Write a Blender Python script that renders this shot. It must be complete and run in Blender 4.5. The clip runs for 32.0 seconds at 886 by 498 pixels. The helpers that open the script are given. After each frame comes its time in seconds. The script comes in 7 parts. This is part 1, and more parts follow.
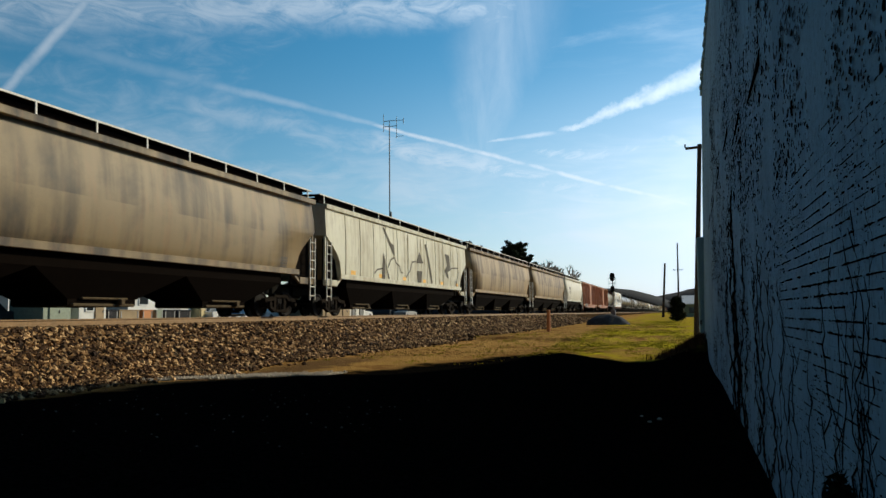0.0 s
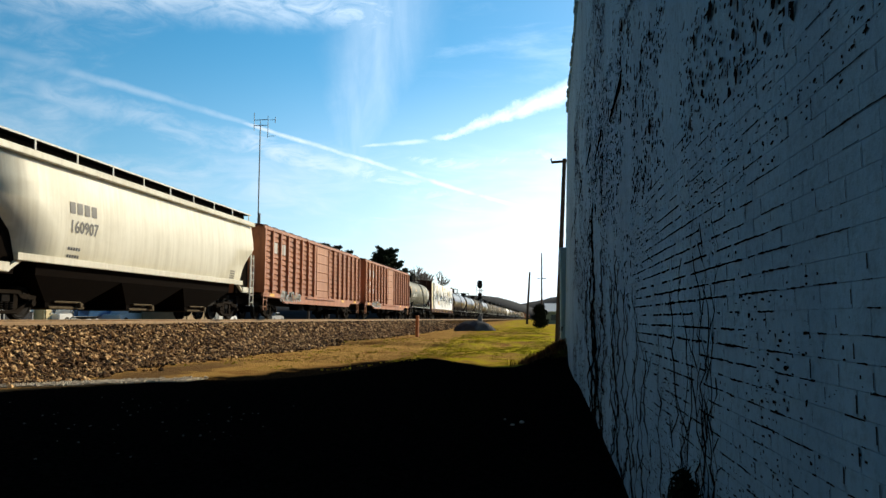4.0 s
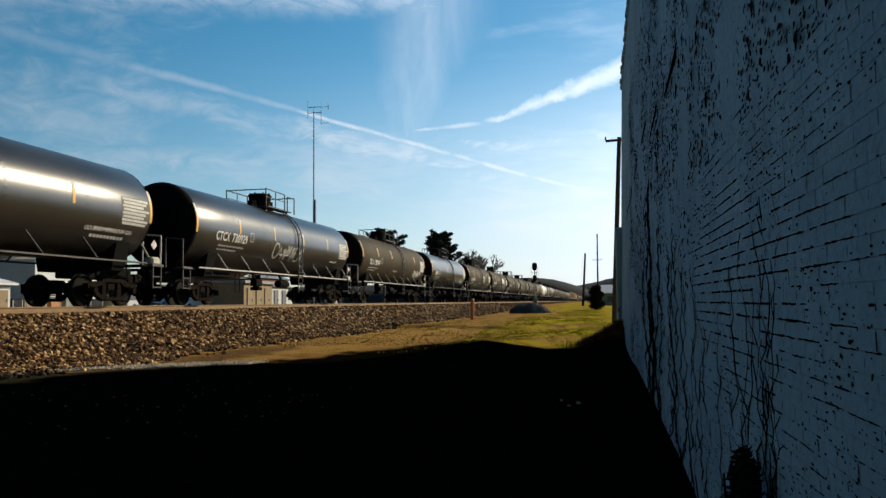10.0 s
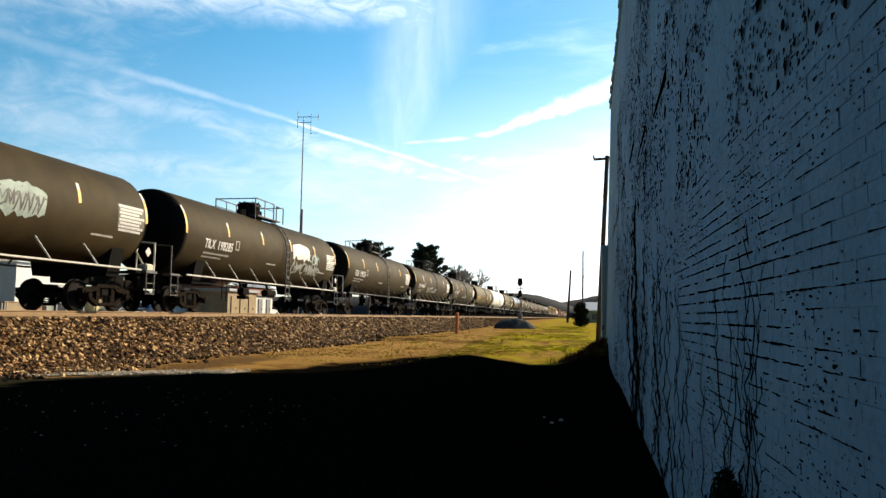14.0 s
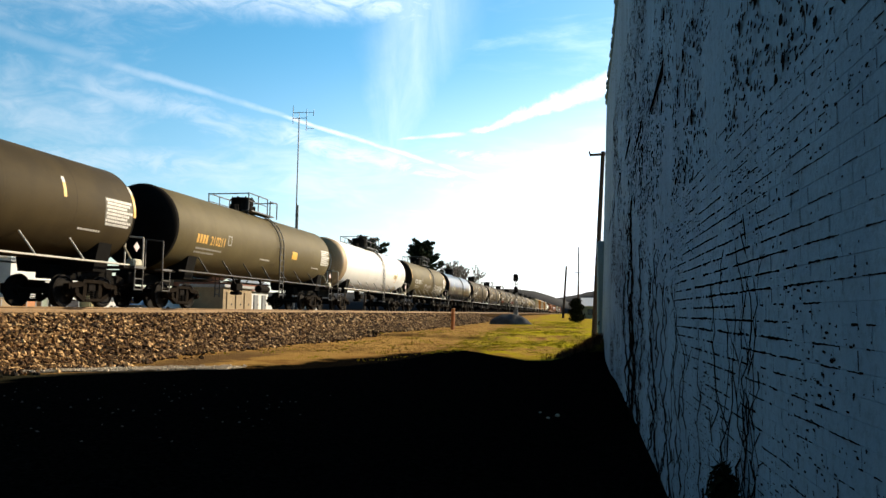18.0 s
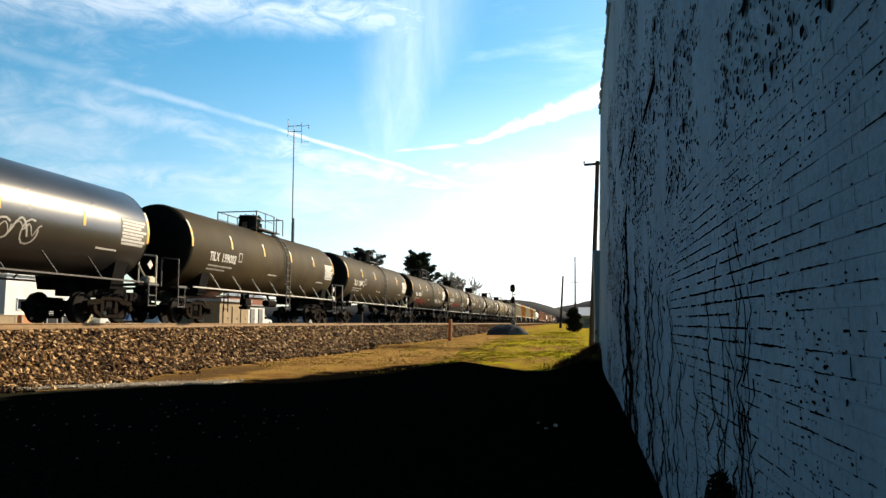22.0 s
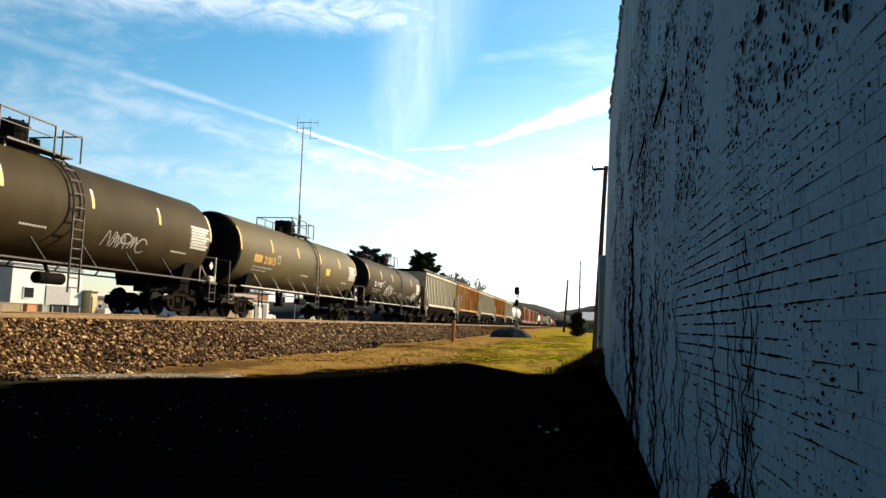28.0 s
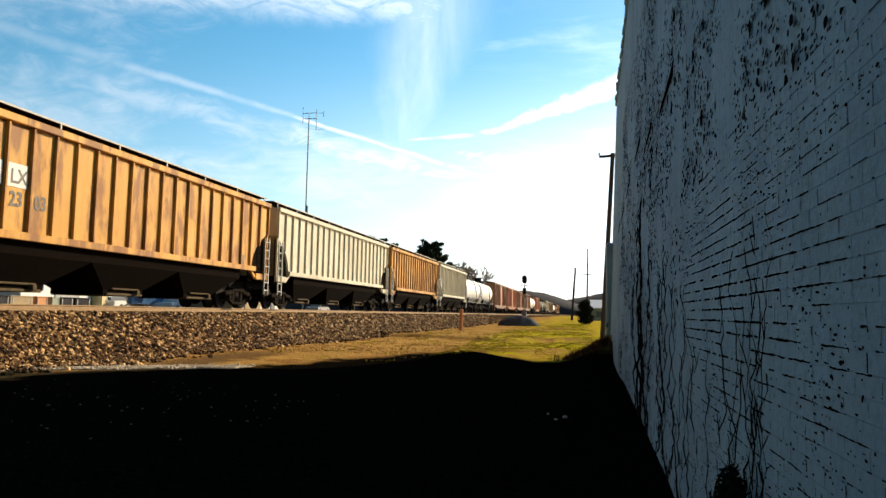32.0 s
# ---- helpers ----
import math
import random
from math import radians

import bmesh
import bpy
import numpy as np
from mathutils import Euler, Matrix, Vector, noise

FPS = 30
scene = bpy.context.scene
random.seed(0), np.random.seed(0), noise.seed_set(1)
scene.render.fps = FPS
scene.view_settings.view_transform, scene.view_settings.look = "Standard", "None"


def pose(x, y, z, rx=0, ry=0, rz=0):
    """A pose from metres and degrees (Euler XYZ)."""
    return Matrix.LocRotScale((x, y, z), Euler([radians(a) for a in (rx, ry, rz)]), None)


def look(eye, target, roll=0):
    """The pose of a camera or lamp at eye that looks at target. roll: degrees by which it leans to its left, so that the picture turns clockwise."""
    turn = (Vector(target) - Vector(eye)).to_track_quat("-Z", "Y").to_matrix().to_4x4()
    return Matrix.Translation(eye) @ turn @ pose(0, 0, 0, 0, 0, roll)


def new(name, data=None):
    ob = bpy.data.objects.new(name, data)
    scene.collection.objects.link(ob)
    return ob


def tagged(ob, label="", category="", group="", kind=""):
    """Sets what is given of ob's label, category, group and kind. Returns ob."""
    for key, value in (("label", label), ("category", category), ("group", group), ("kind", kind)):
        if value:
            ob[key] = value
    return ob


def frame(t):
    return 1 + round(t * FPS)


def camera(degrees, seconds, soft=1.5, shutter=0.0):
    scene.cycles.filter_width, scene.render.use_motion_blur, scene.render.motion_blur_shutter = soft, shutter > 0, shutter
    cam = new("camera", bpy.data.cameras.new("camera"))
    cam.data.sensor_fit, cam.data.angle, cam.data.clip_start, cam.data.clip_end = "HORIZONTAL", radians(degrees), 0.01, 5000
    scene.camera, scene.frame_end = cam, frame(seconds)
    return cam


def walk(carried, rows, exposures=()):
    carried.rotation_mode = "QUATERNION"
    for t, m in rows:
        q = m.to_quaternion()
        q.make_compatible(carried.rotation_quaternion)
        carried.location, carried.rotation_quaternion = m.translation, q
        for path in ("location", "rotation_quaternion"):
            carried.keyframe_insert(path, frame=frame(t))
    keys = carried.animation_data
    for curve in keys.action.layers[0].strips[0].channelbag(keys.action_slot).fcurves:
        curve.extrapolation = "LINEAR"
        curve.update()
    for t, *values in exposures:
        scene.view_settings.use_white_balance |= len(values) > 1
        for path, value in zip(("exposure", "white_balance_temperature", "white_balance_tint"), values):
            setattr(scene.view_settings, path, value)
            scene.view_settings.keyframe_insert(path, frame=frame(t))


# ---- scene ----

# camera: seconds, place, yaw, pitch, roll
PATH = [
    (0.0, 0.005, -0.027, 1.729, 17.7, 5.06, 0.59),
    (0.5, -0.002, -0.026, 1.737, 17.59, 4.3, 1.26),
    (1.0, -0.002, -0.025, 1.733, 16.18, 4.76, 0.65),
    (1.5, -0.016, -0.019, 1.725, 13.58, 4.16, 0.72),
    (2.0, -0.021, -0.014, 1.727, 8.93, 1.71, 2.31),
    (2.5, -0.003, -0.013, 1.723, 9.78, 5.3, -1.11),
    (3.0, -0.019, -0.005, 1.733, 8.03, 6.65, -0.18),
    (3.5, -0.015, 0.002, 1.72, 7.5, 5.47, -0.12),
    (5.5, 0.018, -0.001, 1.712, 7.93, 5.43, 0.69),
    (6.0, 0.016, 0.001, 1.711, 7.37, 5.17, 0.14),
    (6.5, 0.017, 0.002, 1.708, 7.81, 5.22, -0.1),
    (7.0, 0.018, -0.001, 1.707, 7.65, 5.21, 0.19),
    (7.5, 0.016, -0.002, 1.709, 8.41, 5.07, -0.32),
    (8.0, 0.009, -0.003, 1.71, 9.54, 5.51, -0.05),
    (8.5, 0.007, -0.001, 1.71, 9.67, 5.5, 0.21),
    (9.0, 0.01, -0.002, 1.71, 9.55, 5.01, -0.12),
    (9.5, 0.011, 0.001, 1.703, 9.77, 4.71, -0.07),
    (10.0, 0.006, 0.003, 1.695, 11.84, 4.16, 0.65),
    (10.5, 0.004, 0.006, 1.695, 11.14, 4.92, 1.53),
    (11.0, 0.004, 0.008, 1.692, 9.83, 4.96, -0.01),
    (11.5, -0.003, 0.009, 1.691, 10.86, 4.71, -0.46),
    (12.0, -0.003, 0.008, 1.698, 10.61, 5.47, -0.98),
    (12.5, -0.004, 0.006, 1.701, 10.62, 5.6, -0.7),
    (13.0, -0.006, 0.005, 1.704, 10.58, 5.3, -0.8),
    (13.5, -0.004, 0.007, 1.699, 10.31, 5.54, -1.08),
    (14.0, -0.004, 0.005, 1.7, 10.65, 5.2, -0.78),
    (14.5, -0.006, 0.005, 1.695, 10.58, 4.82, -0.99),
    (16.5, -0.001, 0.004, 1.699, 9.36, 5.55, -0.23),
    (17.0, 0.002, 0.003, 1.698, 9.03, 5.49, -0.28),
    (17.5, -0.005, 0.003, 1.698, 9.53, 4.44, -0.37),
    (18.0, -0.014, 0.004, 1.696, 10.32, 4.88, -0.72),
    (18.5, -0.012, 0.003, 1.697, 10.09, 4.86, -0.68),
    (19.0, -0.006, 0.003, 1.7, 9.91, 4.77, -0.76),
    (19.5, -0.006, 0.002, 1.699, 10.27, 5.26, -0.59),
    (20.0, -0.002, 0.002, 1.694, 9.86, 5.06, -0.74),
    (20.5, 0.001, -0.001, 1.7, 9.75, 5.39, -0.61),
    (21.0, -0.002, -0.001, 1.698, 9.32, 5.59, -0.5),
    (21.5, -0.006, 0.0, 1.697, 9.97, 5.42, -0.7),
    (22.0, -0.002, -0.0, 1.697, 10.11, 5.76, 0.03),
    (22.5, 0.002, -0.0, 1.701, 9.53, 5.8, 0.35),
    (23.0, 0.001, 0.0, 1.702, 10.01, 5.32, 0.57),
    (23.5, 0.001, 0.003, 1.7, 9.62, 4.94, -0.07),
    (24.0, 0.0, 0.003, 1.695, 8.92, 4.85, -0.92),
    (24.5, -0.0, 0.003, 1.698, 8.53, 5.09, -0.63),
    (25.0, 0.0, 0.003, 1.698, 9.0, 5.16, -0.91),
    (25.5, 0.002, 0.001, 1.7, 9.19, 5.25, -0.94),
    (27.5, -0.003, 0.002, 1.699, 9.38, 5.84, -2.65),
    (28.0, -0.011, 0.002, 1.697, 10.37, 5.8, -1.65),
    (28.5, -0.014, 0.0, 1.696, 10.78, 5.87, -1.36),
    (29.0, -0.011, -0.0, 1.696, 10.03, 6.01, -1.75),
    (29.5, -0.007, -0.0, 1.693, 10.27, 5.53, -1.3),
    (30.0, -0.012, 0.003, 1.69, 10.47, 5.07, -1.53),
    (30.5, -0.015, 0.004, 1.692, 10.41, 5.09, -1.79),
    (31.0, -0.013, 0.005, 1.693, 10.52, 4.81, -1.34),
    (31.5, -0.008, 0.006, 1.69, 10.21, 5.02, -1.23),
    (32.0, -0.008, 0.006, 1.69, 10.98, 4.95, -1.11),
]
cam = camera(62.2, 32.0, soft=1.5)
walk(cam, [(r[0], pose(r[1], r[2], r[3], 90 + r[5], r[6], r[4])) for r in PATH],
     exposures=[(0, -0.52, 6150, 6), (1.5, -0.48, 6150, 6), (2.6, -0.02, 6250, 7), (3.5, -0.02, 6250, 7), (5.5, -0.15, 6350, 8), (7.0, -0.22, 6400, 8), (8.2, -0.22, 6400, 8), (9.0, -0.38, 6400, 8), (10.5, -0.44, 6450, 9), (11.0, 0.15, 6500, 9), (13.0, 0.3, 6650, 10), (22.0, 0.35, 6850, 11), (32.0, 0.36, 7100, 12)])

# ---- light: a low winter sun ahead and to the right, thin cirrus and contrails ----
SUN_AZ, SUN_EL = 40.0, 24.0
sun_dir = Vector((math.sin(radians(SUN_AZ)) * math.cos(radians(SUN_EL)), math.cos(radians(SUN_AZ)) * math.cos(radians(SUN_EL)), math.sin(radians(SUN_EL))))
sun = new("sun", bpy.data.lights.new("sun", "SUN"))
sun.data.energy, sun.data.angle, sun.data.color = 5.0, radians(0.6), (1.0, 0.84, 0.58)
sun.matrix_world = look(sun_dir * 60, (0, 0, 0))


class Nodes:
    """Short hand for a node tree."""
    def __init__(self, tree):
        self.t = tree
        tree.nodes.clear()

    def add(self, kind, links=None, operation=None, clamp=False):
        n = self.t.nodes.new(kind)
        if operation:
            n.operation = operation
        if clamp and kind == "ShaderNodeMath":
            n.use_clamp = True
        for k, v in (links or {}).items():
            s = n.inputs[k]
            if isinstance(v, bpy.types.NodeSocket):
                self.t.links.new(v, s)
            else:
                s.default_value = v
        return n

    def math(self, op, a, b=0.0, c=0.0, clamp=False):
        return self.add("ShaderNodeMath", {0: a, 1: b, 2: c}, operation=op, clamp=clamp).outputs[0]

    def step(self, v, lo, hi):
        n = self.add("ShaderNodeMapRange")
        n.interpolation_type = "SMOOTHSTEP"
        for i, s in enumerate((v, lo, hi, 0.0, 1.0)):
            if isinstance(s, bpy.types.NodeSocket):
                self.t.links.new(s, n.inputs[i])
            else:
                n.inputs[i].default_value = s
        return n.outputs[0]

    def mix(self, fac, a, b, blend="MIX"):
        n = self.add("ShaderNodeMix")
        n.data_type, n.blend_type = "RGBA", blend
        for i, v in ((0, fac), (6, a), (7, b)):
            if isinstance(v, bpy.types.NodeSocket):
                self.t.links.new(v, n.inputs[i])
            else:
                n.inputs[i].default_value = v if i == 0 else (*v[:3], 1)
        return n.outputs[2]

    def noise(self, vec, scale, detail=4.0, rough=0.55, w=None, dist=0.0):
        n = self.add("ShaderNodeTexNoise", {"Vector": vec, "Scale": scale, "Detail": detail, "Roughness": rough, "Distortion": dist})
        if w is not None:
            n.noise_dimensions = "4D"
            self.t.links.new(w, n.inputs["W"])
        return n.outputs["Fac"]

    def mapped(self, vec, scale=(1, 1, 1), rot=(0, 0, 0), loc=(0, 0, 0)):
        return self.add("ShaderNodeMapping", {"Vector": vec, "Location": loc, "Rotation": rot, "Scale": scale}).outputs[0]

    def dot(self, vec, d):
        return self.add("ShaderNodeVectorMath", {0: vec, 1: tuple(d)}, operation="DOT_PRODUCT").outputs["Value"]


def direction(az, el):
    """Unit way for degrees right of the track's line and degrees up."""
    return Vector((math.sin(radians(az)) * math.cos(radians(el)), math.cos(radians(az)) * math.cos(radians(el)), math.sin(radians(el))))


world = bpy.data.worlds.new("sky")
scene.world = world
world.use_nodes = True
W = Nodes(world.node_tree)
ray = W.add("ShaderNodeTexCoord").outputs["Generated"]
SKY_GAIN = 0.10
nishita = W.add("ShaderNodeTexSky")
nishita.sky_type, nishita.sun_disc = "NISHITA", False
nishita.sun_elevation, nishita.sun_rotation = radians(SUN_EL), radians(SUN_AZ)
nishita.air_density, nishita.dust_density, nishita.ozone_density, nishita.altitude = 1.0, 0.7, 2.2, 200.0


def contrail(d0, d1, half0, half1, soft=0.0, wob=0.004):
    """A band of cloud from the way d0 to the way d1, with its half widths in radians at both ends."""
    n = d0.cross(d1).normalized()
    along = (d1 - d0).normalized()
    a0, a1 = d0.dot(along), d1.dot(along)
    u = W.dot(ray, along)
    k = W.add("ShaderNodeMapRange", {0: u, 1: a0, 2: a1, 3: 0.0, 4: 1.0}).outputs[0]
    half = W.math("MULTIPLY_ADD", k, half1 - half0, half0)
    rag = W.math("MULTIPLY_ADD", W.noise(ray, 14.0, 6.0, 0.68), wob * 2, -wob)
    off = W.math("ABSOLUTE", W.math("ADD", W.dot(ray, n), rag))
    rel = W.math("DIVIDE", off, half)
    across = W.math("SUBTRACT", 1.0, W.step(rel, soft, 1.0))
    ends = W.math("MULTIPLY", W.step(u, a0 - 0.01, a0 + 0.03), W.math("SUBTRACT", 1.0, W.step(u, a1 - 0.03, a1 + 0.01)))
    ahead = W.step(W.dot(ray, (d0 + d1).normalized()), 0.2, 0.5)
    return W.math("MULTIPLY", W.math("MULTIPLY", across, ends), ahead)


veil = W.noise(W.mapped(ray, (1.6, 2.6, 5.0), (0.3, 0.2, 0.5)), 1.5, 6.0, 0.55, dist=0.6)
fine = W.noise(W.mapped(ray, (2.0, 9.0, 14.0), (0.2, 0.5, 0.2)), 3.0, 8.0, 0.62, dist=0.8)
streak = W.noise(W.mapped(ray, (7.0, 5.0, 17.0), (0.25, 0.12, -0.25)), 2.2, 8.0, 0.66, dist=1.4)
plume = W.noise(W.mapped(ray, (9.0, 3.0, 1.6), (0.1, 0.0, 0.3)), 2.0, 7.0, 0.6, dist=0.8)
puff = W.noise(ray, 26.0, 5.0, 0.6)
glow = W.math("POWER", W.math("MAXIMUM", W.dot(ray, sun_dir), 0.0), 2.4)
low = W.math("SUBTRACT", 1.0, W.step(W.add("ShaderNodeSeparateXYZ", {0: ray}).outputs[2], 0.03, 0.36))
cirrus = W.math("MULTIPLY", W.step(W.math("MULTIPLY_ADD", fine, 0.45, W.math("MULTIPLY", veil, 0.75)), 0.54, 0.90), W.math("MULTIPLY_ADD", W.step(W.dot(ray, (0.25, 0.97, 0.0)), -0.2, 0.6), 0.38, 0.06))
cover = W.math("ADD", cirrus, W.math("MULTIPLY", low, W.math("MULTIPLY_ADD", glow, 1.75, 0.05)), clamp=True)
TRAILS = [
    (direction(-47, 18.7), direction(-34, 16.8), 0.014, 0.012, 0.20),
    (direction(-36, 17.1), direction(-22, 14.5), 0.010, 0.006, 0.36),
    (direction(-23.5, 14.75), direction(-10.5, 11.35), 0.0045, 0.007, 0.96),
    (direction(-11.5, 11.6), direction(2.5, 7.4), 0.006, 0.010, 0.95),
    (direction(-15, 13.2), direction(-8, 13.8), 0.0025, 0.008, 0.7),
    (direction(-8.9, 13.6), direction(4, 17.9), 0.008, 0.023, 0.95),
    (direction(-15.4, 9.0), direction(-10.8, 28), 0.075, 0.090, 0.42),
    (direction(-14.6, 7.8), direction(-10.0, 7.7), 0.003, 0.003, 0.75),
    (direction(-9.4, 7.7), direction(-1.5, 7.3), 0.003, 0.005, 0.85),
    (direction(-62, 17.8), direction(-11, 23.0), 0.062, 0.036, 0.62),
    (direction(-64, 25.5), direction(-13, 27.5), 0.04, 0.02, 0.45),
    (direction(-49.6, 14.2), direction(-42.8, 23.5), 0.008, 0.013, 0.66),
    (direction(-12, 12.0), direction(8, 12.3), 0.012, 0.03, 0.72),
    (direction(-38, 15.3), direction(-17, 11.8), 0.026, 0.036, 0.40),
    (direction(-24, 13.4), direction(-3, 8.6), 0.030, 0.042, 0.72),
    (direction(-52, 9.5), direction(-24, 10.8), 0.02, 0.03, 0.46),
    (direction(-30, 7.6), direction(-8, 6.0), 0.02, 0.03, 0.45),
]
for d0, d1, h0, h1, gain in TRAILS:
    band = contrail(d0, d1, h0, h1, 0.0, 0.004 if h1 < 0.02 else 0.02)
    tex = W.math("MULTIPLY_ADD", W.step(streak, 0.30, 0.66), 0.75, 0.25) if h1 > 0.013 and gain < 0.9 else W.math("MULTIPLY_ADD", W.step(puff, 0.32, 0.62), 0.4, 0.6)
    if h1 == 0.090:
        tex = W.math("MULTIPLY_ADD", W.step(plume, 0.30, 0.70), 0.5, 0.4)
    cover = W.math("MAXIMUM", cover, W.math("MULTIPLY", W.math("MULTIPLY", band, tex), gain))
cloud = W.add("ShaderNodeVectorMath", {0: (5.4, 6.1, 6.9)}, operation="SCALE")
world.node_tree.links.new(W.math("MULTIPLY_ADD", glow, 2.2, 1.25), cloud.inputs["Scale"])
height = W.math("MULTIPLY_ADD", W.step(W.add("ShaderNodeSeparateXYZ", {0: ray}).outputs[2], 0.45, 0.85), -0.68, 1.0)
blue = W.add("ShaderNodeHueSaturation", {"Hue": 0.483, "Saturation": 1.36, "Value": W.math("MULTIPLY", W.math("MULTIPLY_ADD", W.step(W.dot(ray, sun_dir), -0.6, 0.7), 0.92, 0.80), W.math("MULTIPLY_ADD", W.step(W.dot(ray, sun_dir), -0.45, 0.08), 0.80, 0.20)), "Color": nishita.outputs[0]}).outputs[0]
seen = W.mix(cover, blue, cloud.outputs[0])
seen = W.mix(1.0, seen, W.add("ShaderNodeCombineColor", {0: height, 1: height, 2: height}).outputs[0], "MULTIPLY")
bg = W.add("ShaderNodeBackground", {"Color": seen, "Strength": SKY_GAIN})
W.add("ShaderNodeOutputWorld", {"Surface": bg.outputs[0]})

# ---- materials ----
def material(name):
    m = bpy.data.materials.new(name)
    m.use_nodes = True
    n = Nodes(m.node_tree)
    co = n.add("ShaderNodeTexCoord").outputs["Object"]
    rnd = n.math("MULTIPLY", n.add("ShaderNodeObjectInfo").outputs["Random"], 40.0)
    return m, n, co, rnd


def finish(m, n, color, rough=0.6, metal=0.0, bump=None, depth=0.01, spec=0.5, coat=0.0):
    b = n.add("ShaderNodeBsdfPrincipled", {"Base Color": color if isinstance(color, bpy.types.NodeSocket) else (*color[:3], 1), "Roughness": rough, "Metallic": metal, "Specular IOR Level": spec, "Coat Weight": coat})
    if bump is not None:
        n.t.links.new(n.add("ShaderNodeBump", {"Height": bump, "Strength": 1.0, "Distance": depth}).outputs[0], b.inputs["Normal"])
    n.add("ShaderNodeOutputMaterial", {"Surface": b.outputs[0]})
    return m


def plain(name, c, rough=0.6, metal=0.0, var=0.25, scale=6.0, spec=0.5, depth=0.002):
    """One colour with grain and blotches at two scales."""
    m, n, co, rnd = material(name)
    a, b = n.noise(co, scale, 5.0, 0.6, rnd), n.noise(co, scale * 9, 3.0, 0.6, rnd)
    k = n.math("MULTIPLY_ADD", b, 0.4, n.math("MULTIPLY", a, 0.6))
    col = n.mix(n.step(k, 0.3, 0.7), [v * (1 - var) for v in c], [min(v * (1 + var), 1) for v in c])
    return finish(m, n, col, n.math("MULTIPLY_ADD", a, 0.2, rough - 0.1), metal, b, depth, spec)


def car_paint(name, c, dirt, rough=0.45, amount=0.6, streak=1.0, rust=None, rust_amount=0.0, coat=0.0, spec=0.5, band=False, blotchy=False, shell=False):
    """Weathered paint on a rail car: grime that runs down in streaks, blotches, rust."""
    m, n, co, rnd = material(name)
    run = n.noise(n.mapped(co, (0.6, 2.2, 0.14)), 2.2 * streak, 6.0, 0.65, rnd, 0.2)
    thin = n.noise(n.mapped(co, (1.0, 5.0 * min(streak, 1.0) + 1.0, 0.3)), 2.0, 4.0, 0.6, rnd)
    blot = n.noise(n.mapped(co, (1, 0.8, 0.9)), 0.42, 6.0, 0.62, rnd, 0.5)
    grain = n.noise(co, 30.0, 3.0, 0.6, rnd)
    if shell:
        run = n.noise(n.mapped(co, (0.9, 0.55, 0.9)), 1.1, 4.0, 0.55, rnd, 0.2)
        thin = n.noise(n.mapped(co, (0.5, 1.3, 0.3)), 1.4, 3.0, 0.5, rnd)
    k = n.math("ADD", n.math("MULTIPLY", run, 0.40), n.math("ADD", n.math("MULTIPLY", thin, 0.17), n.math("MULTIPLY", blot, 0.43)))
    if band:
        run = n.noise(n.mapped(co, (0.4, 1.0, 0.10)), 1.25, 3.0, 0.55, rnd, 0.3)
        soft = n.noise(n.mapped(co, (0.4, 1.7, 0.16)), 1.4, 2.0, 0.5, rnd, 0.3)
        k = n.math("ADD", n.math("MULTIPLY", run, 0.45), n.math("ADD", n.math("MULTIPLY", soft, 0.17), n.math("MULTIPLY", blot, 0.38)))
        # the upper half of the side is sootier, down to a plate seam
        z = n.add("ShaderNodeSeparateXYZ", {0: co}).outputs[2]
        patchy = n.noise(n.mapped(co, (0.3, 0.35, 0.05)), 2.0, 3.0, 0.6, rnd)
        k = n.math("ADD", n.math("MULTIPLY_ADD", n.step(patchy, 0.40, 0.60), n.math("MULTIPLY", n.step(z, 2.96, 2.99), 0.07), k), -0.025)
    col = n.mix(n.math("MULTIPLY", n.step(k, 0.42, 0.60), amount), c, dirt)
    col = n.mix(n.math("MULTIPLY", n.step(grain, 0.4, 0.75), 0.12), col, [v * 0.6 for v in dirt])
    if rust:
        r = n.noise(n.mapped(co, (1.0, 1.3, 0.40) if blotchy else (1.0, 1.8, 0.42)), 1.1 if blotchy else 2.2, 7.0, 0.62 if blotchy else 0.7, rnd, 0.4)
        col = n.mix(n.math("MULTIPLY", n.step(r, 0.44 if blotchy else 0.50, 0.60 if blotchy else 0.66), rust_amount), col, rust)
    return finish(m, n, col, n.math("MULTIPLY_ADD", k, 0.08 if shell else 0.24, rough - (0.04 if shell else 0.12)), 0.0, grain, 0.0015, spec, coat)


M = {}
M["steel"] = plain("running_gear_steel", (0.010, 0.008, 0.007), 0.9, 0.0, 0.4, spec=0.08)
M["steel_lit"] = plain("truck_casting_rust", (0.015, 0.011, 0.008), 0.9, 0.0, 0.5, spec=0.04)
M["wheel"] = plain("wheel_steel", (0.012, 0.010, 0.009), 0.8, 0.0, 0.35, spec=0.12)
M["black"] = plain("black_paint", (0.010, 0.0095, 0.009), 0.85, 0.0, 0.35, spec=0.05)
M["rail_iron"] = plain("hand_rail_paint", (0.07, 0.065, 0.06), 0.5, 0.1, 0.3)
M["rail_white"] = plain("white_grab_iron", (0.62, 0.60, 0.54), 0.55, 0.0, 0.2)
M["yellow"] = plain("reflective_yellow", (0.85, 0.46, 0.05), 0.5, 0.0, 0.12)
M["white_mark"] = plain("white_stencil", (0.72, 0.70, 0.66), 0.6, 0.0, 0.2)
M["grey_mark"] = plain("grey_stencil", (0.42, 0.41, 0.38), 0.6, 0.0, 0.25)
M["gold_mark"] = plain("gold_stencil", (0.75, 0.42, 0.08), 0.6, 0.0, 0.2)
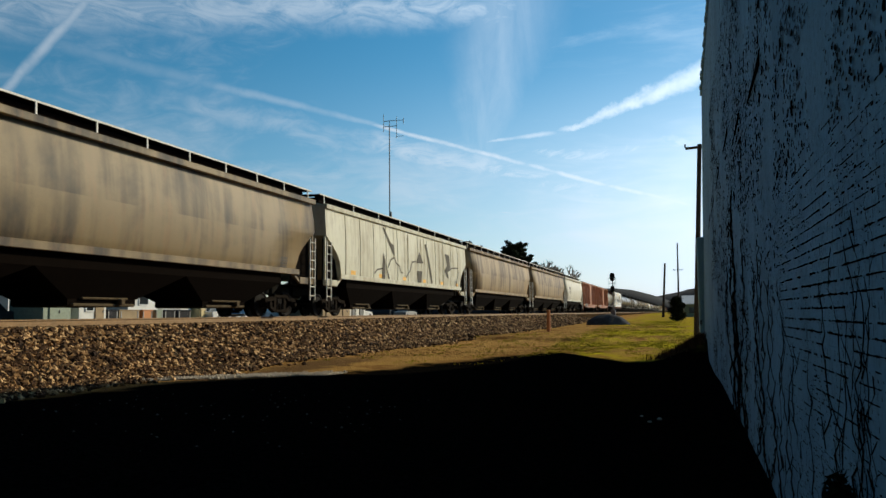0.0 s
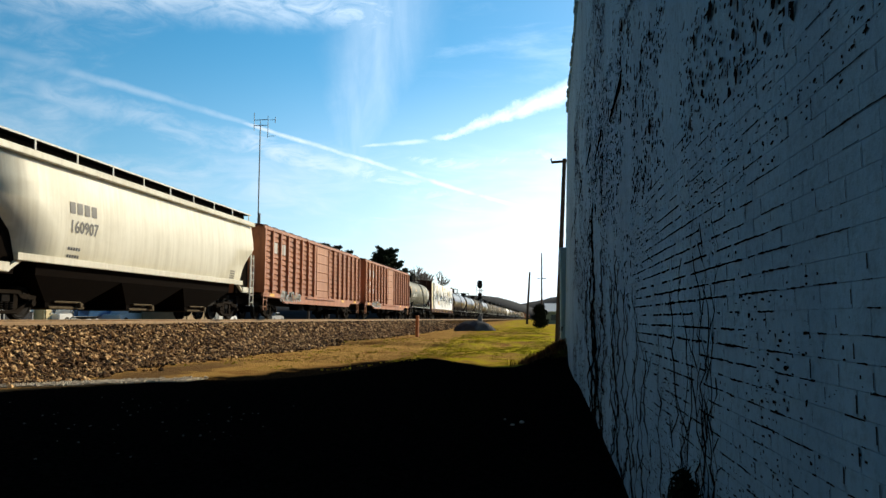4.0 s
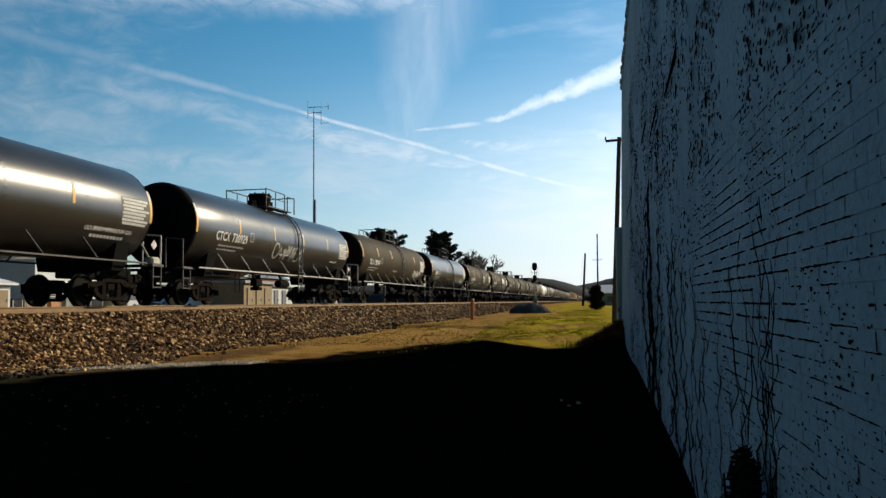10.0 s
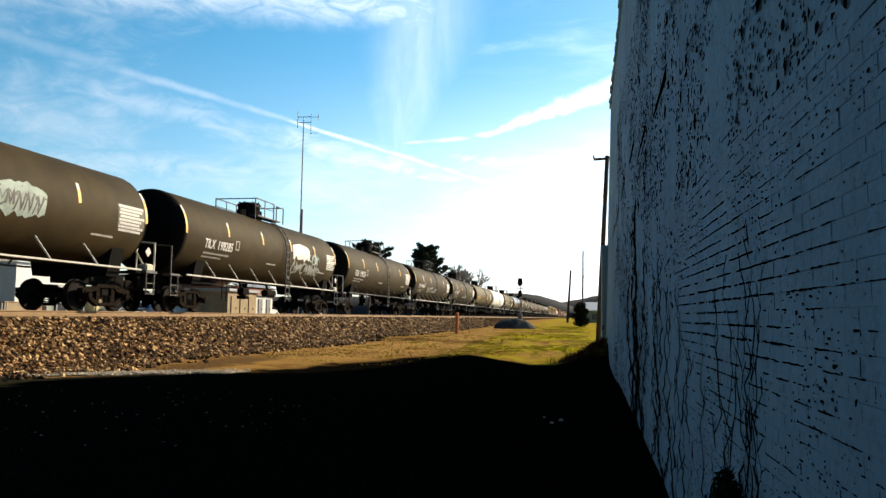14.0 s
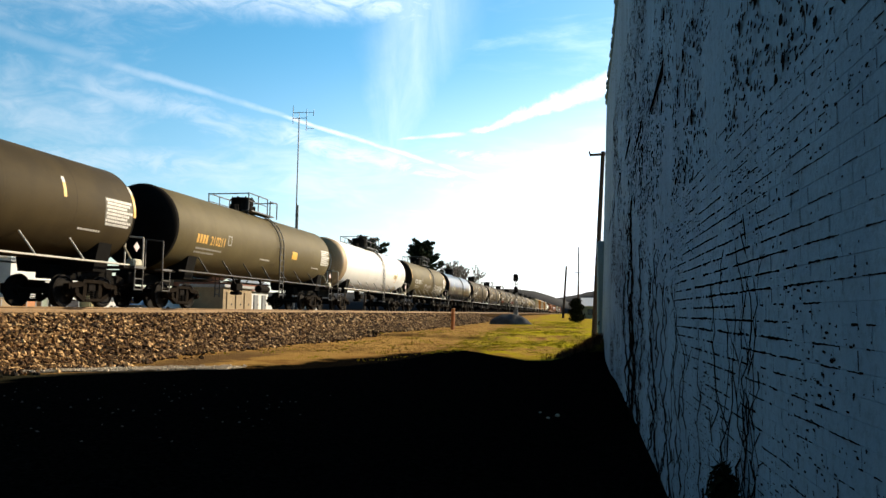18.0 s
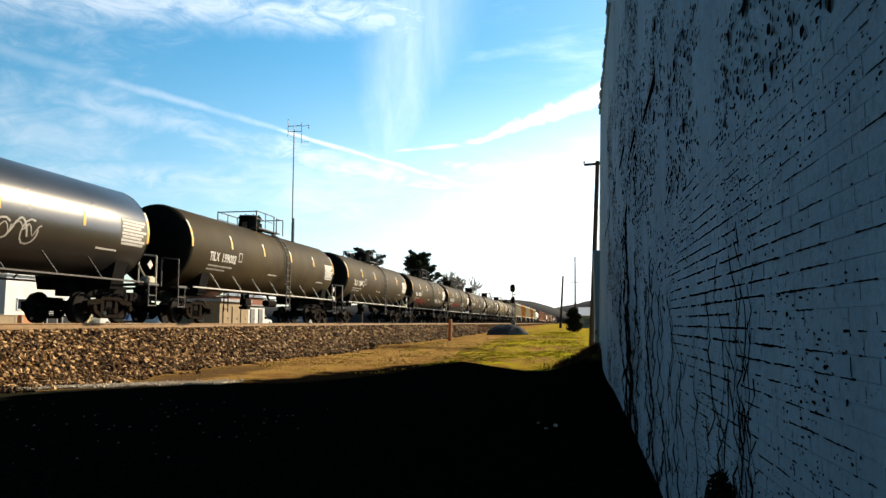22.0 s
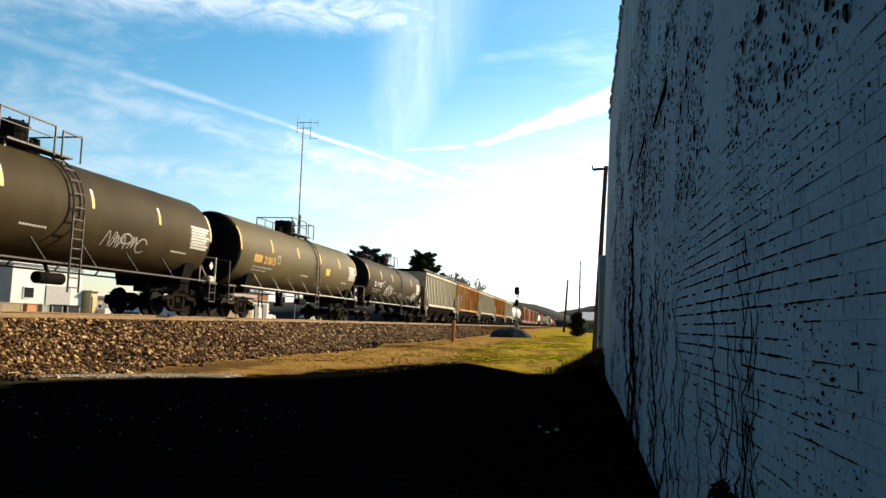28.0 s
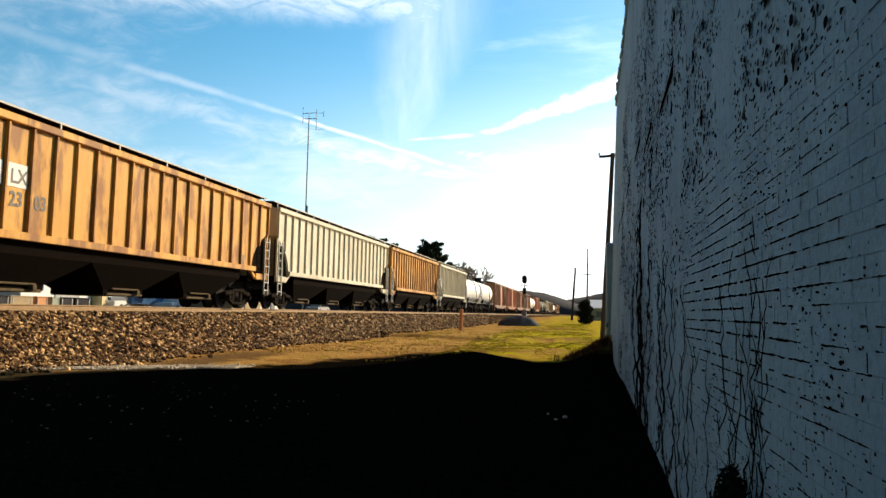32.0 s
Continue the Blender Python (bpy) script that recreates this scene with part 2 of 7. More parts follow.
M["dark_mark"] = plain("dark_stencil", (0.10, 0.095, 0.09), 0.6, 0.0, 0.3)
M["red_spray"] = plain("red_spray", (0.13, 0.026, 0.017), 0.8, 0.0, 0.5, 2.0, 0.1)
M["teal_spray"] = plain("teal_spray", (0.10, 0.30, 0.27), 0.6, 0.0, 0.3)
M["pale_teal"] = plain("pale_teal_spray", (0.36, 0.44, 0.40), 0.7, 0.0, 0.35, 2.0)
M["dark_spray"] = plain("dark_grey_spray", (0.085, 0.075, 0.058), 0.7, 0.0, 0.5, 2.0, 0.2)
M["grey_spray"] = plain("grey_spray", (0.34, 0.34, 0.32), 0.6, 0.0, 0.3, 2.0)
M["panel_grey"] = plain("panel_grey", (0.14, 0.13, 0.105), 0.7, 0.0, 0.3, 2.0)
M["placard"] = plain("placard_white", (0.75, 0.6, 0.58), 0.5, 0.0, 0.15)
M["tank_black"] = car_paint("tank_black_gloss", (0.022, 0.022, 0.021), (0.040, 0.037, 0.031), 0.29, 0.5, spec=1.0, shell=True)
# tank ends near black: the shade on them is put into the paint
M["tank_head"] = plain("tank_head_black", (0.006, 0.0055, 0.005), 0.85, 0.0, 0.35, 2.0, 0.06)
M["tank_grey"] = car_paint("tank_black_dusty", (0.13, 0.13, 0.095), (0.18, 0.17, 0.125), 0.6, 0.6, spec=0.4, shell=True)
M["tank_brown"] = car_paint("tank_brown_dust", (0.040, 0.0275, 0.0100), (0.068, 0.0475, 0.0180), 0.70, 0.8, spec=0.15, shell=True)
M["tank_olive"] = car_paint("tank_olive_dust", (0.110, 0.085, 0.036), (0.165, 0.130, 0.058), 0.66, 0.6, spec=0.2, shell=True)
M["tank_white"] = car_paint("tank_white_enamel", (0.93, 0.93, 0.92), (0.76, 0.72, 0.64), 0.45, 0.25, spec=0.9, rust=(0.40, 0.25, 0.13), rust_amount=0.08)
M["tank_rust"] = car_paint("tank_rust_ring", (0.42, 0.30, 0.17), (0.30, 0.19, 0.10), 0.6, 0.7)
M["hop_tan"] = car_paint("hopper_tan", (0.31, 0.215, 0.095), (0.085, 0.046, 0.016), 0.6, 1.0, streak=0.45, band=True, rust=(0.30, 0.13, 0.045), rust_amount=0.18)
M["hop_sooty"] = car_paint("hopper_sooty_tan", (0.215, 0.150, 0.064), (0.020, 0.011, 0.004), 0.6, 1.0, streak=0.45, band=True, rust=(0.30, 0.13, 0.045), rust_amount=0.18)
M["hop_white"] = car_paint("hopper_off_white", (0.62, 0.60, 0.47), (0.34, 0.29, 0.19), 0.6, 0.75, streak=0.6, rust=(0.16, 0.10, 0.055), rust_amount=0.35)
M["hop_cream"] = car_paint("hopper_cream", (0.68, 0.64, 0.52), (0.42, 0.37, 0.26), 0.5, 0.5)
M["hop_grey"] = car_paint("hopper_pale_grey", (0.62, 0.585, 0.45), (0.36, 0.30, 0.19), 0.55, 0.6, rust=(0.26, 0.13, 0.05), rust_amount=0.3)
M["hop_orange"] = car_paint("hopper_orange", (0.62, 0.31, 0.040), (0.46, 0.19, 0.018), 0.65, 0.5, rust=(0.20, 0.066, 0.006), rust_amount=0.9, blotchy=True)
M["box_red"] = car_paint("boxcar_oxide_red", (0.44, 0.163, 0.0697), (0.26, 0.0884, 0.041), 0.6, 0.7, rust=(0.1, 0.0372, 0.0205), rust_amount=0.5)
M["box_door"] = car_paint("boxcar_door_tan", (0.46, 0.195, 0.0902), (0.29, 0.116, 0.0574), 0.6, 0.7)
M["box_brown"] = car_paint("boxcar_brown", (0.25, 0.112, 0.0492), (0.14, 0.0651, 0.0328), 0.6, 0.7)
M["flat_red"] = car_paint("flatcar_oxide_red", (0.095, 0.026, 0.016), (0.045, 0.015, 0.010), 0.7, 0.6)
# near-black steel: shade under the hoppers and along their roofs, put into the colour
M["soot"] = plain("shade_black_steel", (0.006, 0.004, 0.003), 0.95, 0.0, 0.4, spec=0.03)
M["chute_tan"] = plain("dusty_gate_steel", (0.10, 0.075, 0.045), 0.85, 0.0, 0.4, spec=0.1)
M["grime"] = plain("grey_brown_grime", (0.36, 0.32, 0.225), 0.8, 0.0, 0.5, 3.0, 0.1)


def film_wrap():
    m, n, co, rnd = material("lumber_wrap")
    fold = n.noise(n.mapped(co, (1, 0.5, 1.6)), 1.5, 3.0, 0.5, None, 1.5)
    crease = n.noise(n.mapped(co, (1, 1.2, 5)), 1.3, 3.0, 0.5, None, 1.0)
    col = n.mix(n.step(fold, 0.42, 0.7), (0.95, 0.95, 0.94), (0.90, 0.89, 0.86))
    return finish(m, n, col, 0.5, 0.0, n.math("ADD", fold, n.math("MULTIPLY", crease, 0.6)), 0.018, 0.6)


M["wrap"] = film_wrap()
M["wrap_tan"] = plain("kraft_wrap", (0.20, 0.15, 0.085), 0.7, 0.0, 0.35)
M["wrap_blue"] = plain("blue_print", (0.025, 0.10, 0.24), 0.6, 0.0, 0.3)
M["wrap_teal"] = plain("teal_print", (0.02, 0.12, 0.13), 0.6, 0.0, 0.3)
M["kraft_pale"] = plain("pale_kraft", (0.78, 0.60, 0.27), 0.7, 0.0, 0.3)
M["pale_timber"] = plain("pale_sawn_lumber", (0.92, 0.80, 0.48), 0.75, 0.0, 0.15)
M["strap"] = plain("dark_strap", (0.10, 0.085, 0.06), 0.7, 0.0, 0.3)
M["timber"] = plain("sawn_lumber", (0.55, 0.33, 0.10), 0.75, 0.0, 0.25)


def ground_material():
    """Asphalt in shade-black and soil by the wall, pale gravel, winter grass, ballast by the track."""
    m, n, co, rnd = material("ground_cover")
    xyz = n.add("ShaderNodeSeparateXYZ", {0: co})
    x, y = xyz.outputs[0], xyz.outputs[1]
    big, mid, grain = n.noise(co, 0.16, 5.0, 0.6), n.noise(co, 1.1, 5.0, 0.65), n.noise(co, 16.0, 4.0, 0.7)
    cells = n.add("ShaderNodeTexVoronoi", {"Vector": co, "Scale": 15.0}).outputs["Color"]
    # dark bed under the loose stones paints the shade in their gaps
    stone = n.mix(n.add("ShaderNodeSeparateColor", {0: cells}).outputs[0], (0.01, 0.00558, 0.00328), (0.12, 0.0744, 0.0369))
    pale = n.mix(grain, (0.11, 0.062, 0.026), (0.27, 0.165, 0.075))
    soil = n.mix(n.step(mid, 0.3, 0.7), (0.26, 0.135, 0.045), (0.62, 0.365, 0.125))
    straw = n.mix(grain, (0.32, 0.185, 0.055), (0.60, 0.37, 0.115))
    green = n.mix(mid, (0.34, 0.307, 0.0115), (0.6, 0.502, 0.0246))
    # near-black asphalt: the warehouse's shade is put into its colour
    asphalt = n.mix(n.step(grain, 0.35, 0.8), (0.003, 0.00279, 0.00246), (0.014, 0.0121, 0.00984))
    wob = n.math("MULTIPLY_ADD", mid, 2.4, -1.2)
    xw = n.math("ADD", x, wob)
    grass = n.mix(n.step(mid, 0.35, 0.65), soil, straw)
    far = n.math("MULTIPLY", n.step(n.math("ADD", y, n.math("MULTIPLY_ADD", big, 16.0, -8.0)), 18.0, 26.0), n.step(n.math("ADD", xw, n.math("MULTIPLY", y, 0.02)), -4.6, -2.8))
    grass = n.mix(n.math("MULTIPLY", far, n.step(n.math("MULTIPLY_ADD", mid, 0.5, n.math("MULTIPLY", big, 0.5)), 0.42, 0.58)), grass, green)
    gravel = n.math("MULTIPLY", n.math("SUBTRACT", 1.0, n.step(y, 18.0, 25.0)), n.math("SUBTRACT", 1.0, n.step(xw, -9.0, -8.2)))
    gravel = n.math("MULTIPLY", gravel, n.step(xw, -10.4, -9.4))
    col = n.mix(gravel, grass, pale)
    # reaches about to the warehouse's shadow edge, so that shade is painted in
    shade_lot = n.math("MULTIPLY", n.math("SUBTRACT", 1.0, n.step(n.math("ADD", y, wob), 22.3, 23.4)), n.step(n.math("SUBTRACT", xw, n.math("MULTIPLY", n.math("SUBTRACT", y, 13.0), 0.42)), -9.6, -8.8))
    col = n.mix(shade_lot, col, asphalt)
    bed = n.math("SUBTRACT", 1.0, n.step(xw, -11.2, -10.4))
    bed = n.math("MULTIPLY", bed, n.step(x, -20.5, -19.0))
    col = n.mix(bed, col, stone)
    yard = n.math("SUBTRACT", 1.0, n.step(x, -22.0, -20.5))
    col = n.mix(yard, col, n.mix(mid, (0.14, 0.112, 0.0738), (0.22, 0.177, 0.115)))
    return finish(m, n, col, 0.95, 0.0, n.math("ADD", grain, n.math("MULTIPLY", mid, 2.0)), 0.08, 0.0)


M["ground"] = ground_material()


def stone_material():
    m, n, co, rnd = material("ballast_stone")
    isl = n.add("ShaderNodeNewGeometry").outputs["Random Per Island"]
    ramp = n.add("ShaderNodeValToRGB", {0: isl})
    e = ramp.color_ramp.elements
    e[0].color, e[1].color = (0.020, 0.010, 0.005, 1), (0.88, 0.58, 0.29, 1)
    for p, c in ((0.45, (0.085, 0.040, 0.015, 1)), (0.75, (0.34, 0.19, 0.076, 1))):
        e.new(p).color = c
    g = n.noise(co, 40.0, 3.0)
    col = n.mix(n.math("MULTIPLY", n.step(g, 0.4, 0.7), 0.35), ramp.outputs[0], (0.12, 0.0837, 0.0574))
    return finish(m, n, col, 0.9, 0.0, g, 0.004, 0.2)


M["stone"] = stone_material()


def blade_material(name, c0, c1):
    m, n, co, rnd = material(name)
    isl = n.add("ShaderNodeNewGeometry").outputs["Random Per Island"]
    return finish(m, n, n.mix(isl, c0, c1), 0.8, 0.0, None, 0, 0.05)


M["grass"] = blade_material("green_blades", (0.26, 0.233, 0.0123), (0.55, 0.465, 0.0328))
M["straw"] = blade_material("dry_blades", (0.2, 0.121, 0.0369), (0.42, 0.288, 0.0984))
M["needles"] = blade_material("conifer_needles", (0.014, 0.022, 0.013), (0.055, 0.07, 0.035))
M["leaf_dark"] = blade_material("evergreen_leaf", (0.006, 0.009, 0.005), (0.018, 0.024, 0.011))
M["bark"] = plain("bark", (0.09, 0.07, 0.055), 0.9, 0.0, 0.4)
M["twig"] = plain("bare_twig", (0.30, 0.26, 0.22), 0.9, 0.0, 0.3)
M["vine"] = plain("dead_vine", (0.018, 0.014, 0.012), 0.95, 0.0, 0.35, spec=0.0)
M["pole"] = plain("weathered_pole", (0.045, 0.028, 0.020), 0.9, 0.0, 0.35)
M["tie"] = plain("creosote_tie", (0.07, 0.0465, 0.0295), 0.95, 0.0, 0.35)
M["rail"] = plain("rail_web_rust", (0.27, 0.172, 0.0861), 0.7, 0.3, 0.3)
M["mast"] = plain("galvanised_mast", (0.20, 0.21, 0.22), 0.5, 0.5, 0.2)
# distance haze and backlit darkness are put into the hill colour
M["hill"] = plain("hazed_wooded_hill", (0.022, 0.026, 0.034), 0.95, 0.0, 0.35, 0.02)
M["pile"] = plain("dark_spoil", (0.06, 0.064, 0.075), 0.95, 0.0, 0.4, 3.0, 0.2, 0.05)
M["orange_post"] = plain("faded_orange", (0.45, 0.158, 0.0492), 0.7, 0.0, 0.2)
M["shed_white"] = plain("white_siding", (0.72, 0.72, 0.70), 0.6, 0.0, 0.1, 1.0)
M["shed_tan"] = plain("tan_block", (0.36, 0.27, 0.164), 0.85, 0.0, 0.2, 2.0)
M["shed_green"] = plain("pale_green_siding", (0.28, 0.33, 0.26), 0.7, 0.0, 0.2)
M["cream"] = plain("cream_paint", (0.62, 0.50, 0.26), 0.6, 0.0, 0.1)
M["roof_grey"] = plain("grey_metal_roof", (0.34, 0.34, 0.34), 0.5, 0.2, 0.15)
M["roof_white"] = plain("white_roof", (0.78, 0.79, 0.80), 0.5, 0.0, 0.1)
M["brick_red"] = plain("red_brick_far", (0.26, 0.102, 0.0615), 0.9, 0.0, 0.25)
M["glass_dark"] = plain("dark_glass", (0.02, 0.025, 0.03), 0.08, 0.0, 0.2)
M["car_white"] = plain("white_car_paint", (0.78, 0.78, 0.78), 0.25, 0.0, 0.05)
M["car_blue"] = plain("blue_car_paint", (0.06, 0.14, 0.30), 0.25, 0.0, 0.1)
M["car_dark"] = plain("dark_car_paint", (0.035, 0.035, 0.04), 0.25, 0.0, 0.1)
M["tyre"] = plain("tyre_rubber", (0.02, 0.02, 0.02), 0.85, 0.0, 0.2)
M["crate_orange"] = plain("orange_crate", (0.55, 0.22, 0.07), 0.6, 0.0, 0.15)


def wall_material(name, pits):
    """White-washed masonry, dirty and pitted: paint lost in small dark spots, rain streaks."""
    m, n, co, rnd = material(name)
    co = n.add("ShaderNodeNewGeometry").outputs["Position"]
    up = n.noise(n.mapped(co, (1, 1.0, 0.22)), 1.4, 6.0, 0.65)
    blot = n.noise(co, 0.45, 4.0, 0.6)
    grain = n.noise(co, 22.0, 5.0, 0.7)
    # the skylight's blue is mixed into the whitewash colour
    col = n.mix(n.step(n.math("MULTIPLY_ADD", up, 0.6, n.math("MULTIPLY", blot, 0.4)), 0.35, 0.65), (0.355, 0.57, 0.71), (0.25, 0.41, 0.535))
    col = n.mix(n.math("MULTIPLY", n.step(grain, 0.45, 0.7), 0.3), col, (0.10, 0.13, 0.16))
    height = n.math("MULTIPLY", grain, 0.5)
    if pits:
        dots = n.noise(n.mapped(co, (1.0, 0.9, 1.0)), 7.5, 3.0, 0.55, None, 0.5)
        where = n.noise(co, 0.8, 3.0, 0.6)
        hole = n.step(n.math("ADD", dots, n.math("MULTIPLY_ADD", where, 0.34, -0.17)), 0.64, 0.68)
        col = n.mix(n.math("MULTIPLY", hole, 0.92), col, (0.012, 0.011, 0.010))
        height = n.math("SUBTRACT", height, n.math("MULTIPLY", hole, 1.0))
    return finish(m, n, col, 0.85, 0.0, height, 0.015, 0.25)


M["wall"] = wall_material("skylit_whitewash_wall", True)
M["brick"] = wall_material("skylit_whitewash_brick", False)
M["joint"] = plain("open_joint", (0.010, 0.009, 0.009), 0.95, 0.0, 0.3, spec=0.0)

# ---- mesh helpers ----
def mesh_of(bm, name, smooth=False):
    me = bpy.data.meshes.new(name)
    bmesh.ops.recalc_face_normals(bm, faces=bm.faces)
    bm.to_mesh(me)
    bm.free()
    if smooth:
        me.polygons.foreach_set("use_smooth", [True] * len(me.polygons))
    return me


def raw_mesh(name, verts, faces, smooth=False):
    me = bpy.data.meshes.new(name)
    me.from_pydata(verts, [], faces)
    if smooth:
        me.polygons.foreach_set("use_smooth", [True] * len(me.polygons))
    me.update()
    return me


def painted(ob, mat):
    if not ob.data.materials:
        ob.data.materials.append(mat)
    if ob.data.materials[0] != mat:
        ob.material_slots[0].link = "OBJECT"
        ob.material_slots[0].material = mat
    return ob


def part(name, shape, mat, parent, label="", smooth=False, at=None):
    """One mesh under a thing, a part or a piece of the setting. shape: a bmesh, or a mesh to share."""
    me = mesh_of(shape, name, smooth) if isinstance(shape, bmesh.types.BMesh) else shape
    ob = painted(new(name, me), mat)
    ob.parent = parent
    if at is not None:
        ob.matrix_basis = at
    if label:
        ob["label"] = label
    return ob


def thing(name, label, category, group="", m=None):
    ob = new(name)
    ob.empty_display_size = 0.3
    if m is not None:
        ob.matrix_basis = m
    return tagged(ob, label, category, group)


def structure(name, shape, mat, label, category, smooth=False):
    me = mesh_of(shape, name, smooth) if isinstance(shape, bmesh.types.BMesh) else shape
    return tagged(painted(new(name, me), mat), label, category, kind="structure")


def box(bm, c, s, bevel=0.0, m=None):
    r = bmesh.ops.create_cube(bm, size=1.0, matrix=(m or Matrix()) @ Matrix.Translation(c) @ Matrix.Diagonal((*s, 1)))
    if bevel:
        edges = {e for v in r["verts"] for e in v.link_edges}
        bmesh.ops.bevel(bm, geom=list(edges), offset=bevel, segments=1, affect="EDGES", profile=0.5)


def beam(bm, a, b, w, h=None, up=(0, 0, 1)):
    """A bar from a to b, w wide, h high."""
    a, b = Vector(a), Vector(b)
    d = b - a
    z = d.normalized()
    ref = Vector(up) if abs(z.dot(Vector(up))) < 0.95 else Vector((1, 0, 0))
    x = ref.cross(z).normalized()
    y = z.cross(x)
    rot = Matrix((x, y, z)).transposed().to_4x4()
    bmesh.ops.create_cube(bm, size=1.0, matrix=Matrix.Translation((a + b) / 2) @ rot @ Matrix.Diagonal((w, h or w, d.length, 1)))


def rod(bm, a, b, r0, r1=None, n=6):
    a, b = Vector(a), Vector(b)
    d = b - a
    if d.length < 1e-6:
        return
    rot = d.to_track_quat("Z", "Y").to_matrix().to_4x4()
    bmesh.ops.create_cone(bm, cap_ends=True, segments=n, radius1=r0, radius2=r0 if r1 is None else r1, depth=d.length, matrix=Matrix.Translation((a + b) / 2) @ rot)


def pipe(bm, pts, r, n=6):
    for a, b in zip(pts, pts[1:]):
        rod(bm, a, b, r, r, n)


def prism(bm, outline, lo, hi, axis="x"):
    """A flat outline drawn out along an axis. outline: (y, z) for x, (x, z) for y, (x, y) for z."""
    def p(u, v, w):
        return {"x": (w, u, v), "y": (u, w, v), "z": (u, v, w)}[axis]
    a = [bm.verts.new(p(u, v, lo)) for u, v in outline]
    b = [bm.verts.new(p(u, v, hi)) for u, v in outline]
    bm.faces.new(a)
    bm.faces.new(b[::-1])
    for i in range(len(a)):
        j = (i + 1) % len(a)
        bm.faces.new((a[i], b[i], b[j], a[j]))


def loft(bm, rings, closed=True, caps=True):
    """Rings of equally many points, skinned."""
    vs = [[bm.verts.new(p) for p in r] for r in rings]
    k = len(vs[0])
    for a, b in zip(vs, vs[1:]):
        for i in range(k if closed else k - 1):
            j = (i + 1) % k
            bm.faces.new((a[i], a[j], b[j], b[i]))
    if caps:
        bm.faces.new(vs[0][::-1])
        bm.faces.new(vs[-1])


def patch(bm, place, u0, u1, v0, v1, nu=1, nv=4):
    """A thin painted mark on a curved or flat side: place(u, v) gives the point."""
    g = [[bm.verts.new(place(u0 + (u1 - u0) * i / nu, v0 + (v1 - v0) * j / nv)) for j in range(nv + 1)] for i in range(nu + 1)]
    for i in range(nu):
        for j in range(nv):
            bm.faces.new((g[i][j], g[i + 1][j], g[i + 1][j + 1], g[i][j + 1]))


def bars(bm, place, u, v, wide, high, letters, gap=0.28):
    """A line of writing that cannot be told: a short bar for each letter."""
    step = wide / letters
    for i in range(letters):
        patch(bm, place, u + i * step, u + (i + 1 - gap) * step, v, v + high, 2, 3)


def strokes(bm, place, u, v, wide, high, count, thick, rng):
    """Sprayed scrawl: narrow slanted letter shapes, zigzags and loops drawn as ribbons."""
    count = int(count * 1.8)
    cell = wide / count
    for k in range(count):
        x0, h = u + cell * k, high * rng.uniform(0.55, 1.0)
        lift = (high - h) * rng.random()
        kind = rng.random()
        if kind < 0.4:
            n = rng.randint(3, 5)
            pts = [(x0 + cell * (0.9 * i / (n - 1) + rng.uniform(-0.08, 0.08)), v + lift + h * ((i % 2) * 0.8 + 0.1 * rng.random())) for i in range(n)]
        elif kind < 0.75:
            a0, a1 = rng.uniform(0, 2), rng.uniform(4.5, 6.0)
            pts = [(x0 + cell * (0.5 + 0.62 * math.cos(a0 + a1 * i / 10)), v + lift + h * (0.5 + 0.48 * math.sin(a0 + a1 * i / 10))) for i in range(11)]
        else:
            s = rng.uniform(-0.2, 0.3)
            pts = [(x0 + cell * (1.5 * i / 10 - s), v + lift + h * abs(math.sin(math.pi * i / (5 + 5 * (s > 0))))) for i in range(11)]
        ribbon(bm, place, pts, thick * rng.uniform(0.8, 1.15))
        if rng.random() < 0.6:
            ribbon(bm, place, [(x0 + cell * 1.3 * i / 8, v + lift + h * (0.3 + 0.5 * abs(math.sin(i * 0.55 + kind * 6)))) for i in range(9)], thick * 0.6)


def ribbon(bm, place, pts, thick):
    """A sprayed line of even width through the points, laid on a side."""
    fine = []
    for (a, b), (c, d) in zip(pts, pts[1:]):
        k = max(1, int(math.hypot(c - a, d - b) / 0.09))
        fine += [(a + (c - a) * i / k, b + (d - b) * i / k) for i in range(k)]
    pts = fine + [pts[-1]]
    prev = None
    for i, (a, b) in enumerate(pts):
        a2, b2 = pts[min(i + 1, len(pts) - 1)]
        a1, b1 = pts[max(i - 1, 0)]
        du, dv = a2 - a1, b2 - b1
        l = math.hypot(du, dv) or 1
        pair = (bm.verts.new(place(a - dv / l * thick, b + du / l * thick)), bm.verts.new(place(a + dv / l * thick, b - du / l * thick)))
        if prev:
            bm.faces.new((prev[0], prev[1], pair[1], pair[0]))
        prev = pair


STROKES = {"A": ["0,0 .4,1 .8,0", "0.1,.4 .8,.35"], "4": [".6,0 .65,1 0,.3 .9,.35"], "D": [".1,0 .15,1 .6,.8 .75,.45 .5,.1 0,0"], "E": [".7,1 .1,.95 0,0 .7,.05", ".05,.5 .6,.52"],
           "T": ["0,.95 .9,1", ".45,1 .35,0"], "H": ["0,0 .1,1", ".7,0 .75,1", ".05,.5 .75,.52"], "B": ["0,0 .05,1 .6,.8 .1,.52 .65,.3 0,0"], ".": [".2,.3 .25,.55"], " ": []}


def lettered(bm, place, text, u, v, high, thick):
    """Words sprayed by hand in single strokes."""
    for ch in text:
        for line in STROKES[ch]:
            pts = [tuple(float(q) for q in p.split(",")) for p in line.split()]
            ribbon(bm, place, [(u + a * high * 0.8, v + b * high) for a, b in pts], thick)
        u += high * (0.4 if ch in ". " else 0.86)


GLYPHS = {}


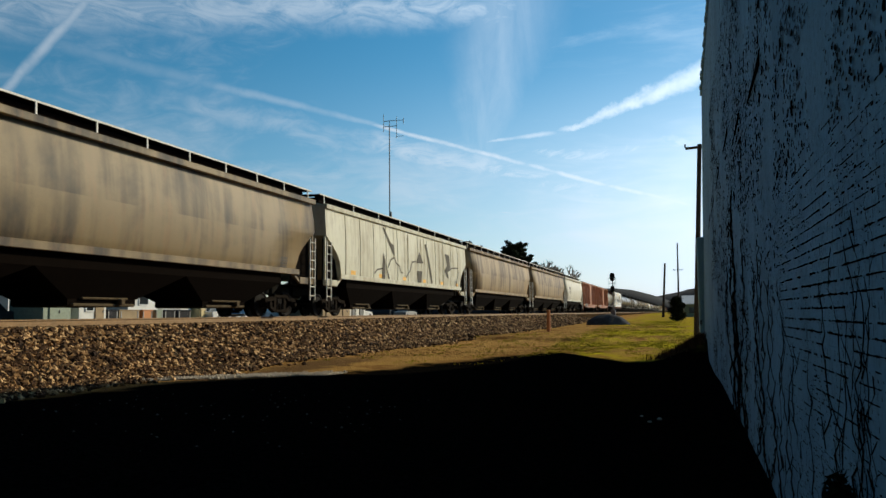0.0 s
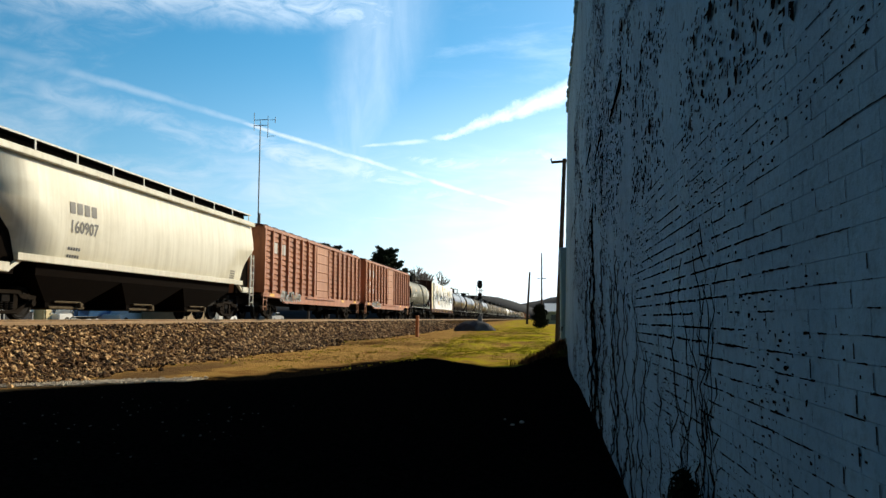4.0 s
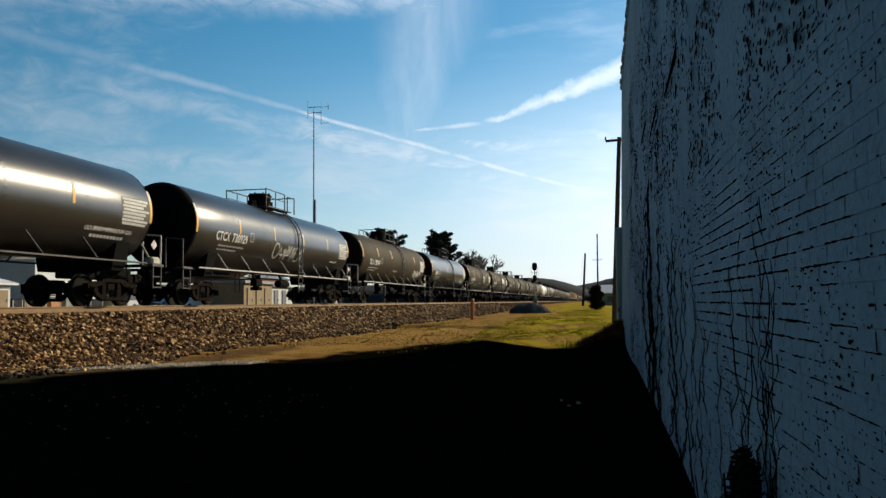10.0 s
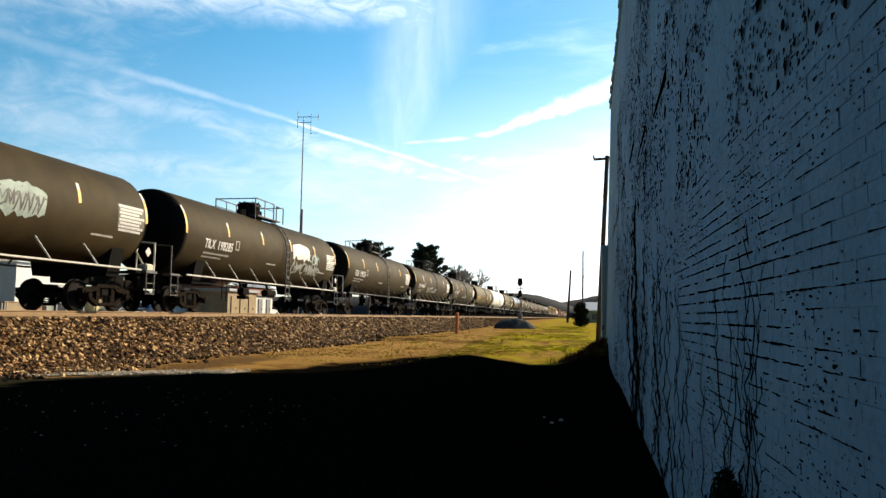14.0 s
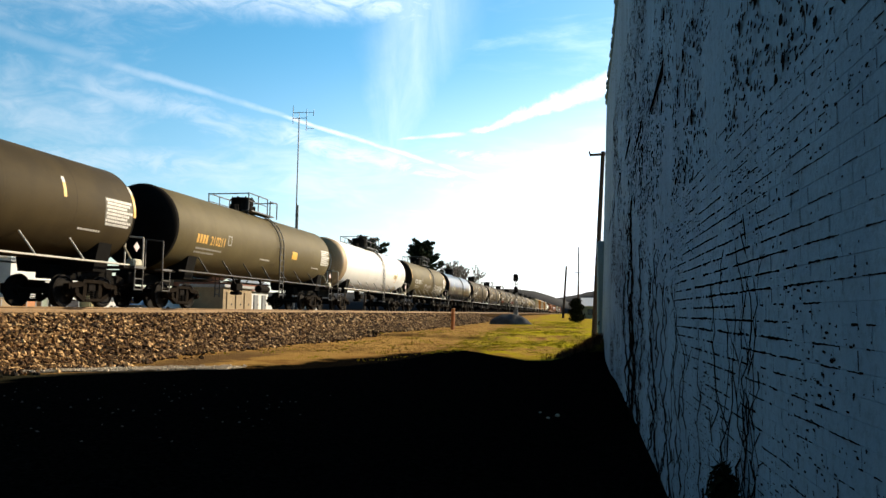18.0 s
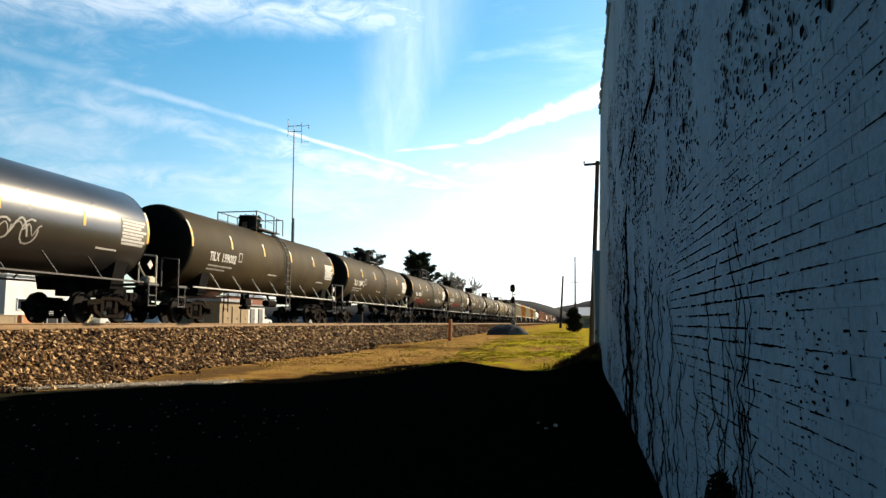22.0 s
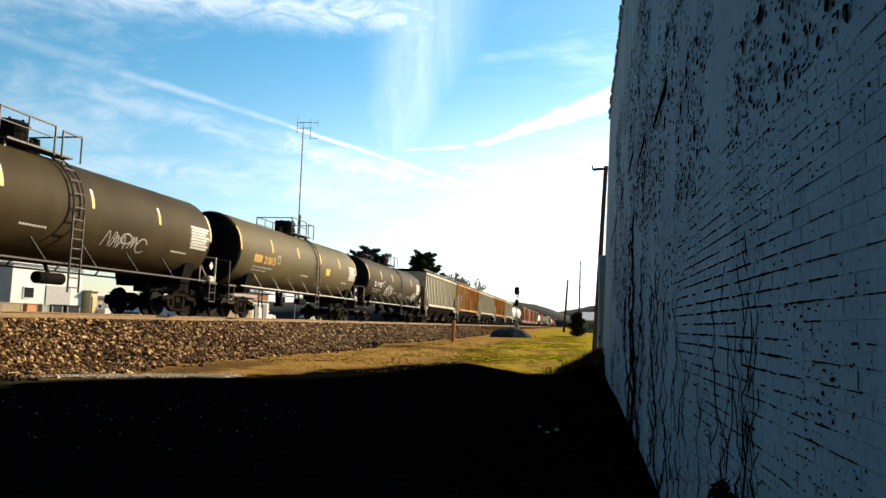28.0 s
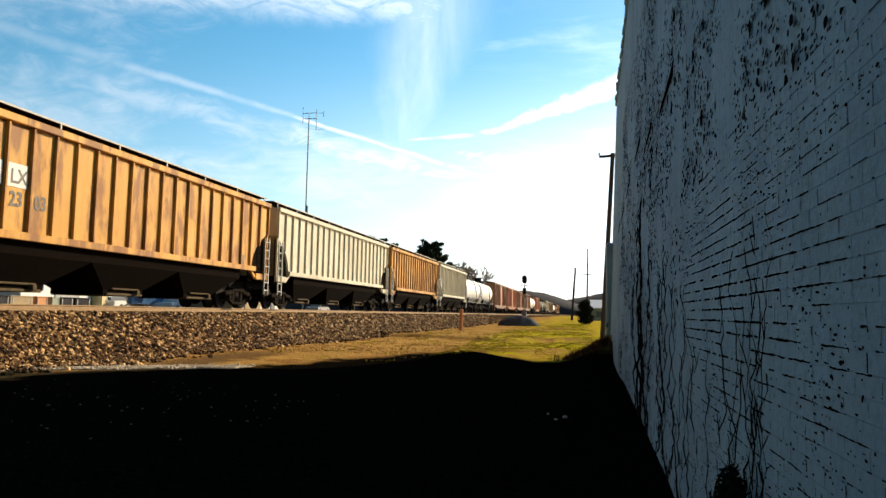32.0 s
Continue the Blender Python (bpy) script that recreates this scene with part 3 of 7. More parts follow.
def figures(bm, place, text, u, v, high, squeeze=0.95):
    """Numerals in the built-in font, laid on a side."""
    if text not in GLYPHS:
        cu = bpy.data.curves.new("figures", "FONT")
        cu.body, cu.size, cu.resolution_u, cu.offset = text, 1.0, 2, 0.022
        tmp = new("figures", cu)
        bpy.context.view_layer.update()
        me = bpy.data.meshes.new_from_object(tmp.evaluated_get(bpy.context.evaluated_depsgraph_get()))
        GLYPHS[text] = ([tuple(w.co) for w in me.vertices], [tuple(f.vertices) for f in me.polygons])
        bpy.data.objects.remove(tmp)
        bpy.data.curves.remove(cu)
        bpy.data.meshes.remove(me)
    vs, fs = GLYPHS[text]
    k = high / 0.70
    mine = [bm.verts.new(place(u + p[0] * k * squeeze, v + p[1] * k)) for p in vs]
    for f in fs:
        try:
            bm.faces.new([mine[i] for i in f])
        except ValueError:
            pass
    return u + max(p[0] for p in vs) * k * squeeze


CACHE = {}


def cached(key, make, smooth=False):
    if key not in CACHE:
        bm = bmesh.new()
        make(bm)
        CACHE[key] = mesh_of(bm, str(key).split("|")[0], smooth)
    return CACHE[key]

# ---- ground, track bed, wall ----
TRACK_X, RAIL_Z = -15.2, 1.70
WALL_X, WALL_END, WALL_TOP = 0.78, 25.6, 8.85


def lerp(v, xs, ys):
    return float(np.interp(v, xs, ys))


def ground_z(x, y):
    base = lerp(y, (-30, 0, 6, 12, 25, 45, 100, 300), (0.0, 0.0, 0.05, 0.26, 0.38, 0.62, 0.95, 1.1))
    west = lerp(y, (-30, 0, 12, 25, 45, 100, 300), (0.2, 0.25, 0.40, 0.42, 0.62, 1.0, 1.2))
    k = min(max((-3.0 - x) / 4.0, 0), 1)
    z = base + (west - base) * k
    z += 0.26 * math.exp(-((x + 3.4) / 1.3) ** 2 - ((y - 20.8) / 2.0) ** 2)
    z += 0.66 * math.exp(-((x - 0.95) / 0.95) ** 2 - ((y - 22.9) / 0.9) ** 2)
    z -= 0.15 * math.exp(-((x + 1.3) / 1.2) ** 2 - ((y - 23.0) / 2.2) ** 2) + 0.08 * math.exp(-((x + 6.4) / 1.8) ** 2 - ((y - 17.5) / 2.5) ** 2)
    z += 0.05 * noise.noise((x * 0.35, y * 0.35, 0)) + 0.02 * noise.noise((x * 1.7, y * 1.7, 3))
    if -5.5 < x < 0.8 and 22 < y < 60:
        tuft = noise.noise((x * 1.1, y * 0.75, 17)) + 0.6 * noise.noise((x * 2.6, y * 1.9, 19))
        z += 0.07 * tuft * min((x + 5.5) / 1.5, 1) * min((y - 22) / 2, 1)
    rut = y - lerp(x, (-11, -9.7, -6.6, -3.2, -1.0, 0.5), (35.0, 34.7, 33.5, 31.4, 34.8, 35.5)) - 0.4 * noise.noise((x * 0.6, 0, 7))
    if -11 < x < 0.5 and abs(rut) < 1.2:
        z -= 0.08 * math.exp(-(rut / 0.18) ** 2)
    if -11.5 < x < 0.8 and -0.3 < rut < 9:
        z += (0.12 + 0.06 * noise.noise((x * 0.9, 2, 4))) * min(max(rut / 0.16 + 0.5, 0), 1) * (1 - max(rut, 0) / 9) * min((x + 11.5) / 2, 1)
    d = abs(x - TRACK_X)
    if d < 6.5:
        z = max(z, min(1.46, 1.46 - (d - 1.75) / 1.9))
    if x < TRACK_X:
        z = max(z, lerp(x, (-400, -60, -24, -19), (1.4, 1.3, 1.15, 0.9)))
    if y > 300:
        z = z + (1.0 - z) * min((y - 300) / 200, 1)
    return z


def axis_steps(stops):
    out = []
    for (a, b, s) in stops:
        n = max(1, round((b - a) / s))
        out += [a + (b - a) * i / n for i in range(n)]
    return out + [stops[-1][1]]


gx = axis_steps([(-2400, -400, 400), (-400, -60, 40), (-60, -20, 5), (-20, 2, 0.35), (2, 20, 2), (20, 100, 20), (100, 2400, 400)])
gy = axis_steps([(-60, -10, 10), (-10, 8, 1.5), (8, 22, 0.5), (22, 39, 0.16), (39, 60, 0.4), (60, 140, 3), (140, 500, 20), (500, 3200, 300)])
gv = [(x, y, ground_z(x, y)) for y in gy for x in gx]
gf = [(j * len(gx) + i, j * len(gx) + i + 1, (j + 1) * len(gx) + i + 1, (j + 1) * len(gx) + i) for j in range(len(gy) - 1) for i in range(len(gx) - 1)]
ground = structure("ground", raw_mesh("ground", gv, gf, True), M["ground"], "rough ground of gravel, winter grass and asphalt coloured shade-dark", "ground", True)

# the wall of the tall warehouse beside the camera, hollow behind; its far end leans a little
LEAN = 0.03


def wall_x(y, z):
    return WALL_X + LEAN * (z - 1.2) * min(max(y / WALL_END, 0), 1)


def slab(bm, y0, y1, z0, z1, thick, steps=12):
    rings = []
    for i in range(steps + 1):
        y = y0 + (y1 - y0) * i / steps
        rings.append([(wall_x(y, z0), y, z0), (wall_x(y, z1), y, z1), (wall_x(y, z1) + thick, y, z1), (wall_x(y, z0) + thick, y, z0)])
    loft(bm, rings)


bm = bmesh.new()
slab(bm, -6, WALL_END, -0.8, WALL_TOP, 0.4)
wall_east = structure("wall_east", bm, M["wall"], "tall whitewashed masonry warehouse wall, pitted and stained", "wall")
bm = bmesh.new()
box(bm, (WALL_X + 4.6, WALL_END - 0.2, WALL_TOP / 2 - 0.4), (7.6, 0.4, WALL_TOP + 0.8))
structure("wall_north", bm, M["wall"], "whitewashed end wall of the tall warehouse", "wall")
bm = bmesh.new()
box(bm, (WALL_X + 4.6, (WALL_END - 6) / 2, WALL_TOP - 0.4), (7.6, WALL_END + 5.6, 0.2))
structure("roof_slab", bm, M["roof_grey"], "flat grey roof behind the parapet of the warehouse", "roof")
bm = bmesh.new()
box(bm, (WALL_X + 0.02, WALL_END - 0.42, 1.85), (0.30, 0.85, 4.5), 0.03)
part("pilaster", bm, M["wall"], wall_east, "low whitewashed pilaster at the end of the wall")
# unseen wall, added behind the viewpoint to cut the skylight
bm = bmesh.new()
box(bm, (-4.85, -6.8, 4.0), (11.2, 0.4, 9.6))
structure("wall_south", bm, M["wall"], "plain wall added unseen behind the viewpoint to block skylight", "wall")

# ---- rail cars: x to the camera's side, y along the track, z up from the rail ----
def side_frame(bm):
    prism(bm, [(-0.62, 0.60), (-0.45, 0.80), (0.45, 0.80), (0.62, 0.60), (0.50, 0.60), (0.38, 0.70), (-0.38, 0.70), (-0.50, 0.60)], -0.09, 0.09)
    for e in (-1, 1):
        beam(bm, (0, 0.55 * e, 0.66), (0, 1.10 * e, 0.58), 0.18, 0.15)
        box(bm, (0, 0.89 * e, 0.47), (0.24, 0.28, 0.26), 0.03)
        rod(bm, (0.10, 0.89 * e, 0.46), (0.20, 0.89 * e, 0.46), 0.11, 0.09, 10)
        beam(bm, (0, 0.80 * e, 0.42), (0, 0.36 * e, 0.20), 0.16, 0.12)
        beam(bm, (0, 0.36 * e, 0.22), (0, 0.34 * e, 0.72), 0.16, 0.10)
    box(bm, (0, 0, 0.20), (0.20, 0.74, 0.10), 0.02)


def bolster(bm):
    box(bm, (0, 0, 0.58), (2.1, 0.36, 0.24), 0.03)


def springs(bm):
    for k in range(4):
        rod(bm, (0, 0, 0.26 + 0.06 * k), (0, 0, 0.29 + 0.06 * k), 0.085, 0.085, 8)


def wheel_pair(bm):
    prof = [(0.0, -0.92), (0.075, -0.92), (0.075, -0.88), (0.13, -0.87), (0.14, -0.81), (0.36, -0.79), (0.40, -0.82), (0.458, -0.80), (0.46, -0.70), (0.485, -0.69), (0.485, -0.665), (0.40, -0.66), (0.38, -0.70), (0.15, -0.72), (0.13, -0.64), (0.08, -0.62)]
    prof += [(r, -x) for r, x in prof[::-1]]
    loft(bm, [[(x, max(r, 0.002) * math.cos(2 * math.pi * i / 28), max(r, 0.002) * math.sin(2 * math.pi * i / 28)) for i in range(28)] for r, x in prof])


def trucks(car, L, inset=2.55):
    for s in (-1, 1):
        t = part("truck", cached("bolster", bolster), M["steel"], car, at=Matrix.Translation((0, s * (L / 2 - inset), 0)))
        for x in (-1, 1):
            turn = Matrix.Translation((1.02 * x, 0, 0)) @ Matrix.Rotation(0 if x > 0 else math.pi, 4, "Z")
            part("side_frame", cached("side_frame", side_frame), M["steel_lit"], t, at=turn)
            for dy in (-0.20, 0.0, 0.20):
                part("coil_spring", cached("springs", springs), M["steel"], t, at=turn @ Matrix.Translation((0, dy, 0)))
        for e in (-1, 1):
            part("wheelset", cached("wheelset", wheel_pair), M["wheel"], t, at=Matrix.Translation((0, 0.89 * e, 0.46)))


def couplers(car, L):
    def make(bm):
        box(bm, (0, -0.55, 0.86), (0.24, 1.0, 0.26), 0.03)
        box(bm, (0, 0.02, 0.88), (0.34, 0.30, 0.34), 0.06)
        box(bm, (0.12, 0.16, 0.88), (0.12, 0.16, 0.26), 0.03)
        pipe(bm, [(0.3, -0.4, 0.75), (0.32, -0.1, 0.45), (0.18, 0.15, 0.40)], 0.03)
    for s in (-1, 1):
        part("coupler", cached("coupler", make), M["steel"], car, at=Matrix.Translation((0, s * (L / 2 - 0.05), 0)) @ Matrix.Rotation(0 if s > 0 else math.pi, 4, "Z"))


def ladder(bm, x, y0, y1, z0, z1, rungs, r=0.02, facing=0.0):
    for y in (y0, y1):
        rod(bm, (x, y, z0), (x, y, z1), r * 1.3)
    for i in range(rungs):
        z = z0 + (z1 - z0) * (i + 0.5) / rungs
        rod(bm, (x + facing, y0, z), (x + facing, y1, z), r)


TANK_R, TANK_Z = 1.52, 2.88


def tank_shell(L, R):
    def make(bm):
        half, depth = L / 2 - 0.78, 0.62
        prof = []
        for i in range(9):
            a = math.pi / 2 * i / 8
            prof.append((-half + depth - depth * math.cos(a), R * math.sin(a) if i else 0.03))
        for k in range(1, 8):
            prof.append((-half + depth + (2 * half - 2 * depth) * k / 8, R))
        prof += [(-y, r) for y, r in prof[:9][::-1]]
        loft(bm, [[(r * math.cos(2 * math.pi * i / 56), y, TANK_Z + r * math.sin(2 * math.pi * i / 56)) for i in range(56)] for y, r in prof])
    return cached("tank_shell|%.2f|%.2f" % (L, R), make, True)


def on_tank(R, lift=0.006):
    return lambda u, v: ((R + lift) * math.cos((v - TANK_Z) / R), u, TANK_Z + (R + lift) * math.sin((v - TANK_Z) / R))


def ring_band(bm, R, y, w, lift=0.01):
    k = 48
    loft(bm, [[((R + lift) * math.cos(2 * math.pi * i / k), yy, TANK_Z + (R + lift) * math.sin(2 * math.pi * i / k)) for i in range(k)] for yy in (y - w / 2, y + w / 2)], True, False)


def tank_car(name, y, L, paint, label, number="", owner="", marks="white_mark", stripes=5, scrawl=None, R=TANK_R, dome=0.0, rings=None, plaque=False, loops=True, seed=1, blotch=None, tag=None, notice=None):
    rng = random.Random(seed)
    car = thing("tank_car", label, "tank car", "cars of the freight train")
    part("tank", tank_shell(L, R), M[paint], car, smooth=True)
    half = L / 2 - 0.78
    place = on_tank(R)

    def weld(bm):
        ring_band(bm, R, 0, 0.05, 0.004)
    for k in range(1, 6):
        part("weld_seam", cached("weld|%.2f" % R, weld), M[paint], car, at=Matrix.Translation((0, -half + 0.62 + (2 * half - 1.24) * k / 6, 0)))

    # skin over each tank end that carries the painted shade
    def head(bm):
        prof = [(half - 0.62 + 0.62 * math.sin(a), (R + 0.006) * math.cos(a)) for a in np.linspace(0.06, 1.52, 9)]
        loft(bm, [[(max(r, 0.03) * math.cos(2 * math.pi * i / 48), yy + 0.004, TANK_Z + max(r, 0.03) * math.sin(2 * math.pi * i / 48)) for i in range(48)] for yy, r in prof])
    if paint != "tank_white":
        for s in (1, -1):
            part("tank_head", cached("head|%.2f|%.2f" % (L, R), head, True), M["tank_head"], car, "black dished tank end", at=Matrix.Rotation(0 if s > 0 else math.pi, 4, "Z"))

    def stub(bm):
        box(bm, (0, -1.9, 1.02), (0.5, 2.9, 0.40), 0.03)

    def saddle(bm):
        prism(bm, [(-1.25, 1.05), (1.25, 1.05), (1.42, 1.9), (1.0, 1.62), (0.4, 1.42), (-0.4, 1.42), (-1.0, 1.62), (-1.42, 1.9)], -2.85, -2.25, "y")

    def floor_plate(bm):
        box(bm, (0, -1.15, 1.26), (2.7, 0.72, 0.06))
    for s in (-1, 1):
        turn = Matrix.Translation((0, s * L / 2, 0)) @ Matrix.Rotation(0 if s > 0 else math.pi, 4, "Z")
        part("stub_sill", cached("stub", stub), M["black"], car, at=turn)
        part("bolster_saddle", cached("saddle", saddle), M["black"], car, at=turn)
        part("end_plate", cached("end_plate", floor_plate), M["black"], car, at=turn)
    couplers(car, L)
    trucks(car, L)

    def handrail(bm):
        rod(bm, (1.50, -half + 0.7, 1.32), (1.50, half - 0.7, 1.32), 0.032)
        for k in range(9):
            yy = -half + 0.9 + (2 * half - 1.8) * k / 8
            if abs(yy) < half - 1.2:
                rod(bm, (1.50, yy, 1.32), (1.20, yy - 0.28, 1.93), 0.026)
    for turn in (Matrix(), Matrix.Rotation(math.pi, 4, "Z")):
        part("side_handrail", cached("handrail|%.2f" % L, handrail), M["rail_white"] if seed % 3 else M["rail_iron"], car, at=turn)

    def corner_step(bm):
        box(bm, (1.32, 0, 1.28), (0.30, 0.62, 0.08), 0.01)
        for d in (-0.22, 0.22):
            rod(bm, (1.42, d, 0.55), (1.42, d, 1.3), 0.025)
        for z in (0.58, 0.92):
            rod(bm, (1.42, -0.22, z), (1.42, 0.22, z), 0.022)

    def end_loop(bm):
        if loops:
            pipe(bm, [(1.40, 0.22, 1.3), (1.40, 0.22, 2.25), (0.75, 0.22, 2.32), (0.75, 0.22, 1.3)], 0.028)
        else:
            pipe(bm, [(1.38, 0, 1.3), (1.36, 0, 2.1)], 0.028)
    for s in (-1, 1):
        e = Matrix.Translation((0, s * (L / 2 - 0.82), 0))
        for x in (-1, 1):
            turn = Matrix.Rotation(0 if x > 0 else math.pi, 4, "Z")
            part("corner_step", cached("corner_step", corner_step), M["rail_iron"], car, at=e @ turn)
            part("end_handrail", cached("end_loop|%d" % loops, end_loop), M["rail_white"] if seed % 2 else M["rail_iron"], car, at=e @ Matrix.Scale(x, 4, (1, 0, 0)) @ Matrix.Scale(s, 4, (0, 1, 0)))

    def hand_wheel(bm):
        bmesh.ops.create_circle(bm, radius=0.28, segments=16, matrix=Matrix.Translation((-0.6, L / 2 - 0.55, 2.0)) @ Matrix.Rotation(math.pi / 2, 4, "X"))
        pipe(bm, [(-0.6 + 0.28 * math.cos(a * 0.3927), L / 2 - 0.55, 2.0 + 0.28 * math.sin(a * 0.3927)) for a in range(17)], 0.02)
        rod(bm, (-0.6, L / 2 - 0.55, 2.0), (-0.6, L / 2 - 0.85, 2.0), 0.04)

    def reservoir(bm):
        rod(bm, (0.5, 0.9, 0.95), (0.5, 1.9, 0.95), 0.17, 0.17, 12)
        beam(bm, (0.5, 1.4, 1.0), (0.3, 1.4, TANK_Z - R + 0.1), 0.08)

    def valve_box(bm):
        box(bm, (0.55, -1.4, 0.95), (0.3, 0.6, 0.3), 0.03)
        beam(bm, (0.5, -1.4, 1.0), (0.3, -1.4, TANK_Z - R + 0.1), 0.08)

    def outlet(bm):
        rod(bm, (0, -0.3, TANK_Z - R - 0.02), (0, -0.3, 0.75), 0.2, 0.14, 12)
        box(bm, (0, -0.3, 0.72), (0.42, 0.42, 0.16), 0.04)
    for word, make in (("hand_wheel", hand_wheel), ("air_reservoir", reservoir), ("valve_box", valve_box), ("bottom_outlet", outlet)):
        part(word, cached("%s|%.2f|%.2f" % (word, L, R), make), M["steel"], car)

    top = TANK_Z + R

    def manway(bm):
        rod(bm, (0, dome, top - 0.12), (0, dome, top + 0.58), 0.50, 0.50, 18)
        rod(bm, (0, dome, top + 0.58), (0, dome, top + 0.68), 0.56, 0.48, 18)
        for k in range(8):
            a = k * math.pi / 4
            rod(bm, (0.46 * math.cos(a), dome + 0.46 * math.sin(a), top + 0.50), (0.46 * math.cos(a), dome + 0.46 * math.sin(a), top + 0.72), 0.035)
        for dy, h in ((0.72, 0.36), (0.98, 0.44), (-0.75, 0.30), (-1.0, 0.26)):
            rod(bm, (0.05, dome + dy, top - 0.05), (0.05, dome + dy, top + h), 0.16, 0.13, 10)
    part("manway", cached("manway|%.2f|%.2f" % (dome, R), manway), M["black"], car, "black manway and valves")

    for s in (-1, 1):
        def deck(bm, s=s):
            box(bm, (0.72 * s, dome + 0.2, top - 0.02), (0.46, 2.5, 0.05))
            for yy in (-0.9, 1.3):
                beam(bm, (0.72 * s, dome + yy, top - 0.02), (0.75 * s, dome + yy, top - 0.26), 0.06)
        part("top_platform", cached("deck|%.2f|%.2f|%d" % (dome, R, s), deck), M["rail_iron"], car)

    def guard(bm):
        for s in (-1, 1):
            x = 0.95 * s
            pipe(bm, [(x, dome - 1.35, top - 0.15), (x, dome - 1.35, top + 0.72), (x, dome + 0.65, top + 0.72), (x, dome + 0.65, top - 0.1)], 0.028)
            pipe(bm, [(x, dome + 0.95, top - 0.1), (x, dome + 0.95, top + 0.66), (x, dome + 1.75, top + 0.66), (x, dome + 1.75, top - 0.1)], 0.028)
            rod(bm, (x, dome - 0.35, top), (x, dome - 0.35, top + 0.72), 0.022)
            rod(bm, (x, dome - 1.35, top + 0.38), (x, dome + 0.65, top + 0.38), 0.02)
        for yy in (-1.35, 1.75):
            rod(bm, (-0.95, dome + yy, top + 0.70), (0.95, dome + yy, top + 0.70), 0.025)
    part("safety_railing", cached("guard|%.2f|%.2f" % (dome, R), guard), M["rail_iron"], car)

    def steps(bm):
        ladder(bm, 1.60, -0.22, 0.22, 0.55, TANK_Z - 0.2, 8, 0.022)
        for yy in (-0.22, 0.22):
            pipe(bm, [((R + 0.08) * math.cos(a), yy, TANK_Z + (R + 0.08) * math.sin(a)) for a in np.linspace(-0.15, 1.05, 9)], 0.028)
        for a in np.linspace(0.0, 1.0, 5):
            rod(bm, ((R + 0.09) * math.cos(a), -0.22, TANK_Z + (R + 0.09) * math.sin(a)), ((R + 0.09) * math.cos(a), 0.22, TANK_Z + (R + 0.09) * math.sin(a)), 0.022)
    for turn in (Matrix(), Matrix.Rotation(math.pi, 4, "Z")):
        part("ladder", cached("steps|%.2f" % R, steps), M["rail_iron"], car, at=Matrix.Translation((0, dome + 1.0, 0)) @ turn)

    if stripes:
        for k in range(stripes + 1):
            u = -half + 0.55 + (2 * half - 1.1) * k / stripes
            if abs(u - dome - 1.0) < 0.45:
                u -= 0.7
            tall = 1.05 if k in (0, stripes) else 0.58
            mid = TANK_Z + (0.12 if paint == "tank_black" else 0.34)

            def mark(bm, u=u, tall=tall, mid=mid):
                patch(bm, place, u - 0.06, u + 0.06, mid - tall * 0.4, mid + tall * 0.3, 1, 5)

            def cap(bm, u=u, tall=tall, mid=mid):
                patch(bm, place, u - 0.06, u + 0.06, mid + tall * 0.3, mid + tall * 0.6, 1, 3)
            part("reflector_cap", cached("cap|%.2f|%.2f|%.2f|%.2f" % (u, tall, R, mid), cap), M["yellow" if seed % 4 == 0 else "white_mark"], car)
            part("reflector_stripe", cached("stripe|%.2f|%.2f|%.2f|%.2f" % (u, tall, R, mid), mark), M["yellow"], car)
    if number:
        bm = bmesh.new()
        u = -half + 1.9
        if owner:
            u = figures(bm, on_tank(R, 0.017), owner, u, TANK_Z - 0.46, 0.33, 0.80) - 0.80
        else:
            bars(bm, place, u, TANK_Z - 0.46, 0.84, 0.33, 4)
        end = figures(bm, on_tank(R, 0.017), number, u + 0.98, TANK_Z - 0.46, 0.33, 0.88)
        part("reporting_mark", bm, M[marks], car, "stencilled car number")
        bm = bmesh.new()
        for r in range(2):
            bars(bm, place, u + 0.1, TANK_Z - 0.70 - 0.16 * r, 2.0 - 0.5 * r, 0.07, 14 - 4 * r)
        part("weight_stencil", bm, M["grey_mark"], car)
        bm = bmesh.new()
        patch(bm, place, end + 0.25, end + 0.29, TANK_Z - 0.36, TANK_Z + 0.02, 1, 2)
        patch(bm, place, end + 0.52, end + 0.56, TANK_Z - 0.36, TANK_Z + 0.02, 1, 2)
        patch(bm, place, end + 0.25, end + 0.56, TANK_Z - 0.36, TANK_Z - 0.32, 1, 2)
        patch(bm, place, end + 0.25, end + 0.56, TANK_Z - 0.02, TANK_Z + 0.02, 1, 2)
        part("stencil_box", bm, M["grey_mark"], car)

    def data(bm):
        for r in range(8):
            bars(bm, place, half - 1.95 + 0.04 * (r % 2), TANK_Z + 0.28 - 0.105 * r, 1.25 - 0.12 * (r % 3), 0.078, 11, 0.14)

    def note(bm):
        bars(bm, place, 0, TANK_Z - 0.72, 1.0, 0.06, 9)
    for u in (half - 3.0, dome - 0.9):
        tagged(part("small_stencil", cached("note|%.2f" % R, note), M["white_mark"], car, at=Matrix.Translation((0, u, 0))), kind="stuff")
    part("data_stencil", cached("data|%.2f|%.2f|%.2f" % (L, R, dome), data), M["white_mark"], car)
    def panel(bm):
        patch(bm, on_tank(R, 0.003), half - 2.0, half - 0.66, TANK_Z - 0.30 + 0.02, TANK_Z + 0.38, 3, 5)
    if paint in ("tank_brown", "tank_black"):
        part("data_panel", cached("panel|%.2f|%.2f" % (L, R), panel), M["panel_grey"], car, "grey data panel")
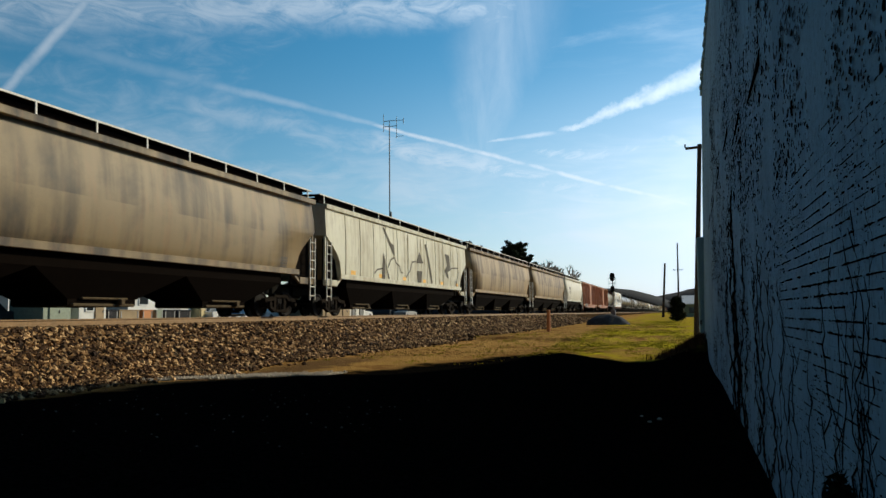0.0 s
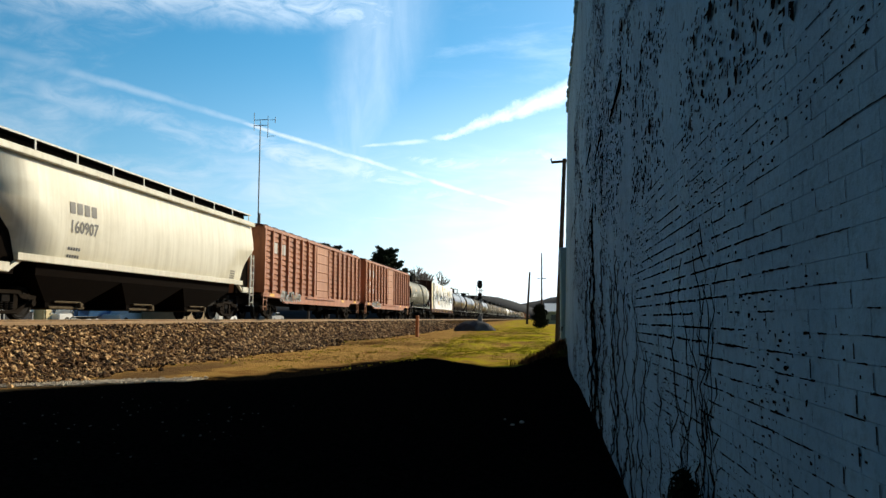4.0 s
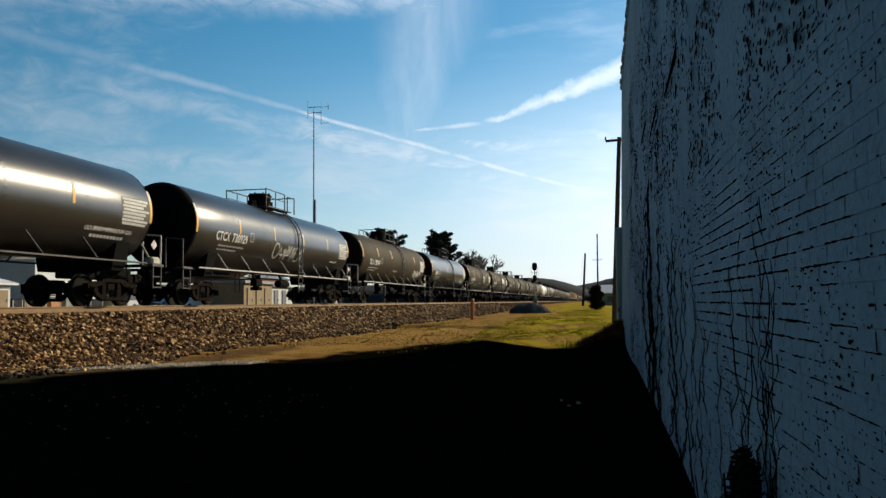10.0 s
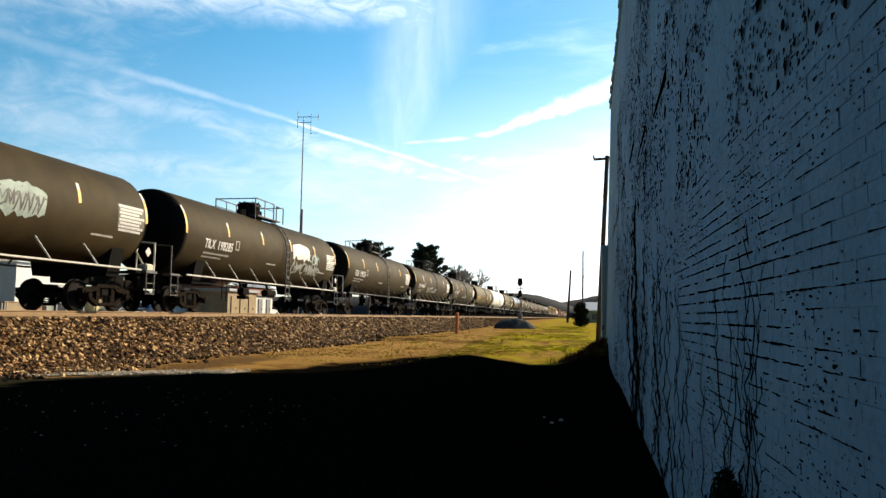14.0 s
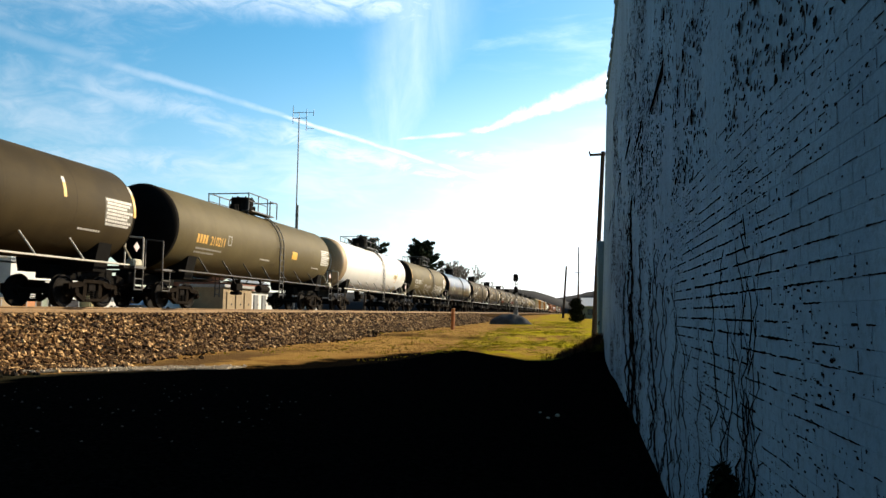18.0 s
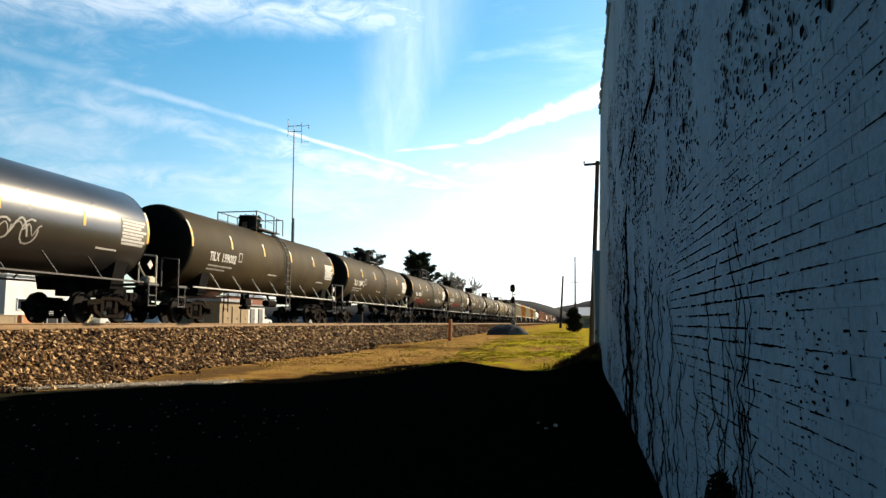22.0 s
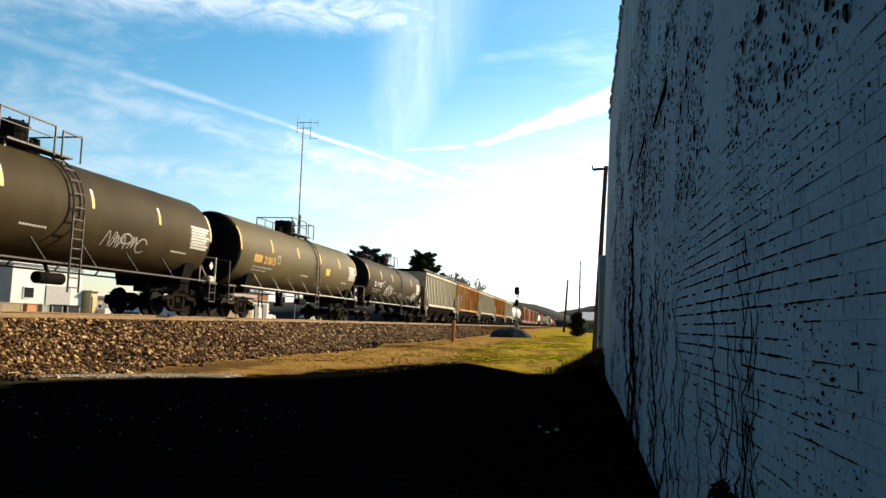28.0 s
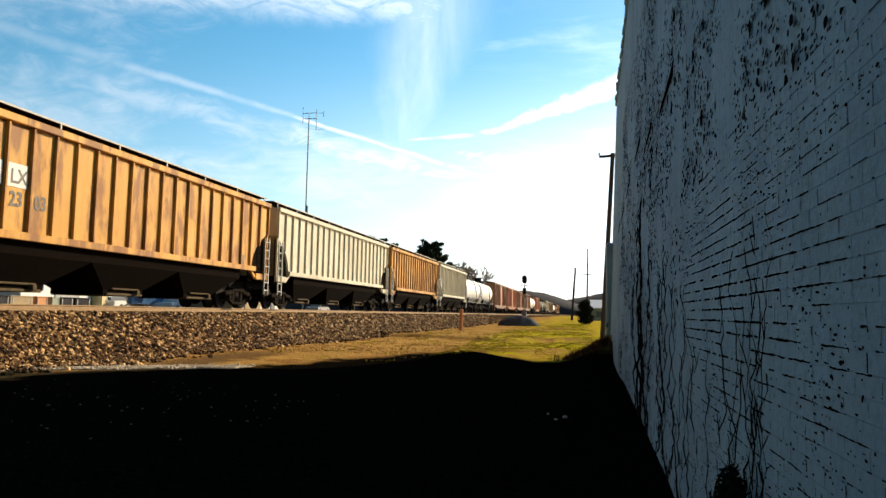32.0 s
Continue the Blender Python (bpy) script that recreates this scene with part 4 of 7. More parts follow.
    if notice:
        bm = bmesh.new()
        figures(bm, on_tank(R, 0.010), notice[0], notice[1], notice[2], 0.125, 0.92)
        bars(bm, place, notice[1] + 0.35, notice[2] - 0.22, 1.5, 0.10, 10)
        part("cargo_stencil", bm, M["white_mark"], car, "white stencilled cargo name")
    if plaque:
        bm = bmesh.new()
        patch(bm, place, dome + 2.5, dome + 3.15, TANK_Z - 0.42, TANK_Z - 0.06, 1, 3)
        part("placard", bm, M["yellow"], car, "yellow notice panel")
    for u0, v0, w, h, count, thick, colour in (scrawl or []):
        bm = bmesh.new()
        strokes(bm, on_tank(R, 0.008), u0, v0, w, h, count, thick, rng)
        part("spray_tag", bm, M[colour], car, "sprayed scrawl")
    for text, u0, v0, h in (tag or []):
        bm = bmesh.new()
        lettered(bm, on_tank(R, 0.008), text, u0, v0, h, 0.026)
        part("spray_tag", bm, M["white_mark"], car, "sprayed white letters")
    for u0, v0, w, h, colour in (blotch or []):
        bm = bmesh.new()
        g = on_tank(R, 0.007)

        def ragged(u, v, u0=u0, v0=v0, w=w, h=h, g=g):
            c = (u - u0) / w
            t0 = 0.72 + 0.28 * math.sin(math.pi * c) ** 0.5 * (0.8 + 0.4 * noise.noise((c * 9, seed, 1)))
            t1 = 0.22 + 0.22 * noise.noise((c * 8, seed, 5)) - 0.1 * math.sin(math.pi * c)
            return g(u, v0 + h * (t1 + (t0 - t1) * v))
        patch(bm, ragged, u0 + 0.001, u0 + w - 0.001, 0, 1, 40, 4)
        part("spray_fill", bm, M[colour], car, "sprayed block of colour")

    def valve_cover(bm):
        box(bm, (1.25, half - 0.05, 1.42), (0.34, 0.46, 0.26), 0.06)
        rod(bm, (1.25, half - 0.2, 1.5), (1.12, half - 0.45, 1.95), 0.04)
    part("valve_cover", cached("cover|%.2f" % L, valve_cover), M["hop_white"], car, "pale cast valve cover")

    def sign(bm):
        prism(bm, [(half - 0.30, 1.76), (half - 0.14, 1.92), (half - 0.30, 2.08), (half - 0.46, 1.92)], 1.46, 1.48)
    part("hazard_placard", cached("sign|%.2f" % L, sign), M["placard"], car, "diamond hazard placard")
    for k, col in (rings or []):
        bm = bmesh.new()
        y0 = (-half + 0.62) if k < 0 else (half - 0.62)
        prof = [(y0 + k * 0.62 * (1 - math.cos(a)) * 0 + k * 0.62 * math.sin(a), (R + 0.006) * math.cos(a)) for a in np.linspace(0, 1.2, 7)]
        prof = [(y0 - k * 0.55, R + 0.006)] + prof
        loft(bm, [[(r * math.cos(2 * math.pi * i / 48), yy, TANK_Z + r * math.sin(2 * math.pi * i / 48)) for i in range(48)] for yy, r in prof], True, False)
        part("end_ring", bm, M[col], car, "rust-stained tank end", smooth=True)
    return car


HOP_LOW, HOP_TOP = 1.60, 4.38


def hopper_body(L, ribbed, bulge=False):
    zs = [(HOP_LOW, 2.0), (1.75, 1.95), (2.0, 1.88), (2.30, 1.78), (2.60, 1.52), (2.90, 1.12), (3.15, 0.72), (3.30, 0.52), (3.8, 0.50), (HOP_TOP, 0.50), (4.56, 0.50), (4.66, 0.56), (4.72, 0.70)]

    def make(bm):
        rings = []
        for z, inset in zs:
            l = L / 2 - inset
            x = hopper_x(z, ribbed, bulge)
            pts = [(x, -l + 2 * l * i / 8, z) for i in range(9)] + [(-x, l - 2 * l * i / 8, z) for i in range(9)]
            rings.append(pts)
        loft(bm, rings)
    return cached("hopper_body|%.2f|%d|%d" % (L, ribbed, bulge), make, bulge)


def hopper_x(z, ribbed, bulge=False):
    if bulge:
        return lerp(z, (1.3, HOP_LOW, 1.75, 2.0, 2.3, 2.6, 2.9, 3.15, 3.3, 3.8, HOP_TOP, 4.56, 4.66, 4.72), (1.40, 1.46, 1.53, 1.58, 1.61, 1.625, 1.625, 1.615, 1.605, 1.55, 1.45, 1.42, 1.1, 0.6))
    if ribbed:
        return lerp(z, (1.3, HOP_LOW, HOP_TOP, 4.58, 4.72), (1.50, 1.50, 1.50, 1.46, 0.7))
    return lerp(z, (1.3, HOP_LOW, 2.6, 3.4, HOP_TOP, 4.58, 4.66, 4.72), (1.56, 1.58, 1.60, 1.59, 1.54, 1.50, 1.15, 0.6))


def hopper_car(y, L, paint, label, ribbed=False, bays=4, number="", trim=None, scrawl=None, seed=1, white_rail=False, patches=None, owner="", bulge=False, smears=(), spots=False):
    rng = random.Random(seed)
    car = thing("hopper_car", label, "hopper car", "cars of the freight train")
    part("body", hopper_body(L, ribbed, bulge), M[paint], car, smooth=bulge)
    place = lambda u, v: (hopper_x(v, ribbed, bulge) + 0.012, u, v)

    def sill(bm):
        for s in (-1, 1):
            box(bm, (1.59 * s, 0, 1.66), (0.12, L - 3.6, 0.20), 0.01)
    part("side_sill", cached("hop_sill|%.2f" % L, sill), M[trim or paint], car)

    for sx in (-1, 1):
        def corner(bm, sx=sx):
            box(bm, (1.52 * sx, L / 2 - 1.05, 1.36), (0.12, 1.15, 0.26), 0.02)
            beam(bm, (1.50 * sx, L / 2 - 1.58, 1.30), (1.50 * sx, L / 2 - 2.1, 1.62), 0.10)
            beam(bm, (1.50 * sx, L / 2 - 0.56, 1.3), (1.50 * sx, L / 2 - 0.56, 3.25), 0.08)

        # dark plate added to stand for the shade inside the end hollow
        def bay(bm, sx=sx):
            outline = [(L / 2 - 2.0, HOP_LOW - 0.4), (L / 2 - 2.0, HOP_LOW), (L / 2 - 1.92, 2.0), (L / 2 - 1.74, 2.35), (L / 2 - 1.2, 2.86), (L / 2 - 0.64, 3.2), (L / 2 - 0.60, HOP_LOW - 0.4)]
            prism(bm, outline, 1.36 * sx - 0.02, 1.36 * sx + 0.02)
        for turn in (Matrix(), Matrix.Rotation(math.pi, 4, "Z")):
            part("corner_frame", cached("hop_corner|%.2f|%d" % (L, sx), corner), M[trim or paint], car, at=turn)
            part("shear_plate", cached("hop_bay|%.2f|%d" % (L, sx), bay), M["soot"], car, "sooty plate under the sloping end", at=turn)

    def chord(bm):
        for s in (-1, 1):
            x = hopper_x(4.5, ribbed) + (0.09 if ribbed else 0.05)
            box(bm, (x * s, 0, 4.50), (0.14, L - 0.96, 0.20), 0.02)
    part("top_chord", cached("chord|%.2f|%d" % (L, ribbed), chord), M[paint], car)

    def ends(bm):
        box(bm, (0, -1.35, 1.06), (0.6, 2.4, 0.42), 0.03)
        box(bm, (0, -0.62, 1.20), (2.9, 0.42, 0.10), 0.01)
        for x in (-0.9, 0.9):
            beam(bm, (x, -0.9, 1.2), (x, -0.9, 2.8), 0.12)
    for s in (-1, 1):
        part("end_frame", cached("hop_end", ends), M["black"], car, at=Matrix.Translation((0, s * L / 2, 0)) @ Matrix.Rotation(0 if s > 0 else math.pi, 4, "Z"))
    n = bays
    span = L - 5.6
    for k in range(n):
        w = span / n

        def chute(bm, w=w):
            rings = [[(x, -l, z), (x, l, z), (-x, l, z), (-x, -l, z)] for x, l, z in ((1.44, w / 2, HOP_LOW + 0.06), (1.42, w / 2, 1.22), (0.90, 0.22 * w, 0.50), (0.90, 0.22 * w, 0.34))]
            loft(bm, rings)
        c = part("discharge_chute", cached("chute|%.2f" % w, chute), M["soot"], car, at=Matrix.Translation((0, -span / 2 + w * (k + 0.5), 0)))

        def gate(bm, w=w):
            box(bm, (0, 0, 0.35), (1.95, 0.40 * w, 0.08), 0.02)
            box(bm, (0, 0, 0.52), (2.0, 0.30 * w, 0.06), 0.02)
        part("outlet_gate", cached("gate|%.2f" % w, gate), M["chute_tan"], c, "dusty tan sliding gate")

        def spindle(bm):
            rod(bm, (-1.08, 0.5, 0.43), (1.08, 0.5, 0.43), 0.04)
            box(bm, (1.05, 0.5, 0.43), (0.12, 0.16, 0.16), 0.02)
        part("gate_spindle", cached("gate_spindle", spindle), M["chute_tan"], c)
    couplers(car, L)
    trucks(car, L, 2.2)

    def climb(bm):
        ladder(bm, 1.62, -0.20, 0.20, 0.62, 3.05, 7, 0.022)
    for turn in (Matrix(), Matrix.Rotation(math.pi, 4, "Z")):
        for e in (-1, 1):
            part("ladder", cached("hop_ladder", climb), M["rail_white"], car, at=Matrix.Translation((0, e * (L / 2 - 0.72), 0)) @ turn)

    def hatch(bm):
        box(bm, (0, 0, 4.80), (2.3, L - 1.3, 0.24), 0.03)
    part("roof_trough", cached("hatch|%.2f" % L, hatch), M["soot"], car, "roof trough coloured shade-black")

    def cover(bm):
        box(bm, (0, 0, 4.95), (0.86, (L - 3) / 10 - 0.5, 0.07), 0.02)
    for i in range(10):
        part("hatch_cover", cached("hatch_cover|%.2f" % L, cover), M["black"], car, at=Matrix.Translation((0, (i - 4.5) * (L - 3) / 10, 0)))

    def walkway(bm):
        for s in (-1, 1):
            box(bm, (1.10 * s, 0, 4.985), (0.50, L - 0.7, 0.025))
        for e in (-1, 1):
            box(bm, (0, e * (L / 2 - 0.55), 4.985), (1.66, 0.5, 0.025))
    drop = Matrix.Translation((0, 0, -0.14 if ribbed else 0))
    board = part("running_board", cached("board|%.2f" % L, walkway), M["soot"], car, "grating walkway along the roof", at=drop)

    def edge(bm):
        box(bm, (1.37, 0, 4.985), (0.03, L - 0.7, 0.05))
    light = M["rail_white"] if white_rail or not ribbed else M["grey_mark"]
    for turn in (Matrix(), Matrix.Rotation(math.pi, 4, "Z")):
        part("board_edge", cached("board_edge|%.2f" % L, edge), light, board, at=turn)

    k = int(L / (1.9 if bulge else 3.0 if not ribbed else 2.4))
    for s in (-1, 1):
        def stand(bm, s=s):
            beam(bm, (1.40 * s, 0, 4.58), (1.385 * s, 0, 4.97), 0.05, 0.03)
        for i in range(k + 1):
            part("board_bracket", cached("bracket|%d" % s, stand), light, car, at=drop @ Matrix.Translation((0, -(L / 2 - 0.7) + (L - 1.4) * i / k, 0)))

    if ribbed:
        k = 23
        for i in range(k):
            yy = -(L / 2 - 0.55) + (L - 1.1) * i / (k - 1)
            low = 1.72 if abs(yy) < L / 2 - 2.1 else lerp(L / 2 - abs(yy), (0.7, 1.7, 2.0), (3.2, 2.4, 1.72))

            def post(bm, low=low):
                box(bm, (1.545, 0, (low + 4.42) / 2), (0.09, 0.05, 4.42 - low))
            for turn in (Matrix(), Matrix.Rotation(math.pi, 4, "Z")):
                part("side_post", cached("post|%.2f" % low, post), M[paint], car, at=Matrix.Translation((0, yy, 0)) @ turn)
    elif not bulge:
        # lapped side sheets, with rust weeping from some of the laps
        k = int((L - 4.4) / 1.55)
        for i in range(k + 1):
            yy = -(k * 1.55) / 2 + 1.55 * i

            def lap(bm):
                rings = [[(hopper_x(z, False) - 0.01, -0.02, z), (hopper_x(z, False) + 0.022, -0.02, z), (hopper_x(z, False) + 0.004, 0.16, z), (hopper_x(z, False) - 0.01, 0.16, z)] for z in (1.72, 2.4, 3.0, 3.6, 4.1, 4.42)]
                loft(bm, rings)
            part("sheet_lap", cached("lap", lap), M[paint], car, at=Matrix.Translation((0, yy, 0)))
    for u0, w, v0, v1 in smears:
        bm = bmesh.new()
        k = 14
        for i in range(k):
            a, b = v0 + (v1 - v0) * i / k, v0 + (v1 - v0) * (i + 1) / k
            wa, wb = [w * (0.45 + 0.75 * abs(noise.noise((u0 * 3, q * 2.3, 4)))) for q in (a, b)]
            da, db = [0.08 * noise.noise((u0, q * 1.7, 9)) for q in (a, b)]
            q = [bm.verts.new((hopper_x(z, ribbed) + 0.007, u0 + d + x, z)) for x, d, z in ((-wa, da, a), (wa, da, a), (wb, db, b), (-wb, db, b))]
            bm.faces.new(q)
        part("grime_run", bm, M["grime"], car, "run of grey grime")
    if number:
        bm = bmesh.new()
        u = -L / 2 + 3.9 if not ribbed else -L / 2 + 3.15
        v = 3.0
        if ribbed:
            step = (L - 1.1) / 22
            for k in range(3):
                uu = -(L / 2 - 0.55) + step * (k + 3)
                figures(bm, place, number[2 * k:2 * k + 2], uu + 0.20, v - 0.62, 0.36, 0.85)
        else:
            bars(bm, place, u, v + 0.10, 1.4, 0.34, 4)
            figures(bm, place, number, u, v - 0.45, 0.36, 0.9)
        for r in range(2):
            bars(bm, place, u, v - 0.98 - 0.22 * r, 0.6, 0.09, 5)
        part("reporting_mark", bm, M["dark_mark"], car, "stencilled car number")
    bm = bmesh.new()
    for r in range(5):
        bars(bm, place, L / 2 - 3.1, 2.1 - 0.10 * r, 0.5, 0.06, 5)
    part("data_stencil", bm, M["dark_mark"], car)
    def spot(bm):
        patch(bm, place, 0, 0.50, 1.80, 1.98, 1, 1)
    if spots:
        for i in range(6):
            part("reflector_stripe", cached("hop_spot|%d" % ribbed, spot), M["yellow"], car, at=Matrix.Translation((0, -L / 2 + 2.9 + i * (L - 5.8) / 5, 0)))
    for u0, v0, w, h, count, thick, colour in (scrawl or []):
        bm = bmesh.new()
        strokes(bm, place, u0, v0, w, h, count, thick, rng)
        part("spray_tag", bm, M[colour], car, "sprayed scrawl")
    if patches:
        step = (L - 1.1) / 22
        for k, colour in patches:
            u0 = -(L / 2 - 0.55) + step * (k + 3) + 0.08
            u1, v0, v1 = u0 + step - 0.16, 2.84, 3.42
            bm = bmesh.new()
            prism(bm, [(u0, v0), (u1, v0), (u1, v1), (u0, v1)], 1.49, 1.513)
            part("paint_patch", bm, M[colour], car, "white painted panel")
            bm = bmesh.new()
            figures(bm, lambda a, b: (1.518, a, b), owner[2 * k:2 * k + 2], u0 + 0.10, v0 + 0.10, 0.34, 0.95)
            part("reporting_mark", bm, M["dark_mark"], car, "stencilled owner's mark")
    return car


SPRAYED = [
    [(-4.47, 1.75), (-4.28, 3.08), (-4.08, 2.65), (-4.06, 1.75)], [(-4.28, 3.08), (-3.63, 1.77), (-3.44, 1.78), (-4.08, 2.65)],
    [(-4.28, 4.3), (-4.10, 4.3), (-3.32, 3.62), (-3.06, 3.13), (-3.71, 3.73)], [(-3.32, 3.62), (-2.87, 3.51), (-2.80, 2.98), (-3.06, 3.13)],
    [(0.92, 3.48), (0.44, 2.83), (1.62, 2.88)], [(0.6, 2.4), (1.43, 2.44), (1.24, 1.78), (0.71, 1.78)], [(1.95, 4.0), (2.23, 4.0), (3.25, 1.86), (3.04, 1.77)],
    [(5.69, 3.73), (6.57, 3.67), (6.77, 2.78), (6.14, 3.06)], [(6.14, 3.06), (6.77, 2.78), (6.14, 2.61), (5.54, 2.67)], [(5.54, 2.67), (6.14, 2.61), (6.48, 2.19), (6.04, 2.32)]]
SCRATCH = [[(-5.4, 1.98), (-5.06, 2.18), (-4.66, 2.23), (-4.41, 2.26)], [(-3.7, 2.34), (-3.34, 2.75), (-2.85, 2.91), (-2.58, 2.63), (-2.14, 2.52), (-1.91, 2.19), (-1.63, 2.2)], [(-1.15, 1.98), (-0.54, 2.37), (-0.24, 2.84), (0.37, 2.91)], [(6.47, 2.7), (7.04, 2.92), (8.39, 2.99), (8.52, 2.7), (7.98, 1.82)]]


def block_letters(car):
    """Tall sprayed wedges with a thin cracked line between them."""
    on = lambda u, v: (hopper_x(v, False) + 0.026, u, v)
    for outline in SPRAYED:
        bm = bmesh.new()
        # cut into small pieces, so that it hugs the side
        fine = []
        for (a, b), (c, d) in zip(outline, outline[1:] + outline[:1]):
            k = max(1, int(math.hypot(c - a, d - b) / 0.12))
            fine += [(a + (c - a) * i / k + 0.025 * noise.noise((a + i * 0.9, b, i * 0.7)), b + (d - b) * i / k) for i in range(k)]
        mu, mv = sum(p[0] for p in outline) / len(outline), sum(p[1] for p in outline) / len(outline)
        hub = bm.verts.new(on(mu, mv))
        ring = [bm.verts.new(on(*p)) for p in fine]
        for i in range(len(ring)):
            bm.faces.new((hub, ring[i], ring[(i + 1) % len(ring)]))
        part("spray_wedge", bm, M["dark_spray"], car, "dark grey sprayed wedge")
    for line in SCRATCH:
        bm = bmesh.new()
        ribbon(bm, on, line, 0.035)
        part("spray_line", bm, M["dark_spray"], car, "thin sprayed line")


def box_car(y, L, paint, label, number="", door="box_door", ribs=True, lettered=True, seed=1):
    car = thing("box_car", label, "boxcar", "cars of the freight train")
    half = L / 2 - 0.95
    place = lambda u, v: (1.535, u, v)

    def body(bm):
        box(bm, (0, 0, 2.93), (2.9, 2 * half, 3.48), 0.03)
    part("body", cached("box_body|%.2f" % L, body), M[paint], car)

    def roof(bm):
        prism(bm, [(-1.50, 4.66), (1.50, 4.66), (1.50, 4.74), (0, 4.92), (-1.50, 4.74)], -half - 0.05, half + 0.05, "y")
        for k in range(15):
            yy = -half + 2 * half * (k + 0.5) / 15
            prism(bm, [(-1.50, 4.74), (-1.42, 4.80), (0, 5.00), (1.42, 4.80), (1.50, 4.74), (0, 4.90)], yy - 0.08, yy + 0.08, "y")
    part("roof", cached("box_roof|%.2f" % L, roof), M["flat_red"], car)

    def sill(bm):
        for s in (-1, 1):
            prism(bm, [(-half, 1.35), (-half, 1.14), (-half + 2.6, 1.10), (-half + 3.2, 0.86), (half - 3.2, 0.86), (half - 2.6, 1.10), (half, 1.14), (half, 1.35)], 1.50 * s - 0.06, 1.50 * s + 0.06)
            box(bm, (1.50 * s, 0, 4.60), (0.14, 2 * half, 0.16), 0.01)
    part("side_sill", cached("box_sill|%.2f" % L, sill), M[paint], car)
    dw = 1.55
    bays = 7
    w = (half - dw) / bays

    def post(bm):
        box(bm, (1.52, 0, 2.94), (0.20, 0.14, 3.22))
    flip = Matrix.Rotation(math.pi, 4, "Z")
    edges = sorted([-dw - w * i for i in range(bays + 1)] + [dw + w * i for i in range(bays + 1)])
    for e in edges:
        if abs(abs(e) - half) < 0.01:
            e *= (half - 0.07) / half
        for turn in (Matrix(), flip):
            part("side_post", cached("box_post", post), M[paint], car, at=Matrix.Translation((0, e, 0)) @ turn)
    if ribs:
        def corrugation(bm):
            prof = [(1.44, 1.40)]
            for k in range(11):
                z = 1.48 + k * 0.28
                prof += [(1.452, z), (1.505, z + 0.02), (1.505, z + 0.19), (1.452, z + 0.21)]
            prof += [(1.44, 4.58)]
            prism(bm, prof, -w / 2 + 0.15, w / 2 - 0.15, "y")
        for i in range(bays):
            for s in (-1, 1):
                for turn in (Matrix(), flip):
                    part("corrugated_panel", cached("panel|%.2f" % w, corrugation), M[paint], car, at=Matrix.Translation((0, s * (dw + w * (i + 0.5)), 0)) @ turn)

    def leaf(bm):
        prof = [(1.47, 1.33)]
        for z in (1.80, 2.36, 2.92, 3.48, 4.04):
            prof += [(1.57, 1.36) if z == 1.80 else (1.57, z - 0.40), (1.57, z - 0.05), (1.61, z - 0.03), (1.61, z + 0.03), (1.57, z + 0.05)]
        prof += [(1.57, 4.50), (1.47, 4.50)]
        prism(bm, prof, -dw + 0.05, dw - 0.05, "y")

    def door_rod(bm):
        for yy in (-dw + 0.3, dw - 0.3):
            rod(bm, (1.63, yy, 1.45), (1.63, yy, 4.4), 0.03)

    def door_rail(bm):
        box(bm, (1.60, 0, 0), (0.12, 4 * dw, 0.08))
    for turn in (Matrix(), flip):
        d = part("door", cached("box_door", leaf), M[door], car, "sliding door", at=turn)
        part("lock_rod", cached("box_rod", door_rod), M[door], d)
        for z in (1.24, 4.55):
            part("door_track", cached("box_track", door_rail), M[paint], d, at=Matrix.Translation((0, 0, z)))

    for s in (-1, 1):
        for e in (-1, 1):
            def climb(bm, s=s, e=e):
                for k in range(5):
                    rod(bm, (1.66 * s, e * (half - 0.15), 1.3 + 0.42 * k), (1.66 * s, e * (half - 0.62), 1.3 + 0.42 * k), 0.022)
                ladder(bm, 1.5 * s, e * (half - 0.15), e * (half - 0.6), 0.45, 1.15, 2, 0.025)
            part("ladder", cached("box_ladder|%.2f|%d|%d" % (L, s, e), climb), M["box_door"], car)

    def under(bm):
        box(bm, (0, 0, 0.95), (0.6, L - 1.4, 0.4), 0.03)
        for yy in (-2.2, 1.6):
            box(bm, (0.7, yy, 0.75), (0.6, 0.9, 0.45), 0.05)
        rod(bm, (0.8, -0.6, 0.72), (0.8, 0.7, 0.72), 0.2, 0.2, 12)
        for s in (-1, 1):
            box(bm, (0, s * (half - 0.1), 1.2), (2.9, 0.2, 0.3))
    part("underframe", cached("box_under|%.2f" % L, under), M["steel"], car)
    couplers(car, L)
    trucks(car, L, 2.9)
    if lettered:
        bm = bmesh.new()
        u = -half + w * 1.15
        for k, wide in ((0, 1), (1, 2)):
            bars(bm, lambda a, b: (1.512, a, b), -half + w * (k + 1) + 0.22, 3.42, w - 0.44, 0.56, wide, 0.2)
        part("reporting_mark", bm, M["grey_mark"], car)
        if number:
            bm = bmesh.new()
            bars(bm, lambda a, b: (1.512, a, b), -half + w + 0.30, 2.72, 0.62, 0.28, 2, 0.25)
            for k in (0, 1):
                figures(bm, lambda a, b: (1.512, a, b), number[3 * k:3 * k + 3], -half + w * (k + 1) + 0.24, 2.16, 0.30, 1.0)
            part("car_number", bm, M["white_mark"], car, "stencilled car number")
    def spot(bm):
        patch(bm, lambda a, b: (1.565, a, b), 0, 0.62, 1.16, 1.30, 1, 1)
    for u in (-half + 0.9, -half + 4.4, half - 1.6, half - 5.0):
        part("reflector_stripe", cached("box_spot", spot), M["yellow"], car, at=Matrix.Translation((0, u, 0)))
    bm = bmesh.new()
    rng = random.Random(seed)
